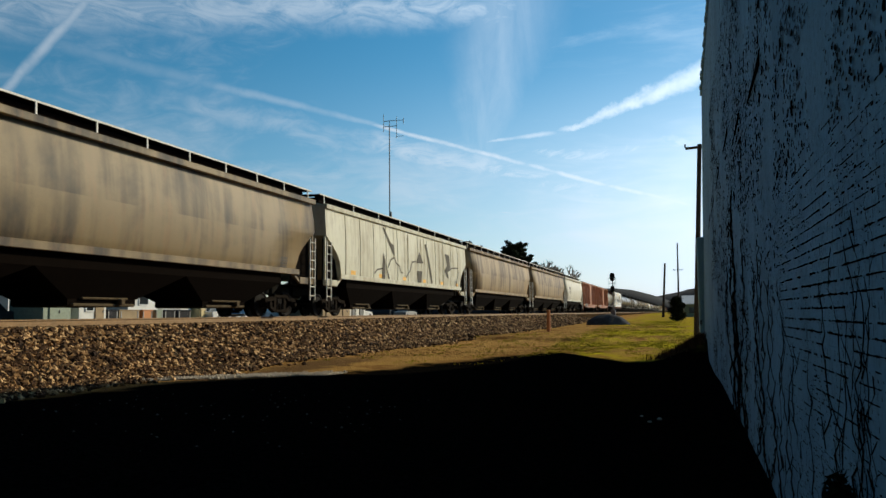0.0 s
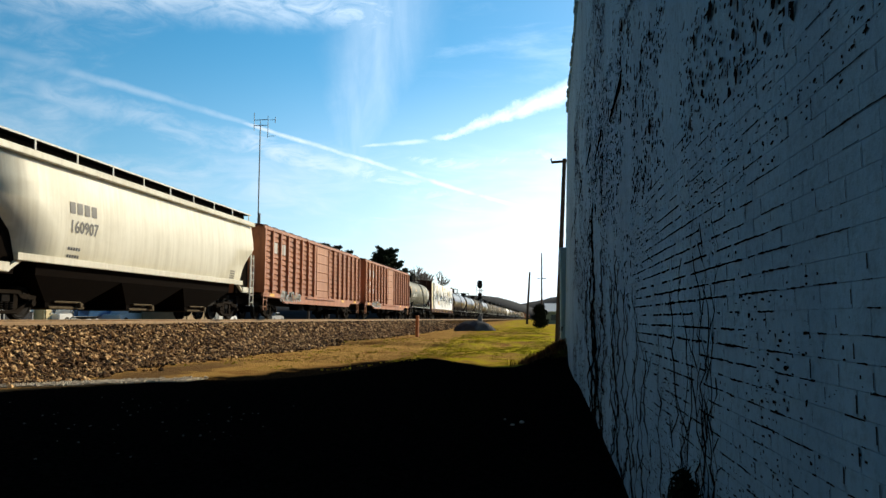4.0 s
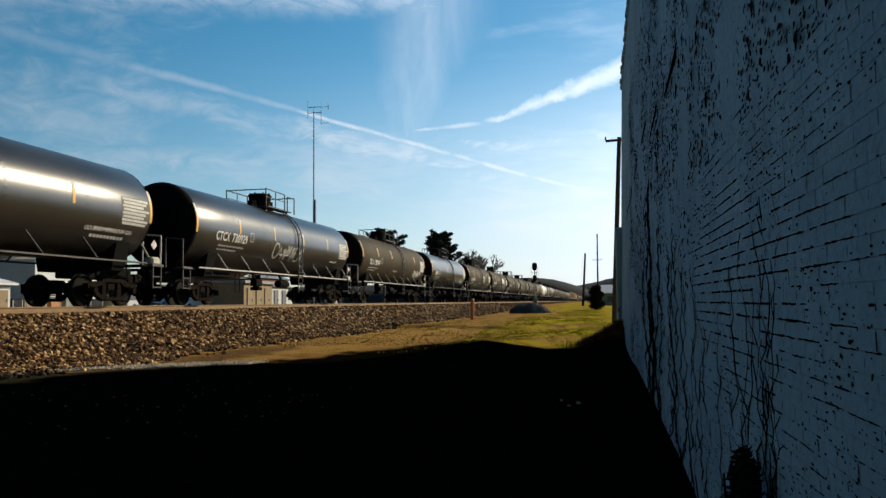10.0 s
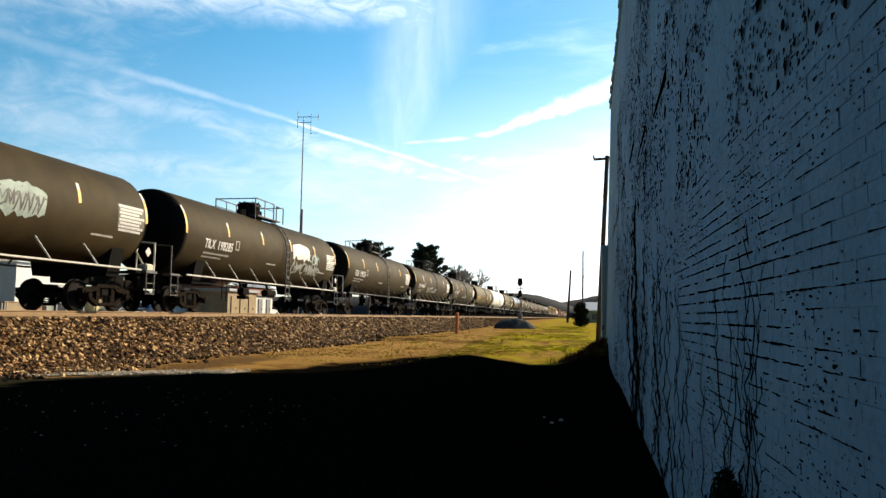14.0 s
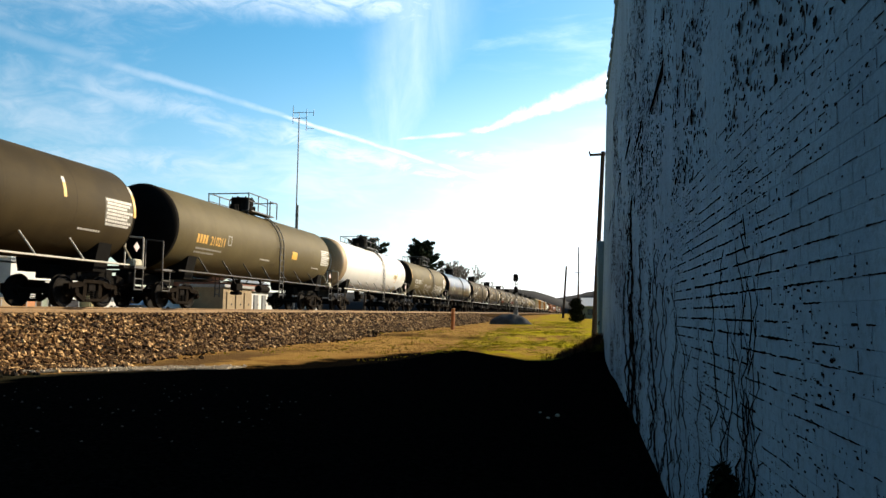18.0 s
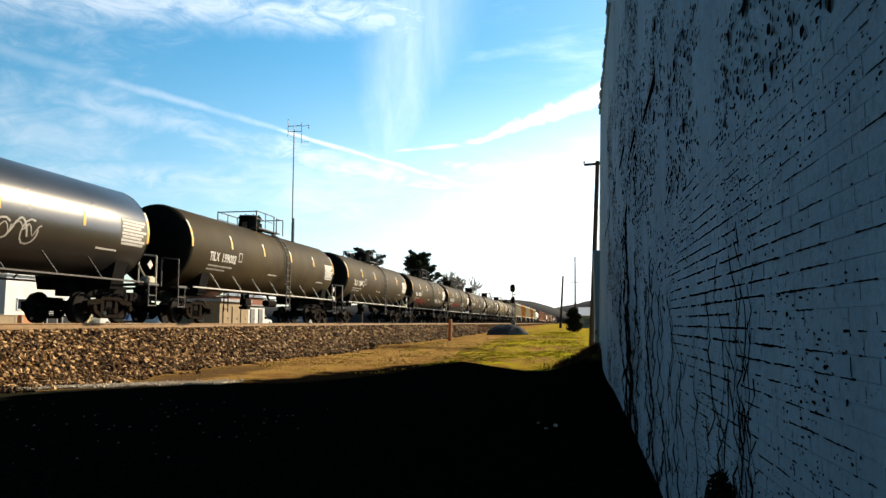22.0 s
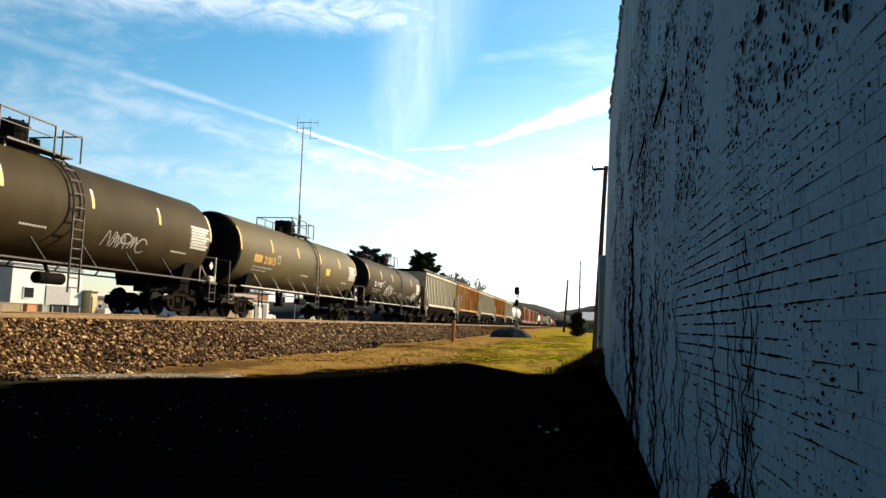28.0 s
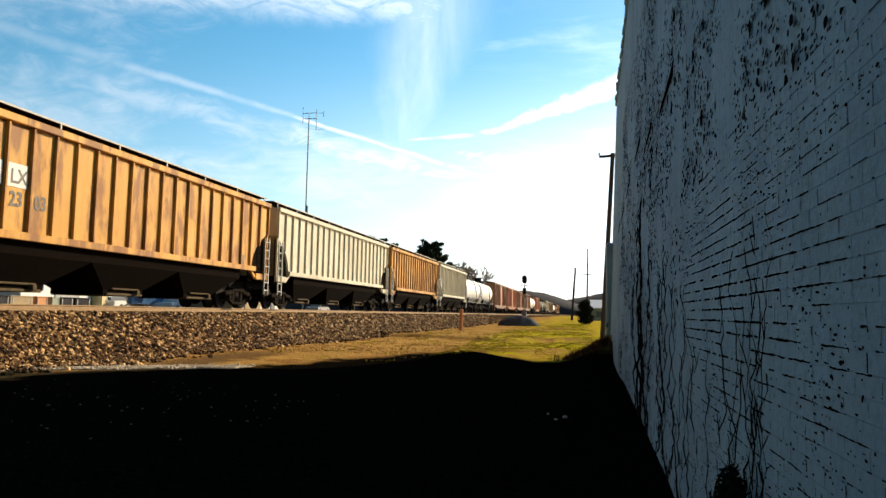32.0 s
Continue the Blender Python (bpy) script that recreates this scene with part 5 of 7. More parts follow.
    for k in range(3):
        u = -half + w * (2.1 + k * 0.95)
        strokes(bm, lambda a, b: (1.566, a, b), u, 0.95, w * 0.9, 0.55, 3, 0.06, rng)
    part("spray_tag", bm, M["grey_spray"], car, "sprayed scrawl")
    return car


def lumber_car(y, L, label, seed=5):
    rng = random.Random(seed)
    car = thing("bulkhead_flatcar", label, "flatcar", "cars of the freight train")
    half = L / 2 - 0.9

    def deck(bm):
        box(bm, (0, 0, 1.16), (2.72, 2 * half, 0.16), 0.01)
    part("deck", deck_mesh(deck, L), M["flat_red"], car)
    for s in (-1, 1):
        bm = bmesh.new()
        box(bm, (1.42 * s, 0, 1.05), (0.10, 2 * half, 0.34), 0.01)
        part("side_sill", bm, M["flat_red"], car)
    bm = bmesh.new()
    box(bm, (0, 0, 0.83), (0.6, L - 1.6, 0.48), 0.03)
    part("centre_sill", bm, M["steel"], car)

    def wall_end(bm):
        box(bm, (0, 0, 3.06), (2.85, 0.12, 3.72))
        for x in (-1.36, -0.7, 0.0, 0.7, 1.36):
            box(bm, (x, 0.14, 3.06), (0.16, 0.26, 3.72), 0.01)
        for z in (1.4, 2.4, 3.4, 4.84):
            box(bm, (0, 0.16, z), (2.85, 0.14, 0.14))
        box(bm, (0.2, 0.1, 4.97), (0.9, 0.3, 0.10), 0.03)
    for s in (-1, 1):
        part("bulkhead", cached("bulkhead", wall_end), M["flat_red"], car, at=Matrix.Translation((0, s * (half - 0.2), 0)) @ Matrix.Rotation(0 if s > 0 else math.pi, 4, "Z"))

    def stake(bm):
        box(bm, (1.50, 0, 1.06), (0.12, 0.20, 0.26), 0.02)
    def bunk(bm):
        box(bm, (0, 0, 1.28), (2.96, 0.16, 0.10))
    k = 17
    for i in range(k):
        yy = -half + 0.7 + (2 * half - 1.4) * i / (k - 1)
        for turn in (0, math.pi):
            part("stake_pocket", cached("stake", stake), M["flat_red"], car, at=Matrix.Translation((0, yy, 0)) @ Matrix.Rotation(turn, 4, "Z"))
        part("bunk_timber", cached("bunk", bunk), M["timber"], car, at=Matrix.Translation((0, yy + 0.3, 0)))
    trucks(car, L, 2.4)
    couplers(car, L)
    rows, span = 7, 2 * half - 0.8
    stops = [-span / 2, -span / 2 + 1.15, -span / 2 + 2.15, -span / 2 + 7.4, -span / 2 + 12.6, span / 2]
    for c, (a, b) in enumerate(zip(stops, stops[1:])):
        for r in range(rows):
            def pack(bm, w=b - a):
                box(bm, (0, 0, 0), (2.74, w - 0.03, 0.465), 0.02)
            z = 1.34 + 0.475 * (r + 0.5)
            part("wrapped_pack", cached("pack|%.2f" % (b - a), pack), M["pale_timber" if c == 0 else "wrap"], car, "pack of pale sawn lumber" if c == 0 else "white wrapped pack of sawn lumber", at=pose(rng.uniform(-0.02, 0.03), (a + b) / 2, z, 0, rng.uniform(-0.6, 0.6), rng.uniform(-0.25, 0.25)))
    # the outer wrap, drawn in slanting folds over most of the load
    folds = [(rng.uniform(-10.2, 10.5), rng.uniform(0.25, 0.95), rng.uniform(1.5, 3.2), rng.uniform(3.0, 4.6), rng.uniform(0.04, 0.10), rng.uniform(0.04, 0.11)) for _ in range(78)]

    def drape(a, b):
        x = 1.435 + 0.02 * noise.noise((a * 0.5, b * 0.5, 3))
        for u, lean, v0, v1, wide, deep in folds:
            if v0 - 0.3 < b < v1 + 0.3:
                d = a - u - lean * (4.4 - b)
                if abs(d) < 0.4:
                    x += deep * math.exp(-(d / wide) ** 2) * min(max((b - v0) / 0.4 + 0.3, 0), 1) * min(max((v1 - b) / 0.4 + 0.3, 0), 1)
        return (x, a, b + 0.06 * noise.noise((a * 1.1, 0, 5)))
    patch_from = stops[1] + 0.05
    bm = bmesh.new()
    patch(bm, drape, patch_from, span / 2 - 0.1, 1.36, 4.70, 340, 44)
    part("draped_wrap", bm, M["wrap"], car, "creased white plastic sheet over the lumber", smooth=True)
    # kraft paper showing where the sheet is torn: pale above, brown in the folds
    TORN = [(-6.15, 4.15, 0.75, 0.65, "kraft_pale"), (-5.55, 3.45, 0.95, 0.70, "wrap_tan"), (-4.6, 2.15, 1.1, 0.55, "kraft_pale"), (-0.95, 4.25, 1.0, 0.75, "kraft_pale"), (0.1, 3.2, 0.75, 0.95, "wrap_tan"), (0.75, 2.2, 0.5, 0.9, "wrap_tan"), (1.55, 4.25, 0.75, 0.45, "kraft_pale"), (2.3, 3.5, 0.6, 0.7, "wrap_tan"), (3.05, 2.5, 0.5, 0.8, "wrap_tan"), (6.2, 3.7, 0.8, 0.6, "kraft_pale"), (6.7, 2.6, 0.8, 1.0, "wrap_tan"), (8.6, 3.4, 0.5, 0.9, "kraft_pale"), (-8.0, 3.4, 0.22, 1.1, "wrap_tan"), (-7.0, 3.0, 0.2, 1.2, "wrap_tan"), (-3.0, 3.4, 0.22, 1.0, "kraft_pale"), (4.4, 3.3, 0.25, 1.1, "wrap_tan"), (9.6, 2.7, 0.3, 1.0, "wrap_tan")]
    for u, v, w, h, col in TORN:
        bm = bmesh.new()

        def tear(a, b, u=u, v=v, w=w, h=h):
            d = b / h
            rag = 0.10 * noise.noise((a * 2.3, b * 4.0, u))
            uu = u + a * (0.75 + 0.35 * noise.noise((b * 2.0, u, 3))) - 0.55 * b + rag
            vv = v + b + 0.14 * noise.noise((a * 3.0, d, u + 7))
            p = drape(uu, vv)
            return (p[0] + 0.012, uu, vv)
        patch(bm, tear, -w / 2, w / 2, -h / 2, h / 2, 10, 12)
        part("torn_sheet", bm, M[col], car, "kraft paper bared by a tear")
    # blue printing: a row of peaked marks with a line of letters under each
    for c in range(15):
        bm = bmesh.new()
        u = -8.95 + 1.34 * c + rng.uniform(-0.1, 0.1)
        g = lambda a, b: (drape(a, b)[0] + 0.020, a, b)
        v = 2.86 + rng.uniform(-0.06, 0.06) - 0.012 * c
        for i in range(6):
            h = 0.56 * (1 - abs(i - 2.5) / 3.2)
            if i != 2 + c % 2:
                patch(bm, g, u + 0.10 * i, u + 0.10 * i + 0.095, v, v + h, 1, 3)
        bars(bm, g, u - 0.05, v - 0.26, 0.85, 0.13, 5, 0.3)
        part("printed_mark", bm, M["wrap_blue" if c % 3 else "wrap_teal"], car, "blue peaked mark printed on the wrap")
    for u, w in ((stops[1], 0.09), (stops[2], 0.045)):
        bm = bmesh.new()
        box(bm, (1.46, u, 3.0), (0.05, w, 3.34))
        box(bm, (0, u, 4.70), (2.9, w, 0.03))
        part("strap", bm, M["strap"], car, "dark load strap")
    for i in range(10):
        bm = bmesh.new()
        patch(bm, lambda a, b: (1.475, a, b), -half + 0.5 + i * (2 * half - 1.6) / 9, -half + 1.15 + i * (2 * half - 1.6) / 9, 0.96, 1.12, 1, 1)
        part("reflector_stripe", bm, M["yellow"], car)
    return car


def deck_mesh(make, L):
    return cached("flat_deck|%.2f" % L, make)

# ---- rails and ties ----
track = thing("railway_track", "steel rails on creosoted ties in ballast", "railway track")
track["kind"] = "structure"
for s in (-1, 1):
    bm = bmesh.new()
    prism(bm, [(-0.07, -0.17), (0.07, -0.17), (0.07, -0.15), (0.012, -0.13), (0.012, -0.045), (0.037, -0.03), (0.037, 0.0), (-0.037, 0.0), (-0.037, -0.03), (-0.012, -0.045), (-0.012, -0.13), (-0.07, -0.15)], -60, 1400, "y")
    r = part("rail", bm, M["rail"], track)
    r.location = (TRACK_X + 0.7525 * s, 0, RAIL_Z)
ties = bmesh.new()
box(ties, (0, 0, 0), (2.6, 0.23, 0.18), 0.015)
tie_mesh = mesh_of(ties, "tie")
rng = random.Random(21)
for i in range(260):
    part("tie", tie_mesh, M["tie"], track, at=pose(TRACK_X + rng.uniform(-0.04, 0.04), 8 + 0.55 * i, RAIL_Z - 0.27, 0, 0, rng.uniform(-1, 1)))
bm = bmesh.new()
for i in range(240):
    box(bm, (TRACK_X, 8 + 0.55 * (260 + i * 2), RAIL_Z - 0.27), (2.6, 0.23, 0.18))
tagged(part("far_tie", bm, M["tie"], track), kind="stuff")


def scatter_stones(name, count, region, size, mat, label, seed):
    """Broken stones lying on the ground, each its own faceted lump."""
    r = np.random.RandomState(seed)
    base = np.array([(1, 0, 0), (-1, 0, 0), (0, 1, 0), (0, -1, 0), (0, 0, 1), (0, 0, -1)], float)
    tri = np.array([(0, 2, 4), (2, 1, 4), (1, 3, 4), (3, 0, 4), (2, 0, 5), (1, 2, 5), (3, 1, 5), (0, 3, 5)])
    vs, fs = [], []
    for k in range(count):
        x, y = region(r)
        s = size * r.uniform(0.55, 1.35)
        shape = base * r.uniform(0.6, 1.15, (6, 1)) * s * np.array([1.0, 1.15, 0.8])
        a, b = r.uniform(0, 6.28), r.uniform(-0.6, 0.6)
        ca, sa, cb, sb = math.cos(a), math.sin(a), math.cos(b), math.sin(b)
        rot = np.array([[ca, -sa * cb, sa * sb], [sa, ca * cb, -ca * sb], [0, sb, cb]])
        p = shape @ rot.T + np.array([x, y, ground_z(x, y) + s * 0.25])
        vs += p.tolist()
        fs += (tri + 6 * k).tolist()
    return tagged(painted(new(name, raw_mesh(name, vs, fs)), mat), label, "stones", kind="stuff")


def bed_spot(r):
    y = 8.5 + 62 * r.rand() ** 1.75
    return -14.0 + (3.45 + min(max(y - 20, 0) * 0.05, 1.8)) * r.rand() ** (1.0 if y < 22 else 1.25) + 0.25 * math.sin(y * 0.5) + 0.25 * r.randn(), y


# keeps to the sunlit side of the warehouse's shadow edge
def toe_spot(r):
    x = -10.6 + 2.9 * r.rand()
    return x, lerp(x, (-10.6, -9.1, -7.7), (12.2, 13.5, 15.1)) + 0.25 + 0.45 * abs(r.randn())


def lot_spot(r):
    return -9.2 + 5.4 * r.rand(), 6.8 + 5.0 * r.rand()


scatter_stones("ballast_stone", 42000, bed_spot, 0.074, M["stone"], "brown and grey broken ballast stones beside the rails", 5)


def far_bed_spot(r):
    y = 27 + 75 * r.rand() ** 1.3
    return -14.0 + (4.0 + min((y - 27) * 0.045, 1.4)) * r.rand() ** 1.1 + 0.3 * r.randn(), y


scatter_stones("ballast_stone", 20000, far_bed_spot, 0.095, M["stone"], "grey-brown broken stone spread along the far track", 15)
M["pale_stone"] = plain("pale_gravel_stone", (0.52, 0.45, 0.36), 0.9, 0.0, 0.35, 8.0)
# darkened copy of the gravel for stones lying in the wall's shade
M["dim_stone"] = plain("shaded_chip_stone", (0.10, 0.10, 0.10), 0.9, 0.0, 0.4, 8.0, 0.1)
scatter_stones("loose_gravel", 80, lot_spot, 0.020, M["dim_stone"], "scattered stones on the asphalt, coloured dim for shade", 16)
scatter_stones("gravel", 7000, toe_spot, 0.042, M["pale_stone"], "pale loose gravel at the foot of the ballast", 6)


def blades(name, count, region, height, mat, label, seed):
    r = np.random.RandomState(seed)
    vs, fs = [], []
    for k in range(count):
        x, y = region(r)
        z = ground_z(x, y) - 0.01
        for j in range(3):
            a, h, w = r.uniform(0, 6.28), height * r.uniform(0.5, 1.3), 0.012 + 0.012 * r.rand()
            dx, dy = math.cos(a), math.sin(a)
            ox, oy = x + r.uniform(-0.05, 0.05), y + r.uniform(-0.05, 0.05)
            n = len(vs)
            vs += [(ox - dy * w, oy + dx * w, z), (ox + dy * w, oy - dx * w, z), (ox + dx * h * 0.5, oy + dy * h * 0.5, z + h)]
            fs.append((n, n + 1, n + 2))
    return tagged(painted(new(name, raw_mesh(name, vs, fs)), mat), label, "grass", kind="stuff")


def green_spot(r):
    while True:
        y = 24 + 51 * r.rand() ** 1.4
        x = -4.6 + 5.3 * r.rand() - 0.03 * (y - 20) * r.rand()
        if noise.noise((x * 0.45, y * 0.22, 2)) + noise.noise((x * 1.6, y * 0.9, 5)) * 0.6 + r.uniform(-0.35, 0.35) > 0.0:
            return x, y


def straw_spot(r):
    y = 22 + 36 * r.rand() ** 1.6
    return -10.2 + 7.5 * r.rand(), y


def tuft_spot(r):
    while True:
        x, y = -10.0 + 7.0 * r.rand(), 19 + 22 * r.rand()
        if noise.noise((x * 0.9, y * 0.6, 31)) + 0.5 * noise.noise((x * 2.3, y * 1.9, 33)) > 0.25:
            return x, y


def brush_spot(r):
    return 0.68 - 0.50 * abs(r.randn()), 23.2 + 0.35 * r.randn()


M["brush"] = blade_material("dead_brush", (0.07, 0.035, 0.018), (0.20, 0.10, 0.05))
blades("dead_brush", 900, brush_spot, 0.20, M["brush"], "brown dead weeds at the corner of the wall", 31)
blades("green_grass", 15000, green_spot, 0.034, M["grass"], "short bright green winter grass on the verge", 8)
blades("grass_tuft", 800, tuft_spot, 0.05, M["grass"], "scattered yellow-green tufts in the dry soil", 12)
blades("dry_grass", 2200, straw_spot, 0.035, M["straw"], "sparse dry straw-coloured grass beside the gravel", 9)


def litter(x, y, s, seed):
    r = random.Random(seed)
    bm = bmesh.new()
    bmesh.ops.create_icosphere(bm, subdivisions=2, radius=s)
    for v in bm.verts:
        v.co *= 1 + 0.35 * noise.noise(v.co * 9 + Vector((seed, 0, 0)))
        v.co.z *= 0.6
    ob = painted(new("stone", mesh_of(bm, "stone")), M["pale_stone"])
    ob.location = (x, y, ground_z(x, y) + s * 0.3)
    tagged(ob, "pale loose stone lying on dark asphalt", "stone", "loose stones")


for x, y, s, k in ((-0.42, 10.6, 0.03, 1), (-0.30, 10.8, 0.04, 2), (-0.55, 11.0, 0.022, 3)):
    litter(x, y, s, k)

# ---- posts, poles, signal, mast ----
def pole_thing(name, label, base, top, r0, r1, arms=(), category="pole", wire=None):
    t = thing(name, label, category)
    bm = bmesh.new()
    rod(bm, base, top, r0, r1, 12)
    part("shaft", bm, M["pole"], t)
    for a, b, w in arms:
        bm = bmesh.new()
        beam(bm, a, b, w, w)
        for p in (a, b):
            rod(bm, Vector(p) + Vector((0, 0, w / 2)), Vector(p) + Vector((0, 0, w / 2 + 0.14)), 0.04, 0.03, 8)
        part("cross_arm", bm, M["pole"], t)
    return t


pole_thing("utility_pole", "leaning weathered wooden utility pole with a short arm", (0.66, 33, -0.2), (1.14, 33, 8.9), 0.12, 0.09, [((0.55, 33, 8.75), (1.6, 33, 8.80), 0.10)])
pole_thing("utility_pole", "leaning weathered utility pole on the verge", (-2.1, 109, 0.2), (-1.55, 109, 8.6), 0.19, 0.13)
pole_thing("utility_pole", "slender utility pole with a thin top", (0.1, 120, 0.2), (0.25, 120, 12.4), 0.17, 0.10, [((-0.5, 120, 8.2), (0.9, 120, 8.2), 0.10)])
post = thing("marker_post", "faded orange marker post in the verge", "post")
bm = bmesh.new()
rod(bm, (-7.6, 45, 0.4), (-7.56, 45, 1.86), 0.12, 0.11, 10)
part("shaft", bm, M["orange_post"], post)
bm = bmesh.new()
rod(bm, (-7.56, 45, 1.86), (-7.555, 45, 1.93), 0.125, 0.07, 10)
part("cap", bm, M["orange_post"], post)

signal = thing("railway_signal", "two-headed black railway signal on a mast", "railway signal")
bm = bmesh.new()
rod(bm, (-12.3, 150, 0.8), (-12.3, 150, 9.4), 0.11, 0.09, 10)
part("mast", bm, M["mast"], signal)
for z, s in ((8.75, 1.0), (6.35, 0.8)):
    bm = bmesh.new()
    prism(bm, [(-12.3 + 0.50 * s * math.copysign(abs(math.cos(a)) ** 0.6, math.cos(a)), z + 0.80 * s * math.copysign(abs(math.sin(a)) ** 0.6, math.sin(a))) for a in np.linspace(0, 6.0, 20)], 149.6, 149.7, "y")
    h = part("signal_head", bm, M["black"], signal, "black signal target")
    for k in (-0.42, 0.0, 0.42):
        bm = bmesh.new()
        rod(bm, (-12.3, 149.25, z + k * s), (-12.3, 149.6, z + k * s), 0.16, 0.13, 10)
        part("lamp_hood", bm, M["black"], h)
for z in (5.2, 7.5):
    bm = bmesh.new()
    box(bm, (-12.3, 150, z), (1.4, 0.9, 0.06))
    for x in (-0.68, 0.68):
        rod(bm, (-12.3 + x, 149.6, z), (-12.3 + x, 149.6, z + 1.1), 0.035)
    rod(bm, (-12.98, 149.6, z + 1.1), (-11.62, 149.6, z + 1.1), 0.03)
    part("service_platform", bm, M["mast"], signal)
for x in (-0.68, 0.68):
    bm = bmesh.new()
    rod(bm, (-12.3 + x, 149.6, 5.2), (-12.3 + x, 149.6, 7.5), 0.035)
    part("platform_hanger", bm, M["mast"], signal)
bm = bmesh.new()
ladder(bm, -12.0, 150.1, 150.5, 1.0, 8.0, 20, 0.025)
part("ladder", bm, M["mast"], signal)
bm = bmesh.new()
box(bm, (-12.3, 150, 1.4), (0.9, 0.7, 1.6), 0.03)
part("relay_case", bm, M["mast"], signal)

mast = thing("radio_mast", "tall slender radio mast with dipole antennas", "radio mast")
bx, by = -38.4, 96.0
bm = bmesh.new()
rod(bm, (bx, by, 1.2), (bx, by, 15.5), 0.13, 0.12, 8)
part("lower_pole", bm, M["mast"], mast)
bm = bmesh.new()
rod(bm, (bx + 0.18, by, 8), (bx + 0.18, by, 16.2), 0.16, 0.16, 8)
part("feeder_box", bm, M["mast"], mast)
bm = bmesh.new()
rod(bm, (bx, by, 15.5), (bx, by, 28.6), 0.10, 0.08, 8)
part("upper_pole", bm, M["mast"], mast)
for x0, x1, z, w in ((-0.9, 1.1, 28.55, 0.05), (-0.9, 1.1, 29.35, 0.05), (1.05, 2.2, 29.3, 0.03), (1.05, 2.2, 27.0, 0.03)):
    bm = bmesh.new()
    rod(bm, (bx + x0, by, z), (bx + x1, by, z), w)
    part("cross_arm", bm, M["mast"], mast)
for x, z0, z1 in ((-0.9, 27.8, 30.4), (1.1, 26.8, 29.9), (0.0, 28.5, 29.4), (2.15, 28.8, 29.7)):
    bm = bmesh.new()
    rod(bm, (bx + x, by, z0), (bx + x, by, z1), 0.05, 0.035, 6)
    part("dipole", bm, M["mast"], mast)

# ---- spoil heap, shrub, trees, hills ----
def heap(cx, cy, rx, ry, h, seed):
    n, m = 40, 14
    rings = []
    for j in range(m + 1):
        t = j / m
        ring = []
        for i in range(n):
            a = 2 * math.pi * i / n
            k = 1 + 0.16 * noise.noise((math.cos(a) * 2 + seed, math.sin(a) * 2, t * 3))
            x, y = cx + rx * (1 - t) * k * math.cos(a), cy + ry * (1 - t) * k * math.sin(a)
            z = ground_z(cx, cy) - 0.1 + h * (1 - (1 - t) ** 3.0) * (1 + 0.12 * noise.noise((x * 1.4, y * 1.4, seed)))
            ring.append((x, y, z))
        rings.append(ring)
    bm = bmesh.new()
    loft(bm, rings)
    ob = painted(new("spoil_mound", mesh_of(bm, "spoil_mound", True)), M["pile"])
    return tagged(ob, "low dark mound of crushed spoil by the track", "mound")


heap(-5.45, 61, 1.85, 1.5, 0.92, 1)


def clump_cloud(centres, count, size, seed, droop=0.3):
    """Many small leaf cards about a list of (place, radius)."""
    r = np.random.RandomState(seed)
    vs, fs = [], []
    for k in range(count):
        c, rad = centres[r.randint(len(centres))]
        d = r.normal(size=3)
        d /= np.linalg.norm(d)
        p = np.array(c) + d * np.array(rad) * r.uniform(0.35, 1.0)
        a = r.normal(size=3)
        a[2] -= droop
        a /= np.linalg.norm(a)
        b = np.cross(a, r.normal(size=3))
        b /= np.linalg.norm(b)
        s = size * r.uniform(0.6, 1.4)
        n = len(vs)
        vs += [(p - b * s * 0.3).tolist(), (p + b * s * 0.3).tolist(), (p + a * s).tolist()]
        fs.append((n, n + 1, n + 2))
    return vs, fs


shrub = thing("evergreen_shrub", "dark upright evergreen shrub on a bare stem", "shrub")
sx, sy = -0.1, 75.0
sz = ground_z(sx, sy)
bm = bmesh.new()
rod(bm, (sx, sy, sz - 0.1), (sx, sy, sz + 1.2), 0.12, 0.07, 8)
part("trunk", bm, M["bark"], shrub)
cs = [((sx + 0.25 * math.sin(i * 2.1), sy, sz + 0.40 + 0.28 * i), (0.80 - 0.05 * i, 0.75, 0.42)) for i in range(7)]
part("crown", raw_mesh("crown", *clump_cloud(cs, 5000, 0.16, 3)), M["leaf_dark"], shrub)


def conifer(x, y, height, spread, seed, lean=0.0):
    r = random.Random(seed)
    z0 = ground_z(x, y)
    t = thing("pine_tree", "dark pine with layered uneven boughs", "tree", "pines behind the railway")
    bm = bmesh.new()
    rod(bm, (x, y, z0 - 0.2), (x + lean, y, z0 + height * 0.96), 0.32, 0.06, 8)
    cs = []
    for i in range(60):
        k = 0.40 + 0.57 * i / 59
        a = i * 2.4 + r.uniform(-0.4, 0.4)
        l = (spread * (1.25 - k) + 0.5) * r.uniform(0.40, 1.15)
        z = z0 + height * k
        tip = (x + lean * k + l * math.cos(a), y + l * math.sin(a), z + l * 0.5)
        rod(bm, (x + lean * k, y, z), tip, 0.07, 0.03, 5)
        for q in (0.25, 0.42, 0.58, 0.74, 0.88, 1.0):
            cs.append(((x + lean * k + l * q * math.cos(a), y + l * q * math.sin(a), z + l * 0.5 * q + 0.05), (0.50, 0.50, 0.26)))
    cs.append(((x + lean, y, z0 + height * 0.97), (0.35, 0.35, 0.6)))
    part("trunk", bm, M["bark"], t)
    part("crown", raw_mesh("crown", *clump_cloud(cs, 15000, 0.44, seed, -0.7)), M["needles"], t)


conifer(-42.5, 144, 14.8, 7.2, 4, 0.6)
conifer(-30.8, 147, 14.4, 5.6, 7, -0.3)
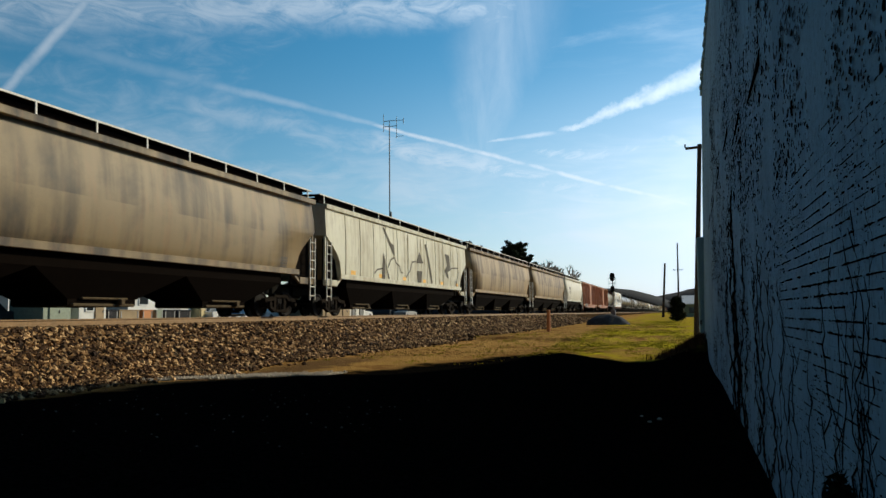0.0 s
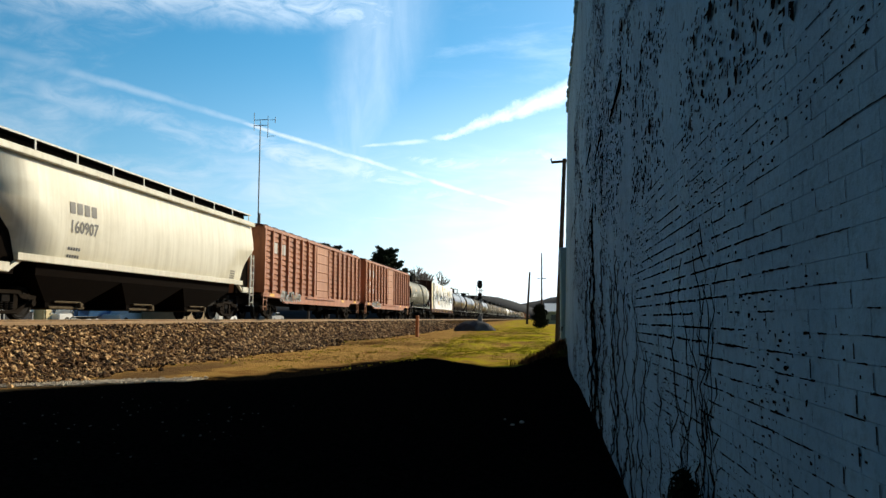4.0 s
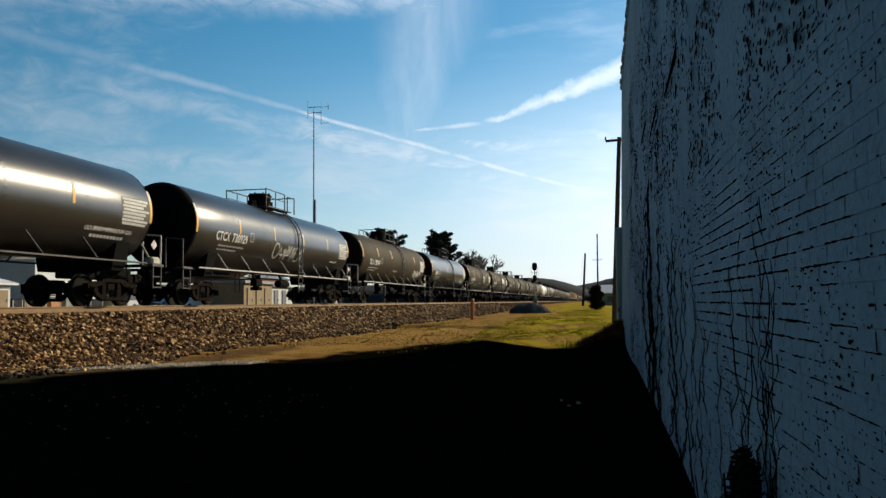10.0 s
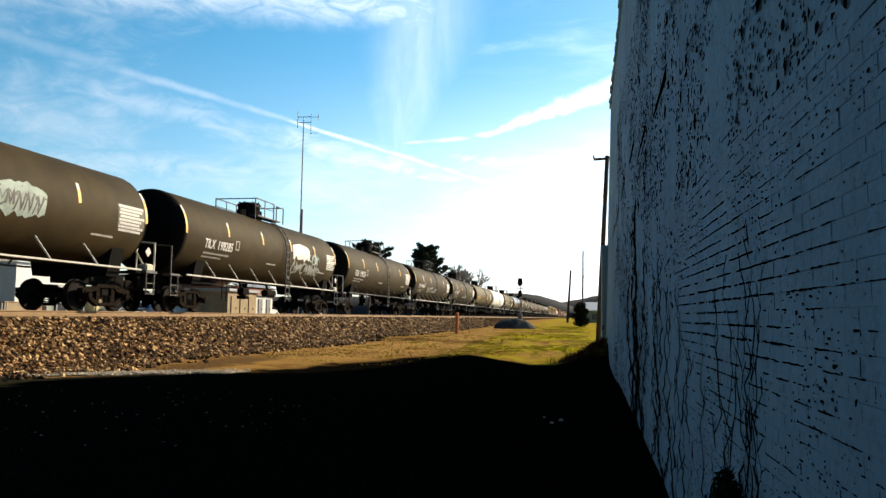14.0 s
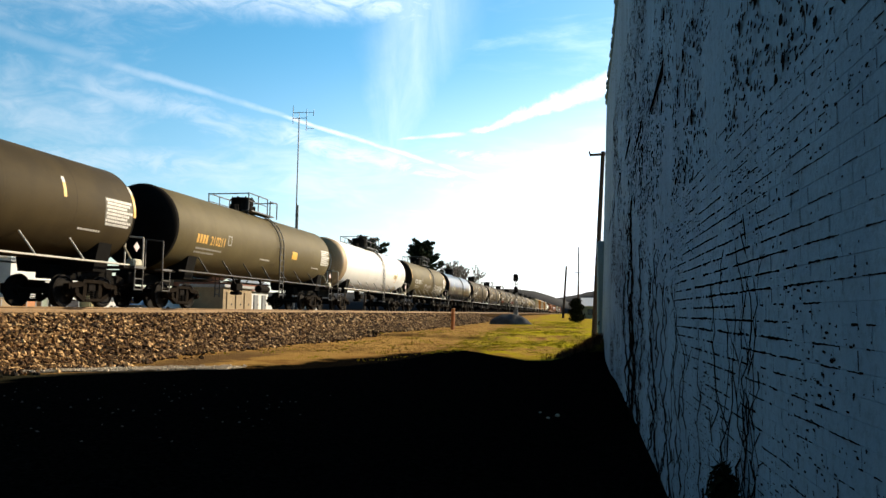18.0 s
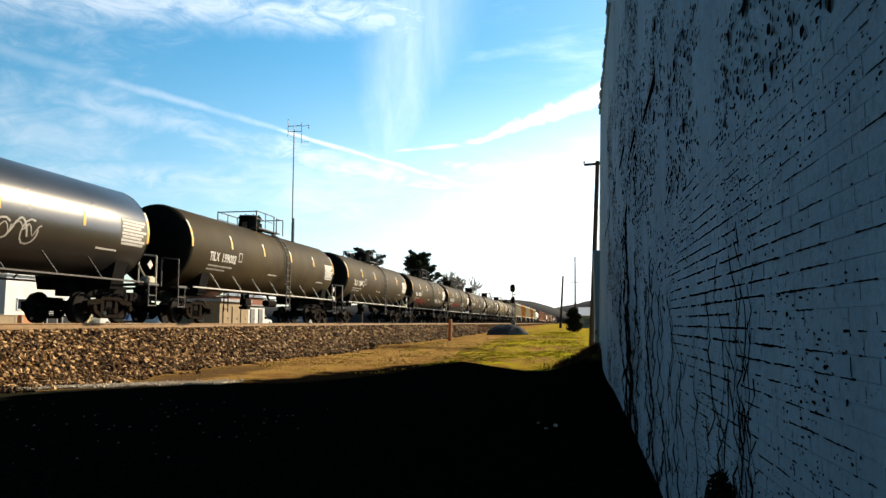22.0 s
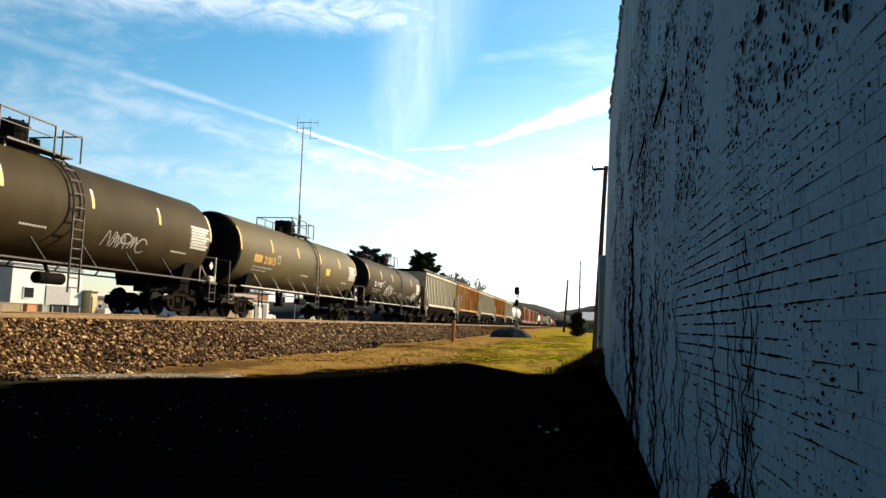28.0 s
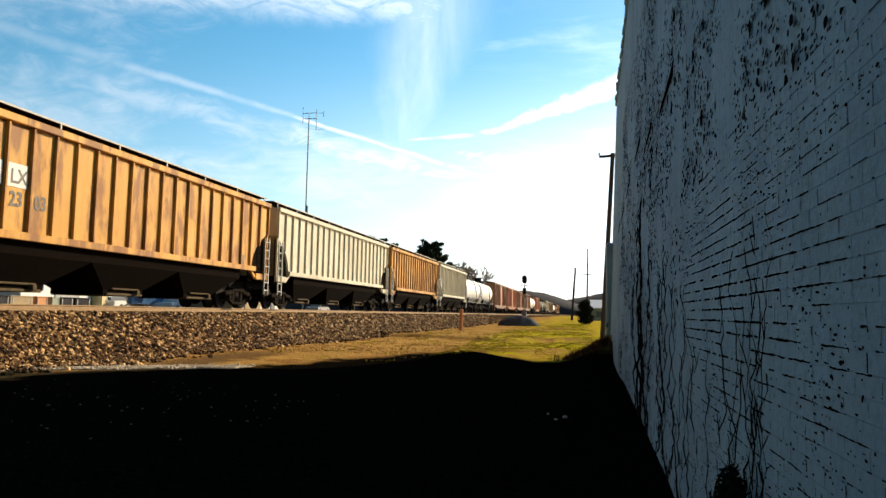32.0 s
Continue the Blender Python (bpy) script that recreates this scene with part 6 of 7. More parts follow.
conifer(-48.5, 150, 12.5, 4.0, 9)


def bare_tree(x, y, height, seed):
    r = random.Random(seed)
    z0 = ground_z(x, y)
    t = thing("bare_tree", "leafless grey-brown winter tree with fine twigs", "tree", "bare trees behind the railway")
    trunk, twigs = bmesh.new(), bmesh.new()

    def grow(p, d, l, rad, depth):
        q = p + d * l
        rod(trunk if depth < 2 else twigs, p, q, rad, rad * 0.7, 6 if depth < 2 else 3)
        if depth > 4:
            return
        for k in range(3 if depth < 4 else 2):
            e = (d + Vector((r.uniform(-0.8, 0.8), r.uniform(-0.8, 0.8), r.uniform(-0.1, 0.5)))).normalized()
            grow(q - d * l * r.uniform(0, 0.25), e, l * r.uniform(0.6, 0.8), rad * 0.74, depth + 1)
    grow(Vector((x, y, z0 - 0.2)), Vector((0, 0, 1)), height * 0.32, 0.38, 0)
    part("trunk", trunk, M["bark"], t)
    part("twig_crown", twigs, M["twig"], t)


bare_tree(-33.6, 178, 15.5, 2)
bare_tree(-29.6, 182, 16.5, 3)
bare_tree(-26.6, 180, 15.5, 5)


def ridge(name, dist, pts, label, seed):
    """A far wooded ridge: pts are degrees right of the track and degrees up."""
    az = [p[0] for p in pts]
    el = [p[1] for p in pts]
    bm = bmesh.new()
    rings = []
    for i in range(161):
        a = az[0] + (az[-1] - az[0]) * i / 160
        h = dist * math.tan(radians(lerp(a, az, el))) + 1.7
        h += dist * 0.0009 * noise.noise((a * 2.1, seed, 0)) + dist * 0.0006 * noise.noise((a * 9.0, seed, 2))
        sa, ca = math.sin(radians(a)), math.cos(radians(a))
        rings.append([(dist * sa, dist * ca, -5), (1.02 * dist * sa, 1.02 * dist * ca, h * 0.55), (1.06 * dist * sa, 1.06 * dist * ca, h), (1.4 * dist * sa, 1.4 * dist * ca, h * 0.8), (1.4 * dist * sa, 1.4 * dist * ca, -5)])
    loft(bm, rings, True, True)
    structure(name, bm, M["hill"], label, "hill", True)


ridge("backdrop_ridge", 1500, [(-40, 0.9), (-25, 1.3), (-12, 1.6), (-7, 1.95), (-4.6, 1.92), (-3.3, 1.78), (-2.0, 1.42), (-0.9, 1.0), (0.5, 0.6), (3, 0.4), (30, 0.8)], "dark wooded hills in the distance", 1)
ridge("backdrop_hill", 2300, [(-6, 0.4), (-2.5, 0.9), (-1.3, 1.28), (0.0, 1.52), (1.4, 1.88), (4, 2.3), (12, 1.5), (30, 1.0)], "blue-grey far hill", 2)


# ---- houses and yard beyond the track ----
def building(name, label, x0, x1, y0, y1, h, wall, roof, gable=0.0, windows=(), doors=(), z=None, flat=0.25):
    """A small house: hollow walls, a roof, windows and doors set in the side that faces the track."""
    z0 = ground_z((x0 + x1) / 2, (y0 + y1) / 2) - 0.1 if z is None else z
    t = thing(name, label, "building")
    bm = bmesh.new()
    box(bm, ((x0 + x1) / 2, (y0 + y1) / 2, z0 + h / 2), (x1 - x0, y1 - y0, h), 0.02)
    part("wall", bm, M[wall], t)
    bm = bmesh.new()
    if gable:
        xm = (x0 + x1) / 2
        prism(bm, [(x0 - 0.3, z0 + h), (xm, z0 + h + gable), (x1 + 0.3, z0 + h), (x1 + 0.3, z0 + h + 0.12), (xm, z0 + h + gable + 0.15), (x0 - 0.3, z0 + h + 0.12)], y0 - 0.3, y1 + 0.3, "y")
    else:
        box(bm, ((x0 + x1) / 2, (y0 + y1) / 2, z0 + h + flat / 2), (x1 - x0 + 0.5, y1 - y0 + 0.5, flat), 0.03)
    part("roof", bm, M[roof], t)
    for yc, zc, w, hh in windows:
        bm = bmesh.new()
        box(bm, (x1 + 0.03, yc, z0 + zc), (0.08, w + 0.16, hh + 0.16))
        f = part("window", bm, M["roof_white"], t)
        bm = bmesh.new()
        box(bm, (x1 + 0.06, yc, z0 + zc), (0.06, w, hh))
        part("pane", bm, M["glass_dark"], f)
    for yc, w, hh, col in doors:
        bm = bmesh.new()
        box(bm, (x1 + 0.04, yc, z0 + hh / 2), (0.08, w, hh), 0.01)
        d = part("door", bm, M[col], t)
        bm = bmesh.new()
        box(bm, (x1 + 0.10, yc + w * 0.35, z0 + 1.0), (0.06, 0.05, 0.16))
        part("handle", bm, M["mast"], d)
    return t


building("metal_shed", "plain white metal shed beyond the track", -48, -38, 43.9, 51.2, 3.9, "shed_white", "roof_white", 0.9, doors=[(48.5, 2.6, 2.5, "roof_grey")], windows=[(45.5, 1.9, 0.9, 0.7)])
building("signal_bungalow", "tan block equipment hut with double doors", -31.5, -28, 55.0, 60.3, 2.35, "shed_tan", "roof_grey", 0, doors=[(56.0, 0.9, 2.0, "shed_tan"), (57.6, 0.9, 2.0, "shed_tan"), (59.2, 0.9, 2.0, "shed_tan")])
building("steel_cabinet", "silver-grey steel equipment cabinet", -30.6, -28.2, 60.7, 64.2, 2.15, "shed_white", "roof_grey", 0, doors=[(61.5, 0.8, 1.9, "mast"), (63.2, 0.8, 1.9, "mast")], flat=0.1)
building("long_store", "long low tan store with a dark flat roof", -105, -92, 60, 205, 3.2, "shed_tan", "car_dark", 0, windows=[(70 + 12 * i, 1.7, 2.2, 1.2) for i in range(11)], flat=0.7)
building("brick_house", "red-brick house beyond the yard", -62, -52, 105, 118, 4.6, "brick_red", "roof_grey", 2.2, windows=[(108, 1.8, 1.2, 1.4), (112, 1.8, 1.2, 1.4), (115.5, 1.8, 1.2, 1.4)])
building("green_shed", "pale green yard shed with a white roof", -36.5, -34, 32.6, 34.6, 1.9, "shed_green", "roof_white", 0.35, doors=[(33.4, 0.8, 1.6, "shed_green")])
building("grey_shed", "grey yard shed with a white roof", -36.5, -34, 35.2, 37.4, 1.9, "shed_white", "roof_white", 0.35, windows=[(36.0, 1.3, 0.5, 0.45)], doors=[(36.8, 0.7, 1.6, "shed_tan")])
cottage = thing("cottage", "small house with a shallow white roof past the verge", "building")
bm = bmesh.new()
box(bm, (4.6, 112, 1.75), (7.6, 8, 1.9), 0.02)
part("wall", bm, M["shed_green"], cottage)
bm = bmesh.new()
prism(bm, [(107.6, 2.68), (112, 3.92), (116.4, 2.68), (116.4, 2.80), (112, 4.04), (107.6, 2.80)], 0.55, 8.8)
part("roof", bm, M["roof_white"], cottage)
bm = bmesh.new()
box(bm, (1.9, 107.97, 1.9), (0.9, 0.1, 0.8))
part("window", bm, M["glass_dark"], cottage)
building("far_house", "white house with a grey roof behind the yard", -85, -74, 66, 80, 4.2, "shed_white", "roof_grey", 2.4, windows=[(69, 1.8, 1.0, 1.3), (73, 1.8, 1.0, 1.3), (77, 1.8, 1.0, 1.3)])

CRATES = [(37.9, 0.9, "car_dark"), (39.4, 1.9, "shed_tan"), (41.1, 1.0, "crate_orange"), (42.3, 0.7, "shed_green"), (43.4, 1.2, "car_dark"), (45.0, 1.5, "car_dark")]
for y, w, col in CRATES:
    c = thing("storage_crate", "low storage crate standing in the yard", "crate", "crates in the yard")
    z0 = ground_z(-34.5, y)
    bm = bmesh.new()
    box(bm, (-34.5, y, z0 + 0.48), (1.1, w, 0.95), 0.03)
    part("body", bm, M[col], c)
    bm = bmesh.new()
    box(bm, (-34.5, y, z0 + 0.99), (1.16, w + 0.05, 0.07), 0.02)
    part("lid", bm, M[col], c)
    for s in (-0.4, 0.4):
        bm = bmesh.new()
        box(bm, (-33.94, y + s * w, z0 + 0.48), (0.04, 0.07, 0.9))
        part("batten", bm, M["roof_grey"], c)


def vehicle(name, label, x, y, paint, length=4.7, cab=(0.35, 0.78), bed=False, tall=1.5, turn=0.0):
    """A parked car or pickup: body, glass, four wheels, lights."""
    z0 = ground_z(x, y)
    t = thing(name, label, "vehicle", "parked vehicles in the yard", pose(x, y, z0, 0, 0, turn))
    l = length
    a, b = cab[0] * l - l / 2, cab[1] * l - l / 2
    bm = bmesh.new()
    low = [(-l / 2, 0.35), (l / 2, 0.35), (l / 2, 0.72), (l / 2 - 0.15, 0.88), (b + 0.3, 0.95), (a - 0.2, 0.95), (-l / 2 + 0.05, 0.92 if bed else 0.86), (-l / 2, 0.7)]
    prism(bm, low, -0.9, 0.9)
    bmesh.ops.bevel(bm, geom=list(bm.edges), offset=0.05, segments=2, affect="EDGES")
    part("body", bm, M[paint], t, smooth=False)
    bm = bmesh.new()
    prism(bm, [(a - 0.15, 0.93), (b + 0.25, 0.93), (b - 0.35, tall), (a + 0.25, tall)], -0.78, 0.78)
    bmesh.ops.bevel(bm, geom=list(bm.edges), offset=0.06, segments=2, affect="EDGES")
    part("cab", bm, M[paint], t)
    for s in (-1, 1):
        bm = bmesh.new()
        prism(bm, [(a + 0.02, 1.0), (b + 0.02, 1.0), (b - 0.35, tall - 0.10), (a + 0.28, tall - 0.10)], 0.775 * s, 0.795 * s)
        part("side_glass", bm, M["glass_dark"], t)
    for s in (-1, 1):
        for e in (-0.32, 0.32):
            bm = bmesh.new()
            rod(bm, (0.70 * s, e * l, 0.33), (0.92 * s, e * l, 0.33), 0.33, 0.33, 18)
            w = part("wheel", bm, M["tyre"], t)
            bm = bmesh.new()
            rod(bm, (0.915 * s, e * l, 0.33), (0.935 * s, e * l, 0.33), 0.2, 0.17, 12)
            part("rim", bm, M["mast"], w)
    for s in (-0.65, 0.65):
        bm = bmesh.new()
        box(bm, (s, l / 2 - 0.02, 0.68), (0.34, 0.08, 0.14), 0.02)
        part("headlight", bm, M["roof_white"], t)


vehicle("pickup_truck", "white pickup truck parked in the yard", -37.6, 55.0, "car_white", 5.4, (0.36, 0.66), True, 1.75)
vehicle("parked_car", "white saloon car parked in the yard", -32.6, 54.6, "car_white", 4.6, (0.28, 0.75), False, 1.42)
vehicle("pickup_truck", "dark pickup truck with a pale cab", -31.6, 58.6, "car_dark", 5.2, (0.4, 0.7), True, 1.75)
boat = thing("covered_boat", "small boat on a trailer under a white cover, blue bow", "boat")
bw = ground_z(-34.0, 52.3)
boat.matrix_basis = pose(-34.0, 52.3, bw, 0, 0, 6)
bm = bmesh.new()
loft(bm, [[(x * w, yy, z) for x, z in ((-1, 1.22), (1, 1.22), (0.75, 0.72), (-0.75, 0.72))] for yy, w in ((-2.35, 0.20), (-1.7, 0.78), (0, 1.0), (1.9, 0.95))])
part("hull", bm, M["car_blue"], boat, "blue painted hull")
bm = bmesh.new()
loft(bm, [[(w, yy, 1.23), (0.55 * w, yy, 1.23 + h), (-0.55 * w, yy, 1.23 + h), (-w, yy, 1.23)] for yy, w, h in ((-1.75, 0.8, 0.16), (-1.1, 0.98, 0.46), (1.6, 1.0, 0.50), (1.95, 0.97, 0.2))])
part("cover", bm, M["roof_white"], boat, "taut white cover")
bm = bmesh.new()
beam(bm, (0, -3.0, 0.55), (0, 1.9, 0.62), 0.12)
for yy in (-1.2, 0.6):
    beam(bm, (-0.9, yy, 0.66), (0.9, yy, 0.66), 0.10)
part("trailer", bm, M["mast"], boat)
for sx2 in (-1, 1):
    bm = bmesh.new()
    rod(bm, (0.86 * sx2, 0.6, 0.32), (1.04 * sx2, 0.6, 0.32), 0.32, 0.32, 16)
    part("wheel", bm, M["tyre"], boat)
building("cream_cabinet", "small cream-painted steel cabinet beside the shed", -38.6, -37.4, 51.5, 52.3, 2.3, "cream", "roof_white", 0, doors=[(51.9, 0.55, 1.9, "cream")], flat=0.08)
building("louvred_unit", "pale louvred steel unit behind the cars", -42.5, -40.8, 61.5, 64.2, 2.5, "shed_white", "roof_grey", 0, windows=[(62.3, 1.4, 0.7, 1.2), (63.4, 1.4, 0.7, 1.2)], flat=0.1)
vehicle("parked_car", "dark car parked by the crates", -37.0, 31.0, "car_dark", 4.5, (0.28, 0.75), False, 1.42)
vehicle("pickup_truck", "dark pickup truck with a white cab", -36.0, 66.5, "car_dark", 5.4, (0.4, 0.7), True, 1.75)
vehicle("parked_car", "white car parked near the hut", -38.0, 84.5, "car_white", 4.6, (0.28, 0.75), False, 1.42)
vehicle("delivery_van", "white delivery van parked at the kerb", -40.0, 76.0, "car_white", 5.6, (0.08, 0.8), False, 2.3)
vehicle("parked_car", "silver car parked far down the yard", -36.5, 97.0, "roof_grey", 4.6, (0.28, 0.75), False, 1.42)

# ---- the train: where each car's couplers meet, metres up the line at the start ----
GAPS = [26.5, 48.3, 70.9, 93.6, 111.9, 133.3, 154.5, 169.7, 194.0, 214.1, 232.9, 251.6, 270.8, 289.1, 307.6, 326.0, 344.0, 362.6, 381.1, 399.7, 418.1, 436.9, 455.7, 474.5, 492.8, 511.0, 529.6, 549.4, 567.9, 587.3, 605.2, 624.4, 644.1, 661.8, 678.6, 691.6, 704.6]
TRAIN = []


def gap(i):
    return 4.7 if i < 0 else GAPS[i]


def put(i, builder, *args, **kw):
    """Car i, between the couplers i - 1 and i."""
    a, b = gap(i - 1), gap(i)
    car = builder(0, b - a, *args, **kw)
    TRAIN.append((car, (a + b) / 2))
    return car


def tank(i, paint, label, **kw):
    a, b = gap(i - 1), gap(i)
    L = round((b - a) / 0.6) * 0.6 if 17.5 < b - a < 19.7 else round(b - a, 1)
    L = 18.6 if 17.5 < b - a < 19.7 else L
    car = tank_car("tank_car", 0, L, paint, label, seed=i, **kw)
    TRAIN.append((car, (a + b) / 2))
    return car


put(0, hopper_car, "hop_sooty", "tan covered hopper car with dark grime streaks", bays=3, scrawl=[(-6.8, 1.9, 0.5, 0.7, 2, 0.03, "red_spray")], seed=3, bulge=True)
H2 = put(1, hopper_car, "hop_white", "off-white covered hopper car with faded grey graffiti letters", bays=3, number="", seed=4, spots=True, smears=[(-1.25, 0.06, 1.75, 4.3), (-2.85, 0.05, 2.9, 4.3), (-0.9, 0.07, 2.4, 4.1), (1.3, 0.20, 2.5, 4.25), (1.85, 0.07, 2.2, 4.3), (4.6, 0.14, 1.8, 4.2), (5.2, 0.08, 2.0, 4.0), (7.4, 0.10, 2.4, 4.0)])
block_letters(H2)
put(2, hopper_car, "hop_tan", "tan covered hopper car, rain-streaked", bays=3, seed=5, bulge=True)
put(3, hopper_car, "hop_tan", "tan covered hopper car with brown stains", bays=3, seed=6, bulge=True)
put(4, hopper_car, "hop_cream", "clean cream covered hopper car with white roof railing", bays=3, number="160907", bulge=True, seed=7, white_rail=True)
put(5, box_car, "box_red", "oxide-red ribbed boxcar with a sliding door", seed=2)
put(6, box_car, "box_red", "oxide-red ribbed boxcar with white stencils", number="463115", seed=3)
tank(7, "tank_grey", "short grey-black tank car with yellow stripes", number="220033", R=1.45, stripes=4)
put(8, lumber_car, "bulkhead flatcar loaded with white wrapped lumber")
tank(9, "tank_black", "glossy black tank car with yellow stripes", number="784644", plaque=True, dome=-0.6, notice=("LIQUEFIED PETROLEUM GAS", 5.86, 2.12))
tank(10, "tank_black", "glossy black tank car with white scrawls", number="730929", owner="CTCX", scrawl=[(-1.5, 1.9, 3.2, 0.9, 4, 0.035, "grey_mark")], stripes=5)
tank(11, "tank_brown", "dusty brown tank car with a white tag", number="190940", owner="TILX", scrawl=[(4.6, 1.8, 2.2, 0.75, 4, 0.032, "white_mark")])
tank(12, "tank_black", "glossy black tank car with white sprayed scrawls", tag=[("A4.", 2.75, 1.92, 0.66), ("DEATH", 4.6, 1.98, 0.36), ("ATB", 6.1, 1.95, 0.36)], number="7130", scrawl=[(6.4, 1.65, 1.0, 0.4, 2, 0.025, "grey_mark")])
tank(13, "tank_brown", "dusty brown tank car with a white sprayed block", number="195209", owner="TILX", blotch=[(1.7, 2.2, 1.8, 1.05, "pale_teal")], scrawl=[(1.8, 2.35, 1.6, 0.75, 3, 0.03, "dark_mark"), (-3.9, 1.72, 3.6, 0.38, 6, 0.025, "teal_spray")])
tank(14, "tank_brown", "dusty brown tank car with white sprayed block letters", number="198285", owner="TILX", blotch=[(1.8, 2.55, 2.2, 0.95, "white_mark")], scrawl=[(4.0, 2.5, 1.2, 0.6, 2, 0.04, "pale_teal"), (2.0, 1.9, 3.6, 0.7, 5, 0.05, "grey_spray")])
tank(15, "tank_brown", "dusty brown tank car with yellow stripes", number="199213", owner="TILX")
tank(16, "tank_brown", "dusty brown tank car with a faint white tag", number="199035", owner="TILX", scrawl=[(-3.0, 2.0, 4.2, 0.7, 6, 0.022, "grey_mark")])
tank(17, "tank_brown", "dusty brown tank car with small white tags", number="199337", owner="TILX", scrawl=[(0.4, 1.9, 1.6, 0.8, 2, 0.03, "grey_mark")])
tank(18, "tank_olive", "olive dust-coloured tank car with gold lettering", number="210211", marks="gold_mark", stripes=0, plaque=True)
W19 = tank(19, "tank_white", "white tank car with a rust-stained end", stripes=0, rings=[(-1, "tank_rust")], scrawl=[])
bm = bmesh.new()
patch(bm, on_tank(TANK_R, 0.005), 4.3, 5.2, 2.40, 2.72, 2, 3)
part("notice_panel", bm, M["kraft_pale"], W19, "yellowed notice panel")
bm = bmesh.new()
for r in range(3):
    bars(bm, on_tank(TANK_R, 0.009), 4.36, 2.44 + 0.09 * r, 0.78, 0.05, 7)
part("notice_stencil", bm, M["dark_mark"], W19)
bm = bmesh.new()
ribbon(bm, on_tank(TANK_R, 0.011), [(5.22, 2.92), (5.24, 2.70), (5.12, 2.45), (4.92, 2.06)], 0.035)
part("paint_stroke", bm, M["gold_mark"], W19, "orange brushed stroke")
tank(20, "tank_olive", "olive-brown dusty tank car with white scrawls", number="780710", owner="CTCX", stripes=2, scrawl=[(-2.6, 1.9, 3.0, 0.6, 5, 0.025, "grey_mark"), (2.0, 1.65, 4.4, 0.95, 6, 0.032, "white_mark")])
tank(21, "tank_black", "glossy black tank car with white tags", number="730914", owner="CTCX", scrawl=[(-1.2, 1.95, 4.2, 0.8, 5, 0.03, "grey_mark")])
tank(22, "tank_brown", "dusty brown tank car with yellow stripes", number="199002", owner="TILX")
tank(23, "tank_brown", "dusty brown tank car with yellow stripes", number="190012", owner="TILX")
tank(24, "tank_brown", "dusty brown tank car with a red sprayed band", number="199840", owner="TILX", blotch=[(-6.2, 1.55, 4.6, 0.7, "red_spray")], scrawl=[(2.7, 1.9, 3.2, 0.62, 6, 0.024, "white_mark")])
tank(25, "tank_brown", "dusty brown tank car with a red sprayed band and white tag", number="198305", owner="TILX", blotch=[(-4.4, 1.75, 5.6, 0.6, "red_spray")], scrawl=[(1.6, 1.9, 2.4, 0.7, 4, 0.03, "grey_mark")])
tank(26, "tank_brown", "dusty brown tank car with white tags", number="199026", owner="TILX", scrawl=[(0.6, 2.2, 1.6, 0.8, 2, 0.03, "white_mark")])
tank(27, "tank_brown", "dusty brown tank car with a small tag", number="199517", owner="TILX", scrawl=[(2.4, 1.9, 2.2, 0.6, 3, 0.025, "grey_mark")])
tank(28, "tank_olive", "olive dust-coloured tank car with gold lettering", number="210615", marks="gold_mark", plaque=True)
tank(29, "tank_brown", "dusty brown tank car with pale scrawls", number="199827", owner="TILX", scrawl=[(-3.4, 1.75, 2.2, 0.95, 4, 0.022, "white_mark"), (0.8, 1.8, 1.6, 0.5, 4, 0.025, "grey_mark"), (3.4, 1.75, 1.4, 0.4, 3, 0.025, "grey_mark"), (5.4, 1.75, 1.7, 0.75, 4, 0.04, "white_mark")])
put(30, hopper_car, "hop_grey", "pale grey hopper car with ribbed sides", ribbed=True, bays=3, seed=11, number="")
put(31, hopper_car, "hop_orange", "rusty orange ribbed hopper car with a white panel", ribbed=True, bays=3, seed=12, number="512303", owner="TILX", patches=[(0, "white_mark"), (1, "white_mark")])
put(32, hopper_car, "hop_grey", "pale grey hopper car with ribbed sides", ribbed=True, bays=3, seed=13)
put(33, hopper_car, "hop_orange", "rusty orange hopper car with ribbed sides", ribbed=True, bays=3, seed=14)
put(34, hopper_car, "hop_grey", "pale grey hopper car with ribbed sides", ribbed=True, bays=3, seed=15)
tank(35, "tank_white", "short white tank car with clean shell", stripes=0, R=1.45)
tank(36, "tank_white", "short white tank car with clean shell", stripes=0, R=1.45)
pos = GAPS[-1]
REST = [("box_car", 18.5, "box_brown"), ("box_car", 18.5, "box_red"), ("box_car", 18.5, "box_brown"), ("box_car", 18.5, "box_brown"), ("tank", 18.6, "tank_white"), ("box_car", 18.5, "box_red"), ("tank", 18.6, "tank_brown"), ("tank", 18.6, "tank_brown"), ("hop", 18.4, "hop_grey"), ("box_car", 18.5, "box_brown"), ("hop", 18.4, "hop_tan"), ("tank", 18.6, "tank_white"), ("tank", 18.6, "tank_brown"), ("box_car", 18.5, "box_red"), ("box_car", 18.5, "box_brown")]
for kind, L, paint in REST:
    if kind == "box_car":
        car = box_car(0, L, paint, "weathered brown ribbed boxcar", lettered=False, ribs=False, seed=9)
    elif kind == "tank":
        car = tank_car("tank_car", 0, L, paint, "tank car far back in the train", stripes=0, seed=9)
    else:
        car = hopper_car(0, L, paint, "pale hopper car with ribbed sides", ribbed=True, bays=3, seed=9)
    TRAIN.append((car, pos + L / 2))
    pos += L

# ---- the near wall: bricks under the whitewash, open joints, vines, coping ----
rng = random.Random(33)
COURSE, BRICK = 0.0675, 0.205
brick_bm = bmesh.new()
box(brick_bm, (0, 0, 0), (0.012, BRICK - 0.0015, COURSE - 0.0015), 0.0)
brick_mesh = mesh_of(brick_bm, "brick")
made, rest, open_v, open_f = 0, [], [], []


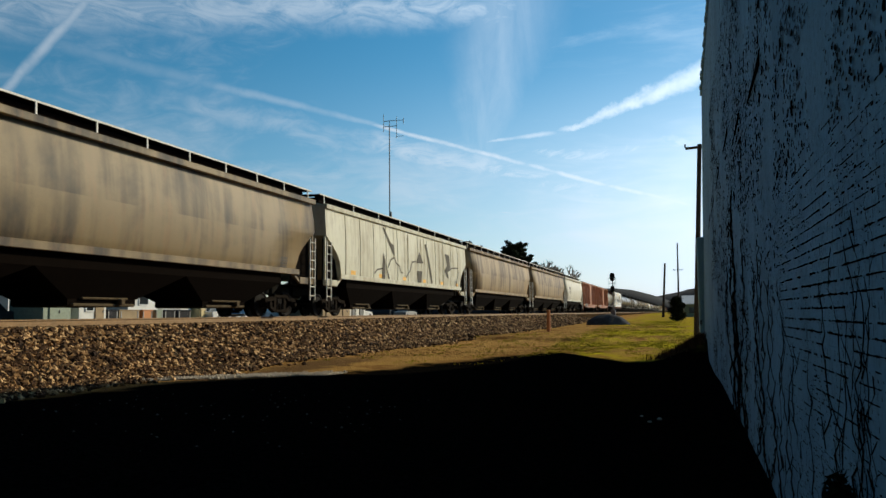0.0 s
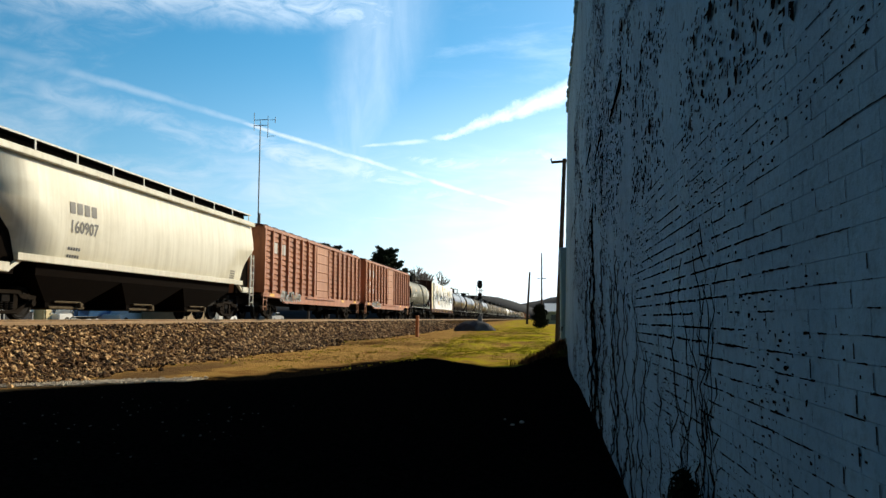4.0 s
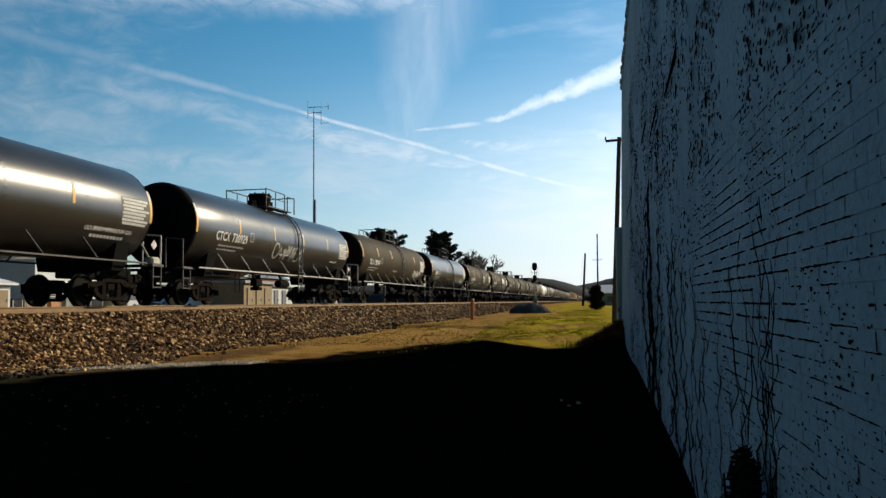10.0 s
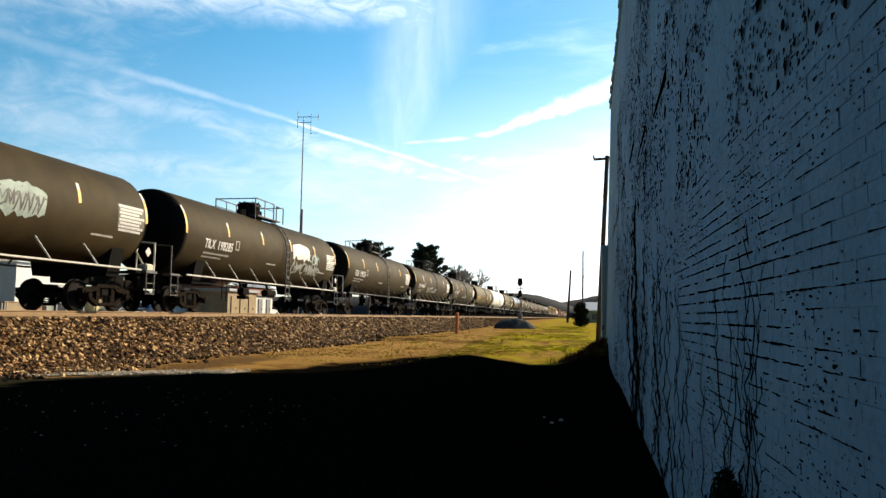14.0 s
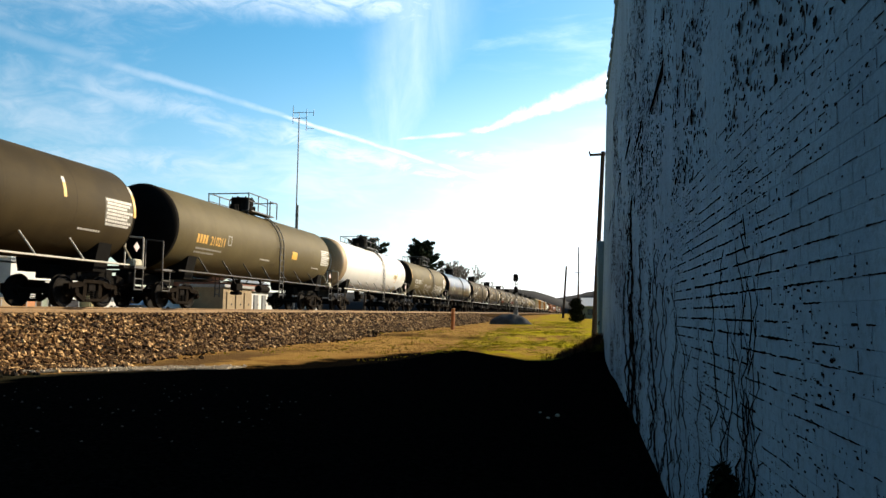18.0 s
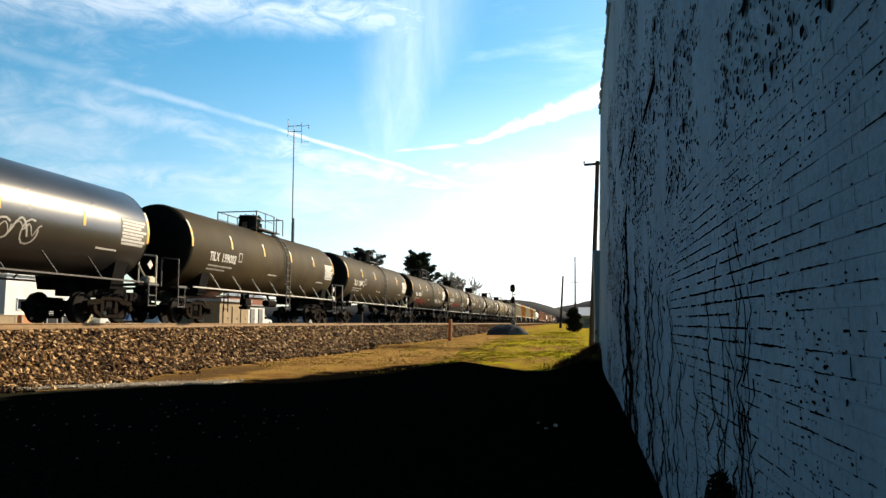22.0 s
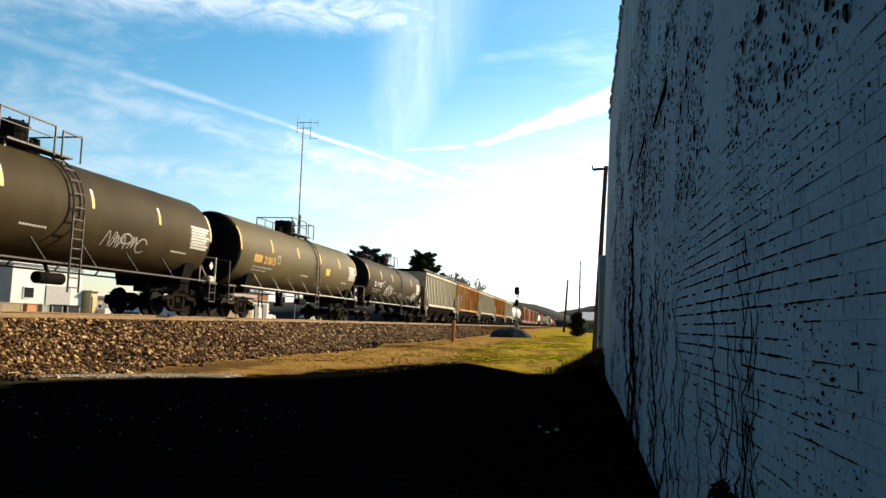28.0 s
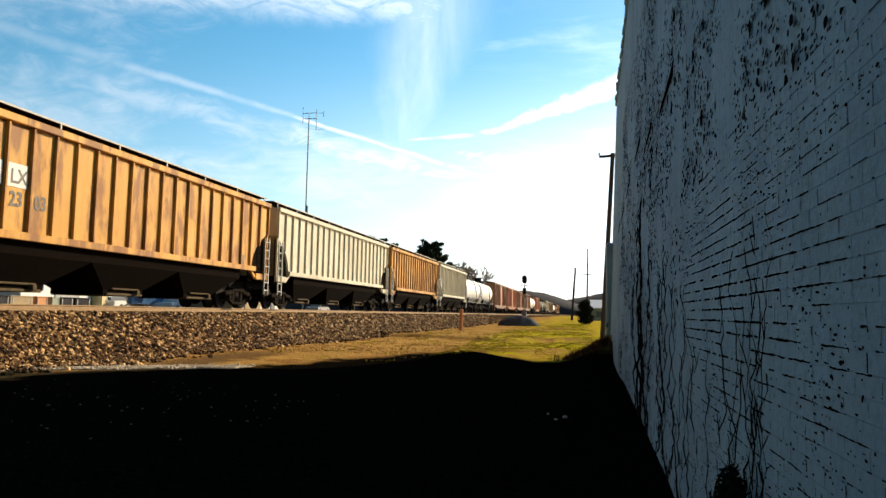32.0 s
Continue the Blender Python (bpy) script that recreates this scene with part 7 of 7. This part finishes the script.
def strip(y0, y1, z0, z1, x=None):
    x = WALL_X - 0.004 if x is None else x
    n = len(open_v)
    open_v.extend([(x, y0, z0), (x, y1, z0), (x, y1, z1), (x, y0, z1)])
    open_f.append((n, n + 1, n + 2, n + 3))


def crack(y0, y1, z, val, x):
    """A ragged open joint along a course: val(y) gives its half height, nothing where below 0."""
    prev, y = None, y0
    while y < y1:
        t = val(y)
        if t > 0.0008:
            wave = 0.004 * noise.noise((y * 4.0, z * 30.0, 6))
            lo, hi = z + wave - t * rng.uniform(0.3, 1.2), z + wave + t * rng.uniform(0.3, 1.2)
            n = len(open_v)
            open_v.extend([(x, y, lo), (x, y, hi)])
            if prev is not None:
                open_f.append((prev, n, n + 1, prev + 1))
            prev = n
        else:
            prev = None
        y += rng.uniform(0.010, 0.026)


FACE = WALL_X - 0.0135
for row in range(40):
    z = 0.02 + COURSE * row
    shift = (row % 2) * BRICK / 2
    for col in range(27):
        y = 1.25 + BRICK * col + shift
        edge = 6.4 - y + 0.25 * math.sin(row * 0.7) + 0.3 * noise.noise((row * 0.3, col * 0.2, 1))
        if edge < 0 or z > 2.62:
            continue
        m = pose(WALL_X - 0.005 + rng.uniform(-0.0005, 0.0005), y, z, rng.uniform(-0.2, 0.2), 0, rng.uniform(-0.05, 0.05))
        if made < 300 and y < 3.9 and 0.9 < z < 2.6 and rng.random() < 0.80:
            part("brick", brick_mesh, M["brick"], wall_east, at=m)
            made += 1
        else:
            rest.append(m)
        # upright joints, and corners knocked off
        if rng.random() < 0.72:
            w = rng.uniform(0.0007, 0.0022) * (2.0 if rng.random() < 0.22 else 1.0)
            strip(y + BRICK / 2 - w, y + BRICK / 2 + w, z - COURSE / 2 + rng.uniform(0, 0.03), z + COURSE / 2 - rng.uniform(0, 0.02), FACE)
        if rng.random() < 0.20:
            w, c = rng.uniform(0.002, 0.009), y + rng.uniform(-0.1, 0.1)
            strip(c - w, c + w, z - rng.uniform(0.002, 0.007), z + rng.uniform(0.002, 0.008), FACE)
    # bed joints where the mortar has fallen out, worst in the middle of the bricked part
    zj = z + COURSE / 2
    lone = rng.uniform(-0.22, 0.22)

    def depth(y, row=row, zj=zj, lone=lone):
        far = min(max((6.5 - y) / 0.5, 0), 1)
        close = min(max((y - 1.9) / 1.3, 0), 1)
        worst = math.exp(-((y - 4.3) / 1.7) ** 2 - ((zj - 1.80) / 0.62) ** 2)
        v = 0.8 * noise.noise((y * 1.25, row * 5.3, 2)) + 0.7 * noise.noise((y * 6.0, row * 3.7, 8)) + 0.35 * noise.noise((y * 23.0, row * 2.7, 5)) + 1.15 * worst + 0.5 * lone - 0.02 + 0.06 * (close - 1)
        gate = noise.noise((y * 4.1, row * 6.7, 23)) + 0.7 * noise.noise((y * 15.0, row * 1.7, 29))
        if gate < -0.02 - 0.30 * worst:
            return 0
        bite = 0.0010 + 0.0034 * (0.5 + noise.noise((y * 19.0, row * 4.1, 14))) + 0.0030 * min(v, 0.6)
        return bite * far * (0.55 + 0.13 * y) * (0.85 + 0.15 * close + 0.55 * worst) if v > 0 else 0
    crack(1.3, 6.5, zj, depth, FACE)
cv = [v.co.copy() for v in brick_mesh.vertices]
cf = [tuple(f.vertices) for f in brick_mesh.polygons]
rv, rf = [], []
for m in rest:
    n = len(rv)
    rv += [tuple(m @ c) for c in cv]
    rf += [tuple(i + n for i in f) for f in cf]
tagged(part("worn_brick", raw_mesh("worn_brick", rv, rf), M["brick"], wall_east), kind="stuff")
# chips and gouges over the rest of the wall
for k in range(30000):
    y = 1.4 + 17 * rng.random() ** 1.3
    z = 0.2 + 6.3 * rng.random()
    bricked = y < 6.4 and z < 2.6
    if 1.3 * noise.noise((y * 0.55, z * 0.9, 11)) + 0.7 * noise.noise((y * 1.7, z * 2.1, 13)) + (0.22 if z > 2.2 and y > 3.0 else 0.05) + rng.uniform(-0.2, 0.2) < (0.16 if bricked else 0.08):
        continue
    w, h = rng.uniform(0.006, 0.024) * (0.35 + 0.17 * y), rng.uniform(0.004, 0.016) * (0.6 + 0.06 * y)
    if bricked:
        w, h = w * rng.uniform(0.5, 1.5), h * rng.uniform(0.35, 0.9)
    elif y > 6.5:
        w, h = w * 1.35, h * 1.5
        if rng.random() < (0.25 if z > 3.0 and y < 11 else 0.6):
            continue
    elif z > 2.6:
        w, h = w * 1.25, h * 1.5
    if not bricked and rng.random() < 0.05:
        w, h = w * 1.8, h * 3.0
    n = len(open_v)
    for i in range(6):
        a = i * math.pi / 3
        q = rng.uniform(0.45, 1.25)
        yy, zz = y + w * q * math.cos(a), z + h * q * math.sin(a)
        open_v.append(((FACE if bricked else wall_x(yy, zz) - 0.006), yy, zz))
    open_f.append(tuple(range(n, n + 6)))
for y0, y1, z0, z1, t in ((7.1, 8.5, 4.05, 3.98, 0.075), (9.6, 10.9, 4.15, 4.05, 0.05), (11.8, 13.2, 4.5, 4.4, 0.07), (14.6, 16.0, 4.4, 4.2, 0.07), (17.0, 18.5, 4.2, 4.0, 0.07), (19.0, 20.5, 4.1, 3.9, 0.07)):
    n = len(open_v)
    for yy, zz in ((y0, z0 - t), (y1, z1 - t * 0.3), (y1, z1 + t * 0.3), (y0, z0 + t)):
        open_v.append((wall_x(yy, zz) - 0.005, yy, zz))
    open_f.append((n, n + 1, n + 2, n + 3))
tagged(part("open_joint", raw_mesh("open_joint", open_v, open_f), M["joint"], wall_east), kind="stuff")

cap = bmesh.new()
box(cap, (0, 0, 0), (0.50, 0.30, 0.10), 0.02)
cap_mesh = mesh_of(cap, "coping_stone")
for k in range(62):
    y = 3.0 + 0.37 * k
    if y < WALL_END - 0.1:
        part("coping_stone", cap_mesh, M["brick"], wall_east, at=pose(wall_x(y, WALL_TOP) + 0.18 + rng.uniform(-0.025, 0.02), y, WALL_TOP + 0.03 + rng.uniform(-0.03, 0.02), rng.uniform(-3, 3), 0, rng.uniform(-3, 3)))


def vine(y, z0, z1, r, seed, sway=0.10):
    q = random.Random(seed)
    stem, shoots = bmesh.new(), bmesh.new()
    steps = max(8, int((z1 - z0) / 0.07))
    pts, yy = [], y
    for i in range(steps + 1):
        z = z0 + (z1 - z0) * i / steps
        yy += q.uniform(-0.026, 0.026) * y + 0.10 * (y - yy)
        pts.append((wall_x(yy, z) - 0.012 - 0.004 * q.random(), yy + sway * math.sin(z * 2.2 + seed) + 0.04 * math.sin(z * 7.1 + seed), z))
    for i, (a, b) in enumerate(zip(pts, pts[1:])):
        k = (1 - 0.6 * i / steps) * (0.7 + 0.9 * max(noise.noise((a[2] * 4.0, seed, 2)) + 0.2, 0))
        if noise.noise((a[2] * 3.2, seed * 1.7, 8)) < -0.15:
            k *= 0.35
        rod(stem, a, b, 0.60 * r * k, 0.56 * r * k, 5)
        if q.random() < 0.34:
            c = Vector(a) + Vector((0, q.uniform(-0.03, 0.03) * y, q.uniform(0.02, 0.16)))
            rod(shoots, a, c, r * 0.34, r * 0.16, 4)
        for _ in range(4):
            c = Vector(a) + Vector((-0.01 * q.random(), q.gauss(0, 0.011) * y, q.uniform(0, 0.09)))
            s = q.uniform(0.003, 0.010) * (0.5 + 0.20 * y)
            shoots.faces.new([shoots.verts.new(c + Vector((0, s * q.uniform(-1, 1), s * q.uniform(-1.4, 1.4)))) for _ in range(3)])
    t = thing("dead_vine", "dead woody vine clinging to the whitewashed wall", "vine", "vines on the wall")
    part("stem", stem, M["vine"], t)
    tagged(part("dead_shoot", shoots, M["vine"], t), kind="stuff")


VINES = [(3.40, 2.25, 0.006), (3.68, 2.32, 0.009), (3.74, 2.2, 0.011), (3.80, 1.9, 0.009), (3.70, 1.55, 0.012), (3.78, 1.5, 0.010), (3.62, 1.45, 0.008), (4.10, 1.75, 0.006), (4.35, 2.05, 0.009), (4.46, 2.1, 0.010), (4.6, 1.8, 0.008), (5.1, 1.6, 0.007),
         (5.7, 1.5, 0.010), (6.1, 1.9, 0.010), (6.35, 2.1, 0.012), (6.6, 1.7, 0.012), (6.9, 1.9, 0.011), (7.3, 2.0, 0.014), (7.6, 2.35, 0.016), (7.9, 2.3, 0.014), (8.1, 2.1, 0.016), (8.8, 2.2, 0.016),
         (9.6, 2.2, 0.018), (10.3, 2.6, 0.022), (10.8, 3.0, 0.026), (11.1, 3.4, 0.03), (11.4, 3.5, 0.034), (11.7, 3.1, 0.03), (12.3, 2.6, 0.03)]
for k, (y, z1, r) in enumerate(VINES):
    vine(y, -0.05, z1, r, 50 + k)

bush = thing("wall_shrub", "dark scrubby shrub at the foot of the wall", "shrub")
bm = bmesh.new()
for k in range(9):
    a = k * 0.8
    rod(bm, (0.62, 3.75, -0.05), (0.64 + 0.07 * math.cos(a), 3.75 + 0.16 * math.sin(a), 0.85), 0.012, 0.005, 5)
part("stem", bm, M["vine"], bush)
part("foliage", raw_mesh("foliage", *clump_cloud([((0.62, 3.75, 0.3), (0.13, 0.24, 0.30)), ((0.64, 3.78, 0.62), (0.10, 0.19, 0.24)), ((0.66, 3.72, 0.86), (0.07, 0.10, 0.14)), ((0.60, 3.6, 0.25), (0.14, 0.20, 0.25))], 4600, 0.034, 12)), M["leaf_dark"], bush)


# ---- the train rolls towards the camera and past it, slowing a little ----
RUN = [(0, 0.0), (2, 39.09), (4, 77.88), (6, 116.31), (8, 154.4), (10, 192.14), (12, 229.58), (14, 266.75), (16, 303.7), (18, 340.48), (20, 377.13), (22, 413.67), (24, 450.1), (26, 486.42), (28, 522.57), (30, 558.48), (32, 594.0)]


def motions():
    for car, start in TRAIN:
        walk(car, [(t, pose(TRACK_X, start - s, RAIL_Z)) for t, s in RUN])


motions()
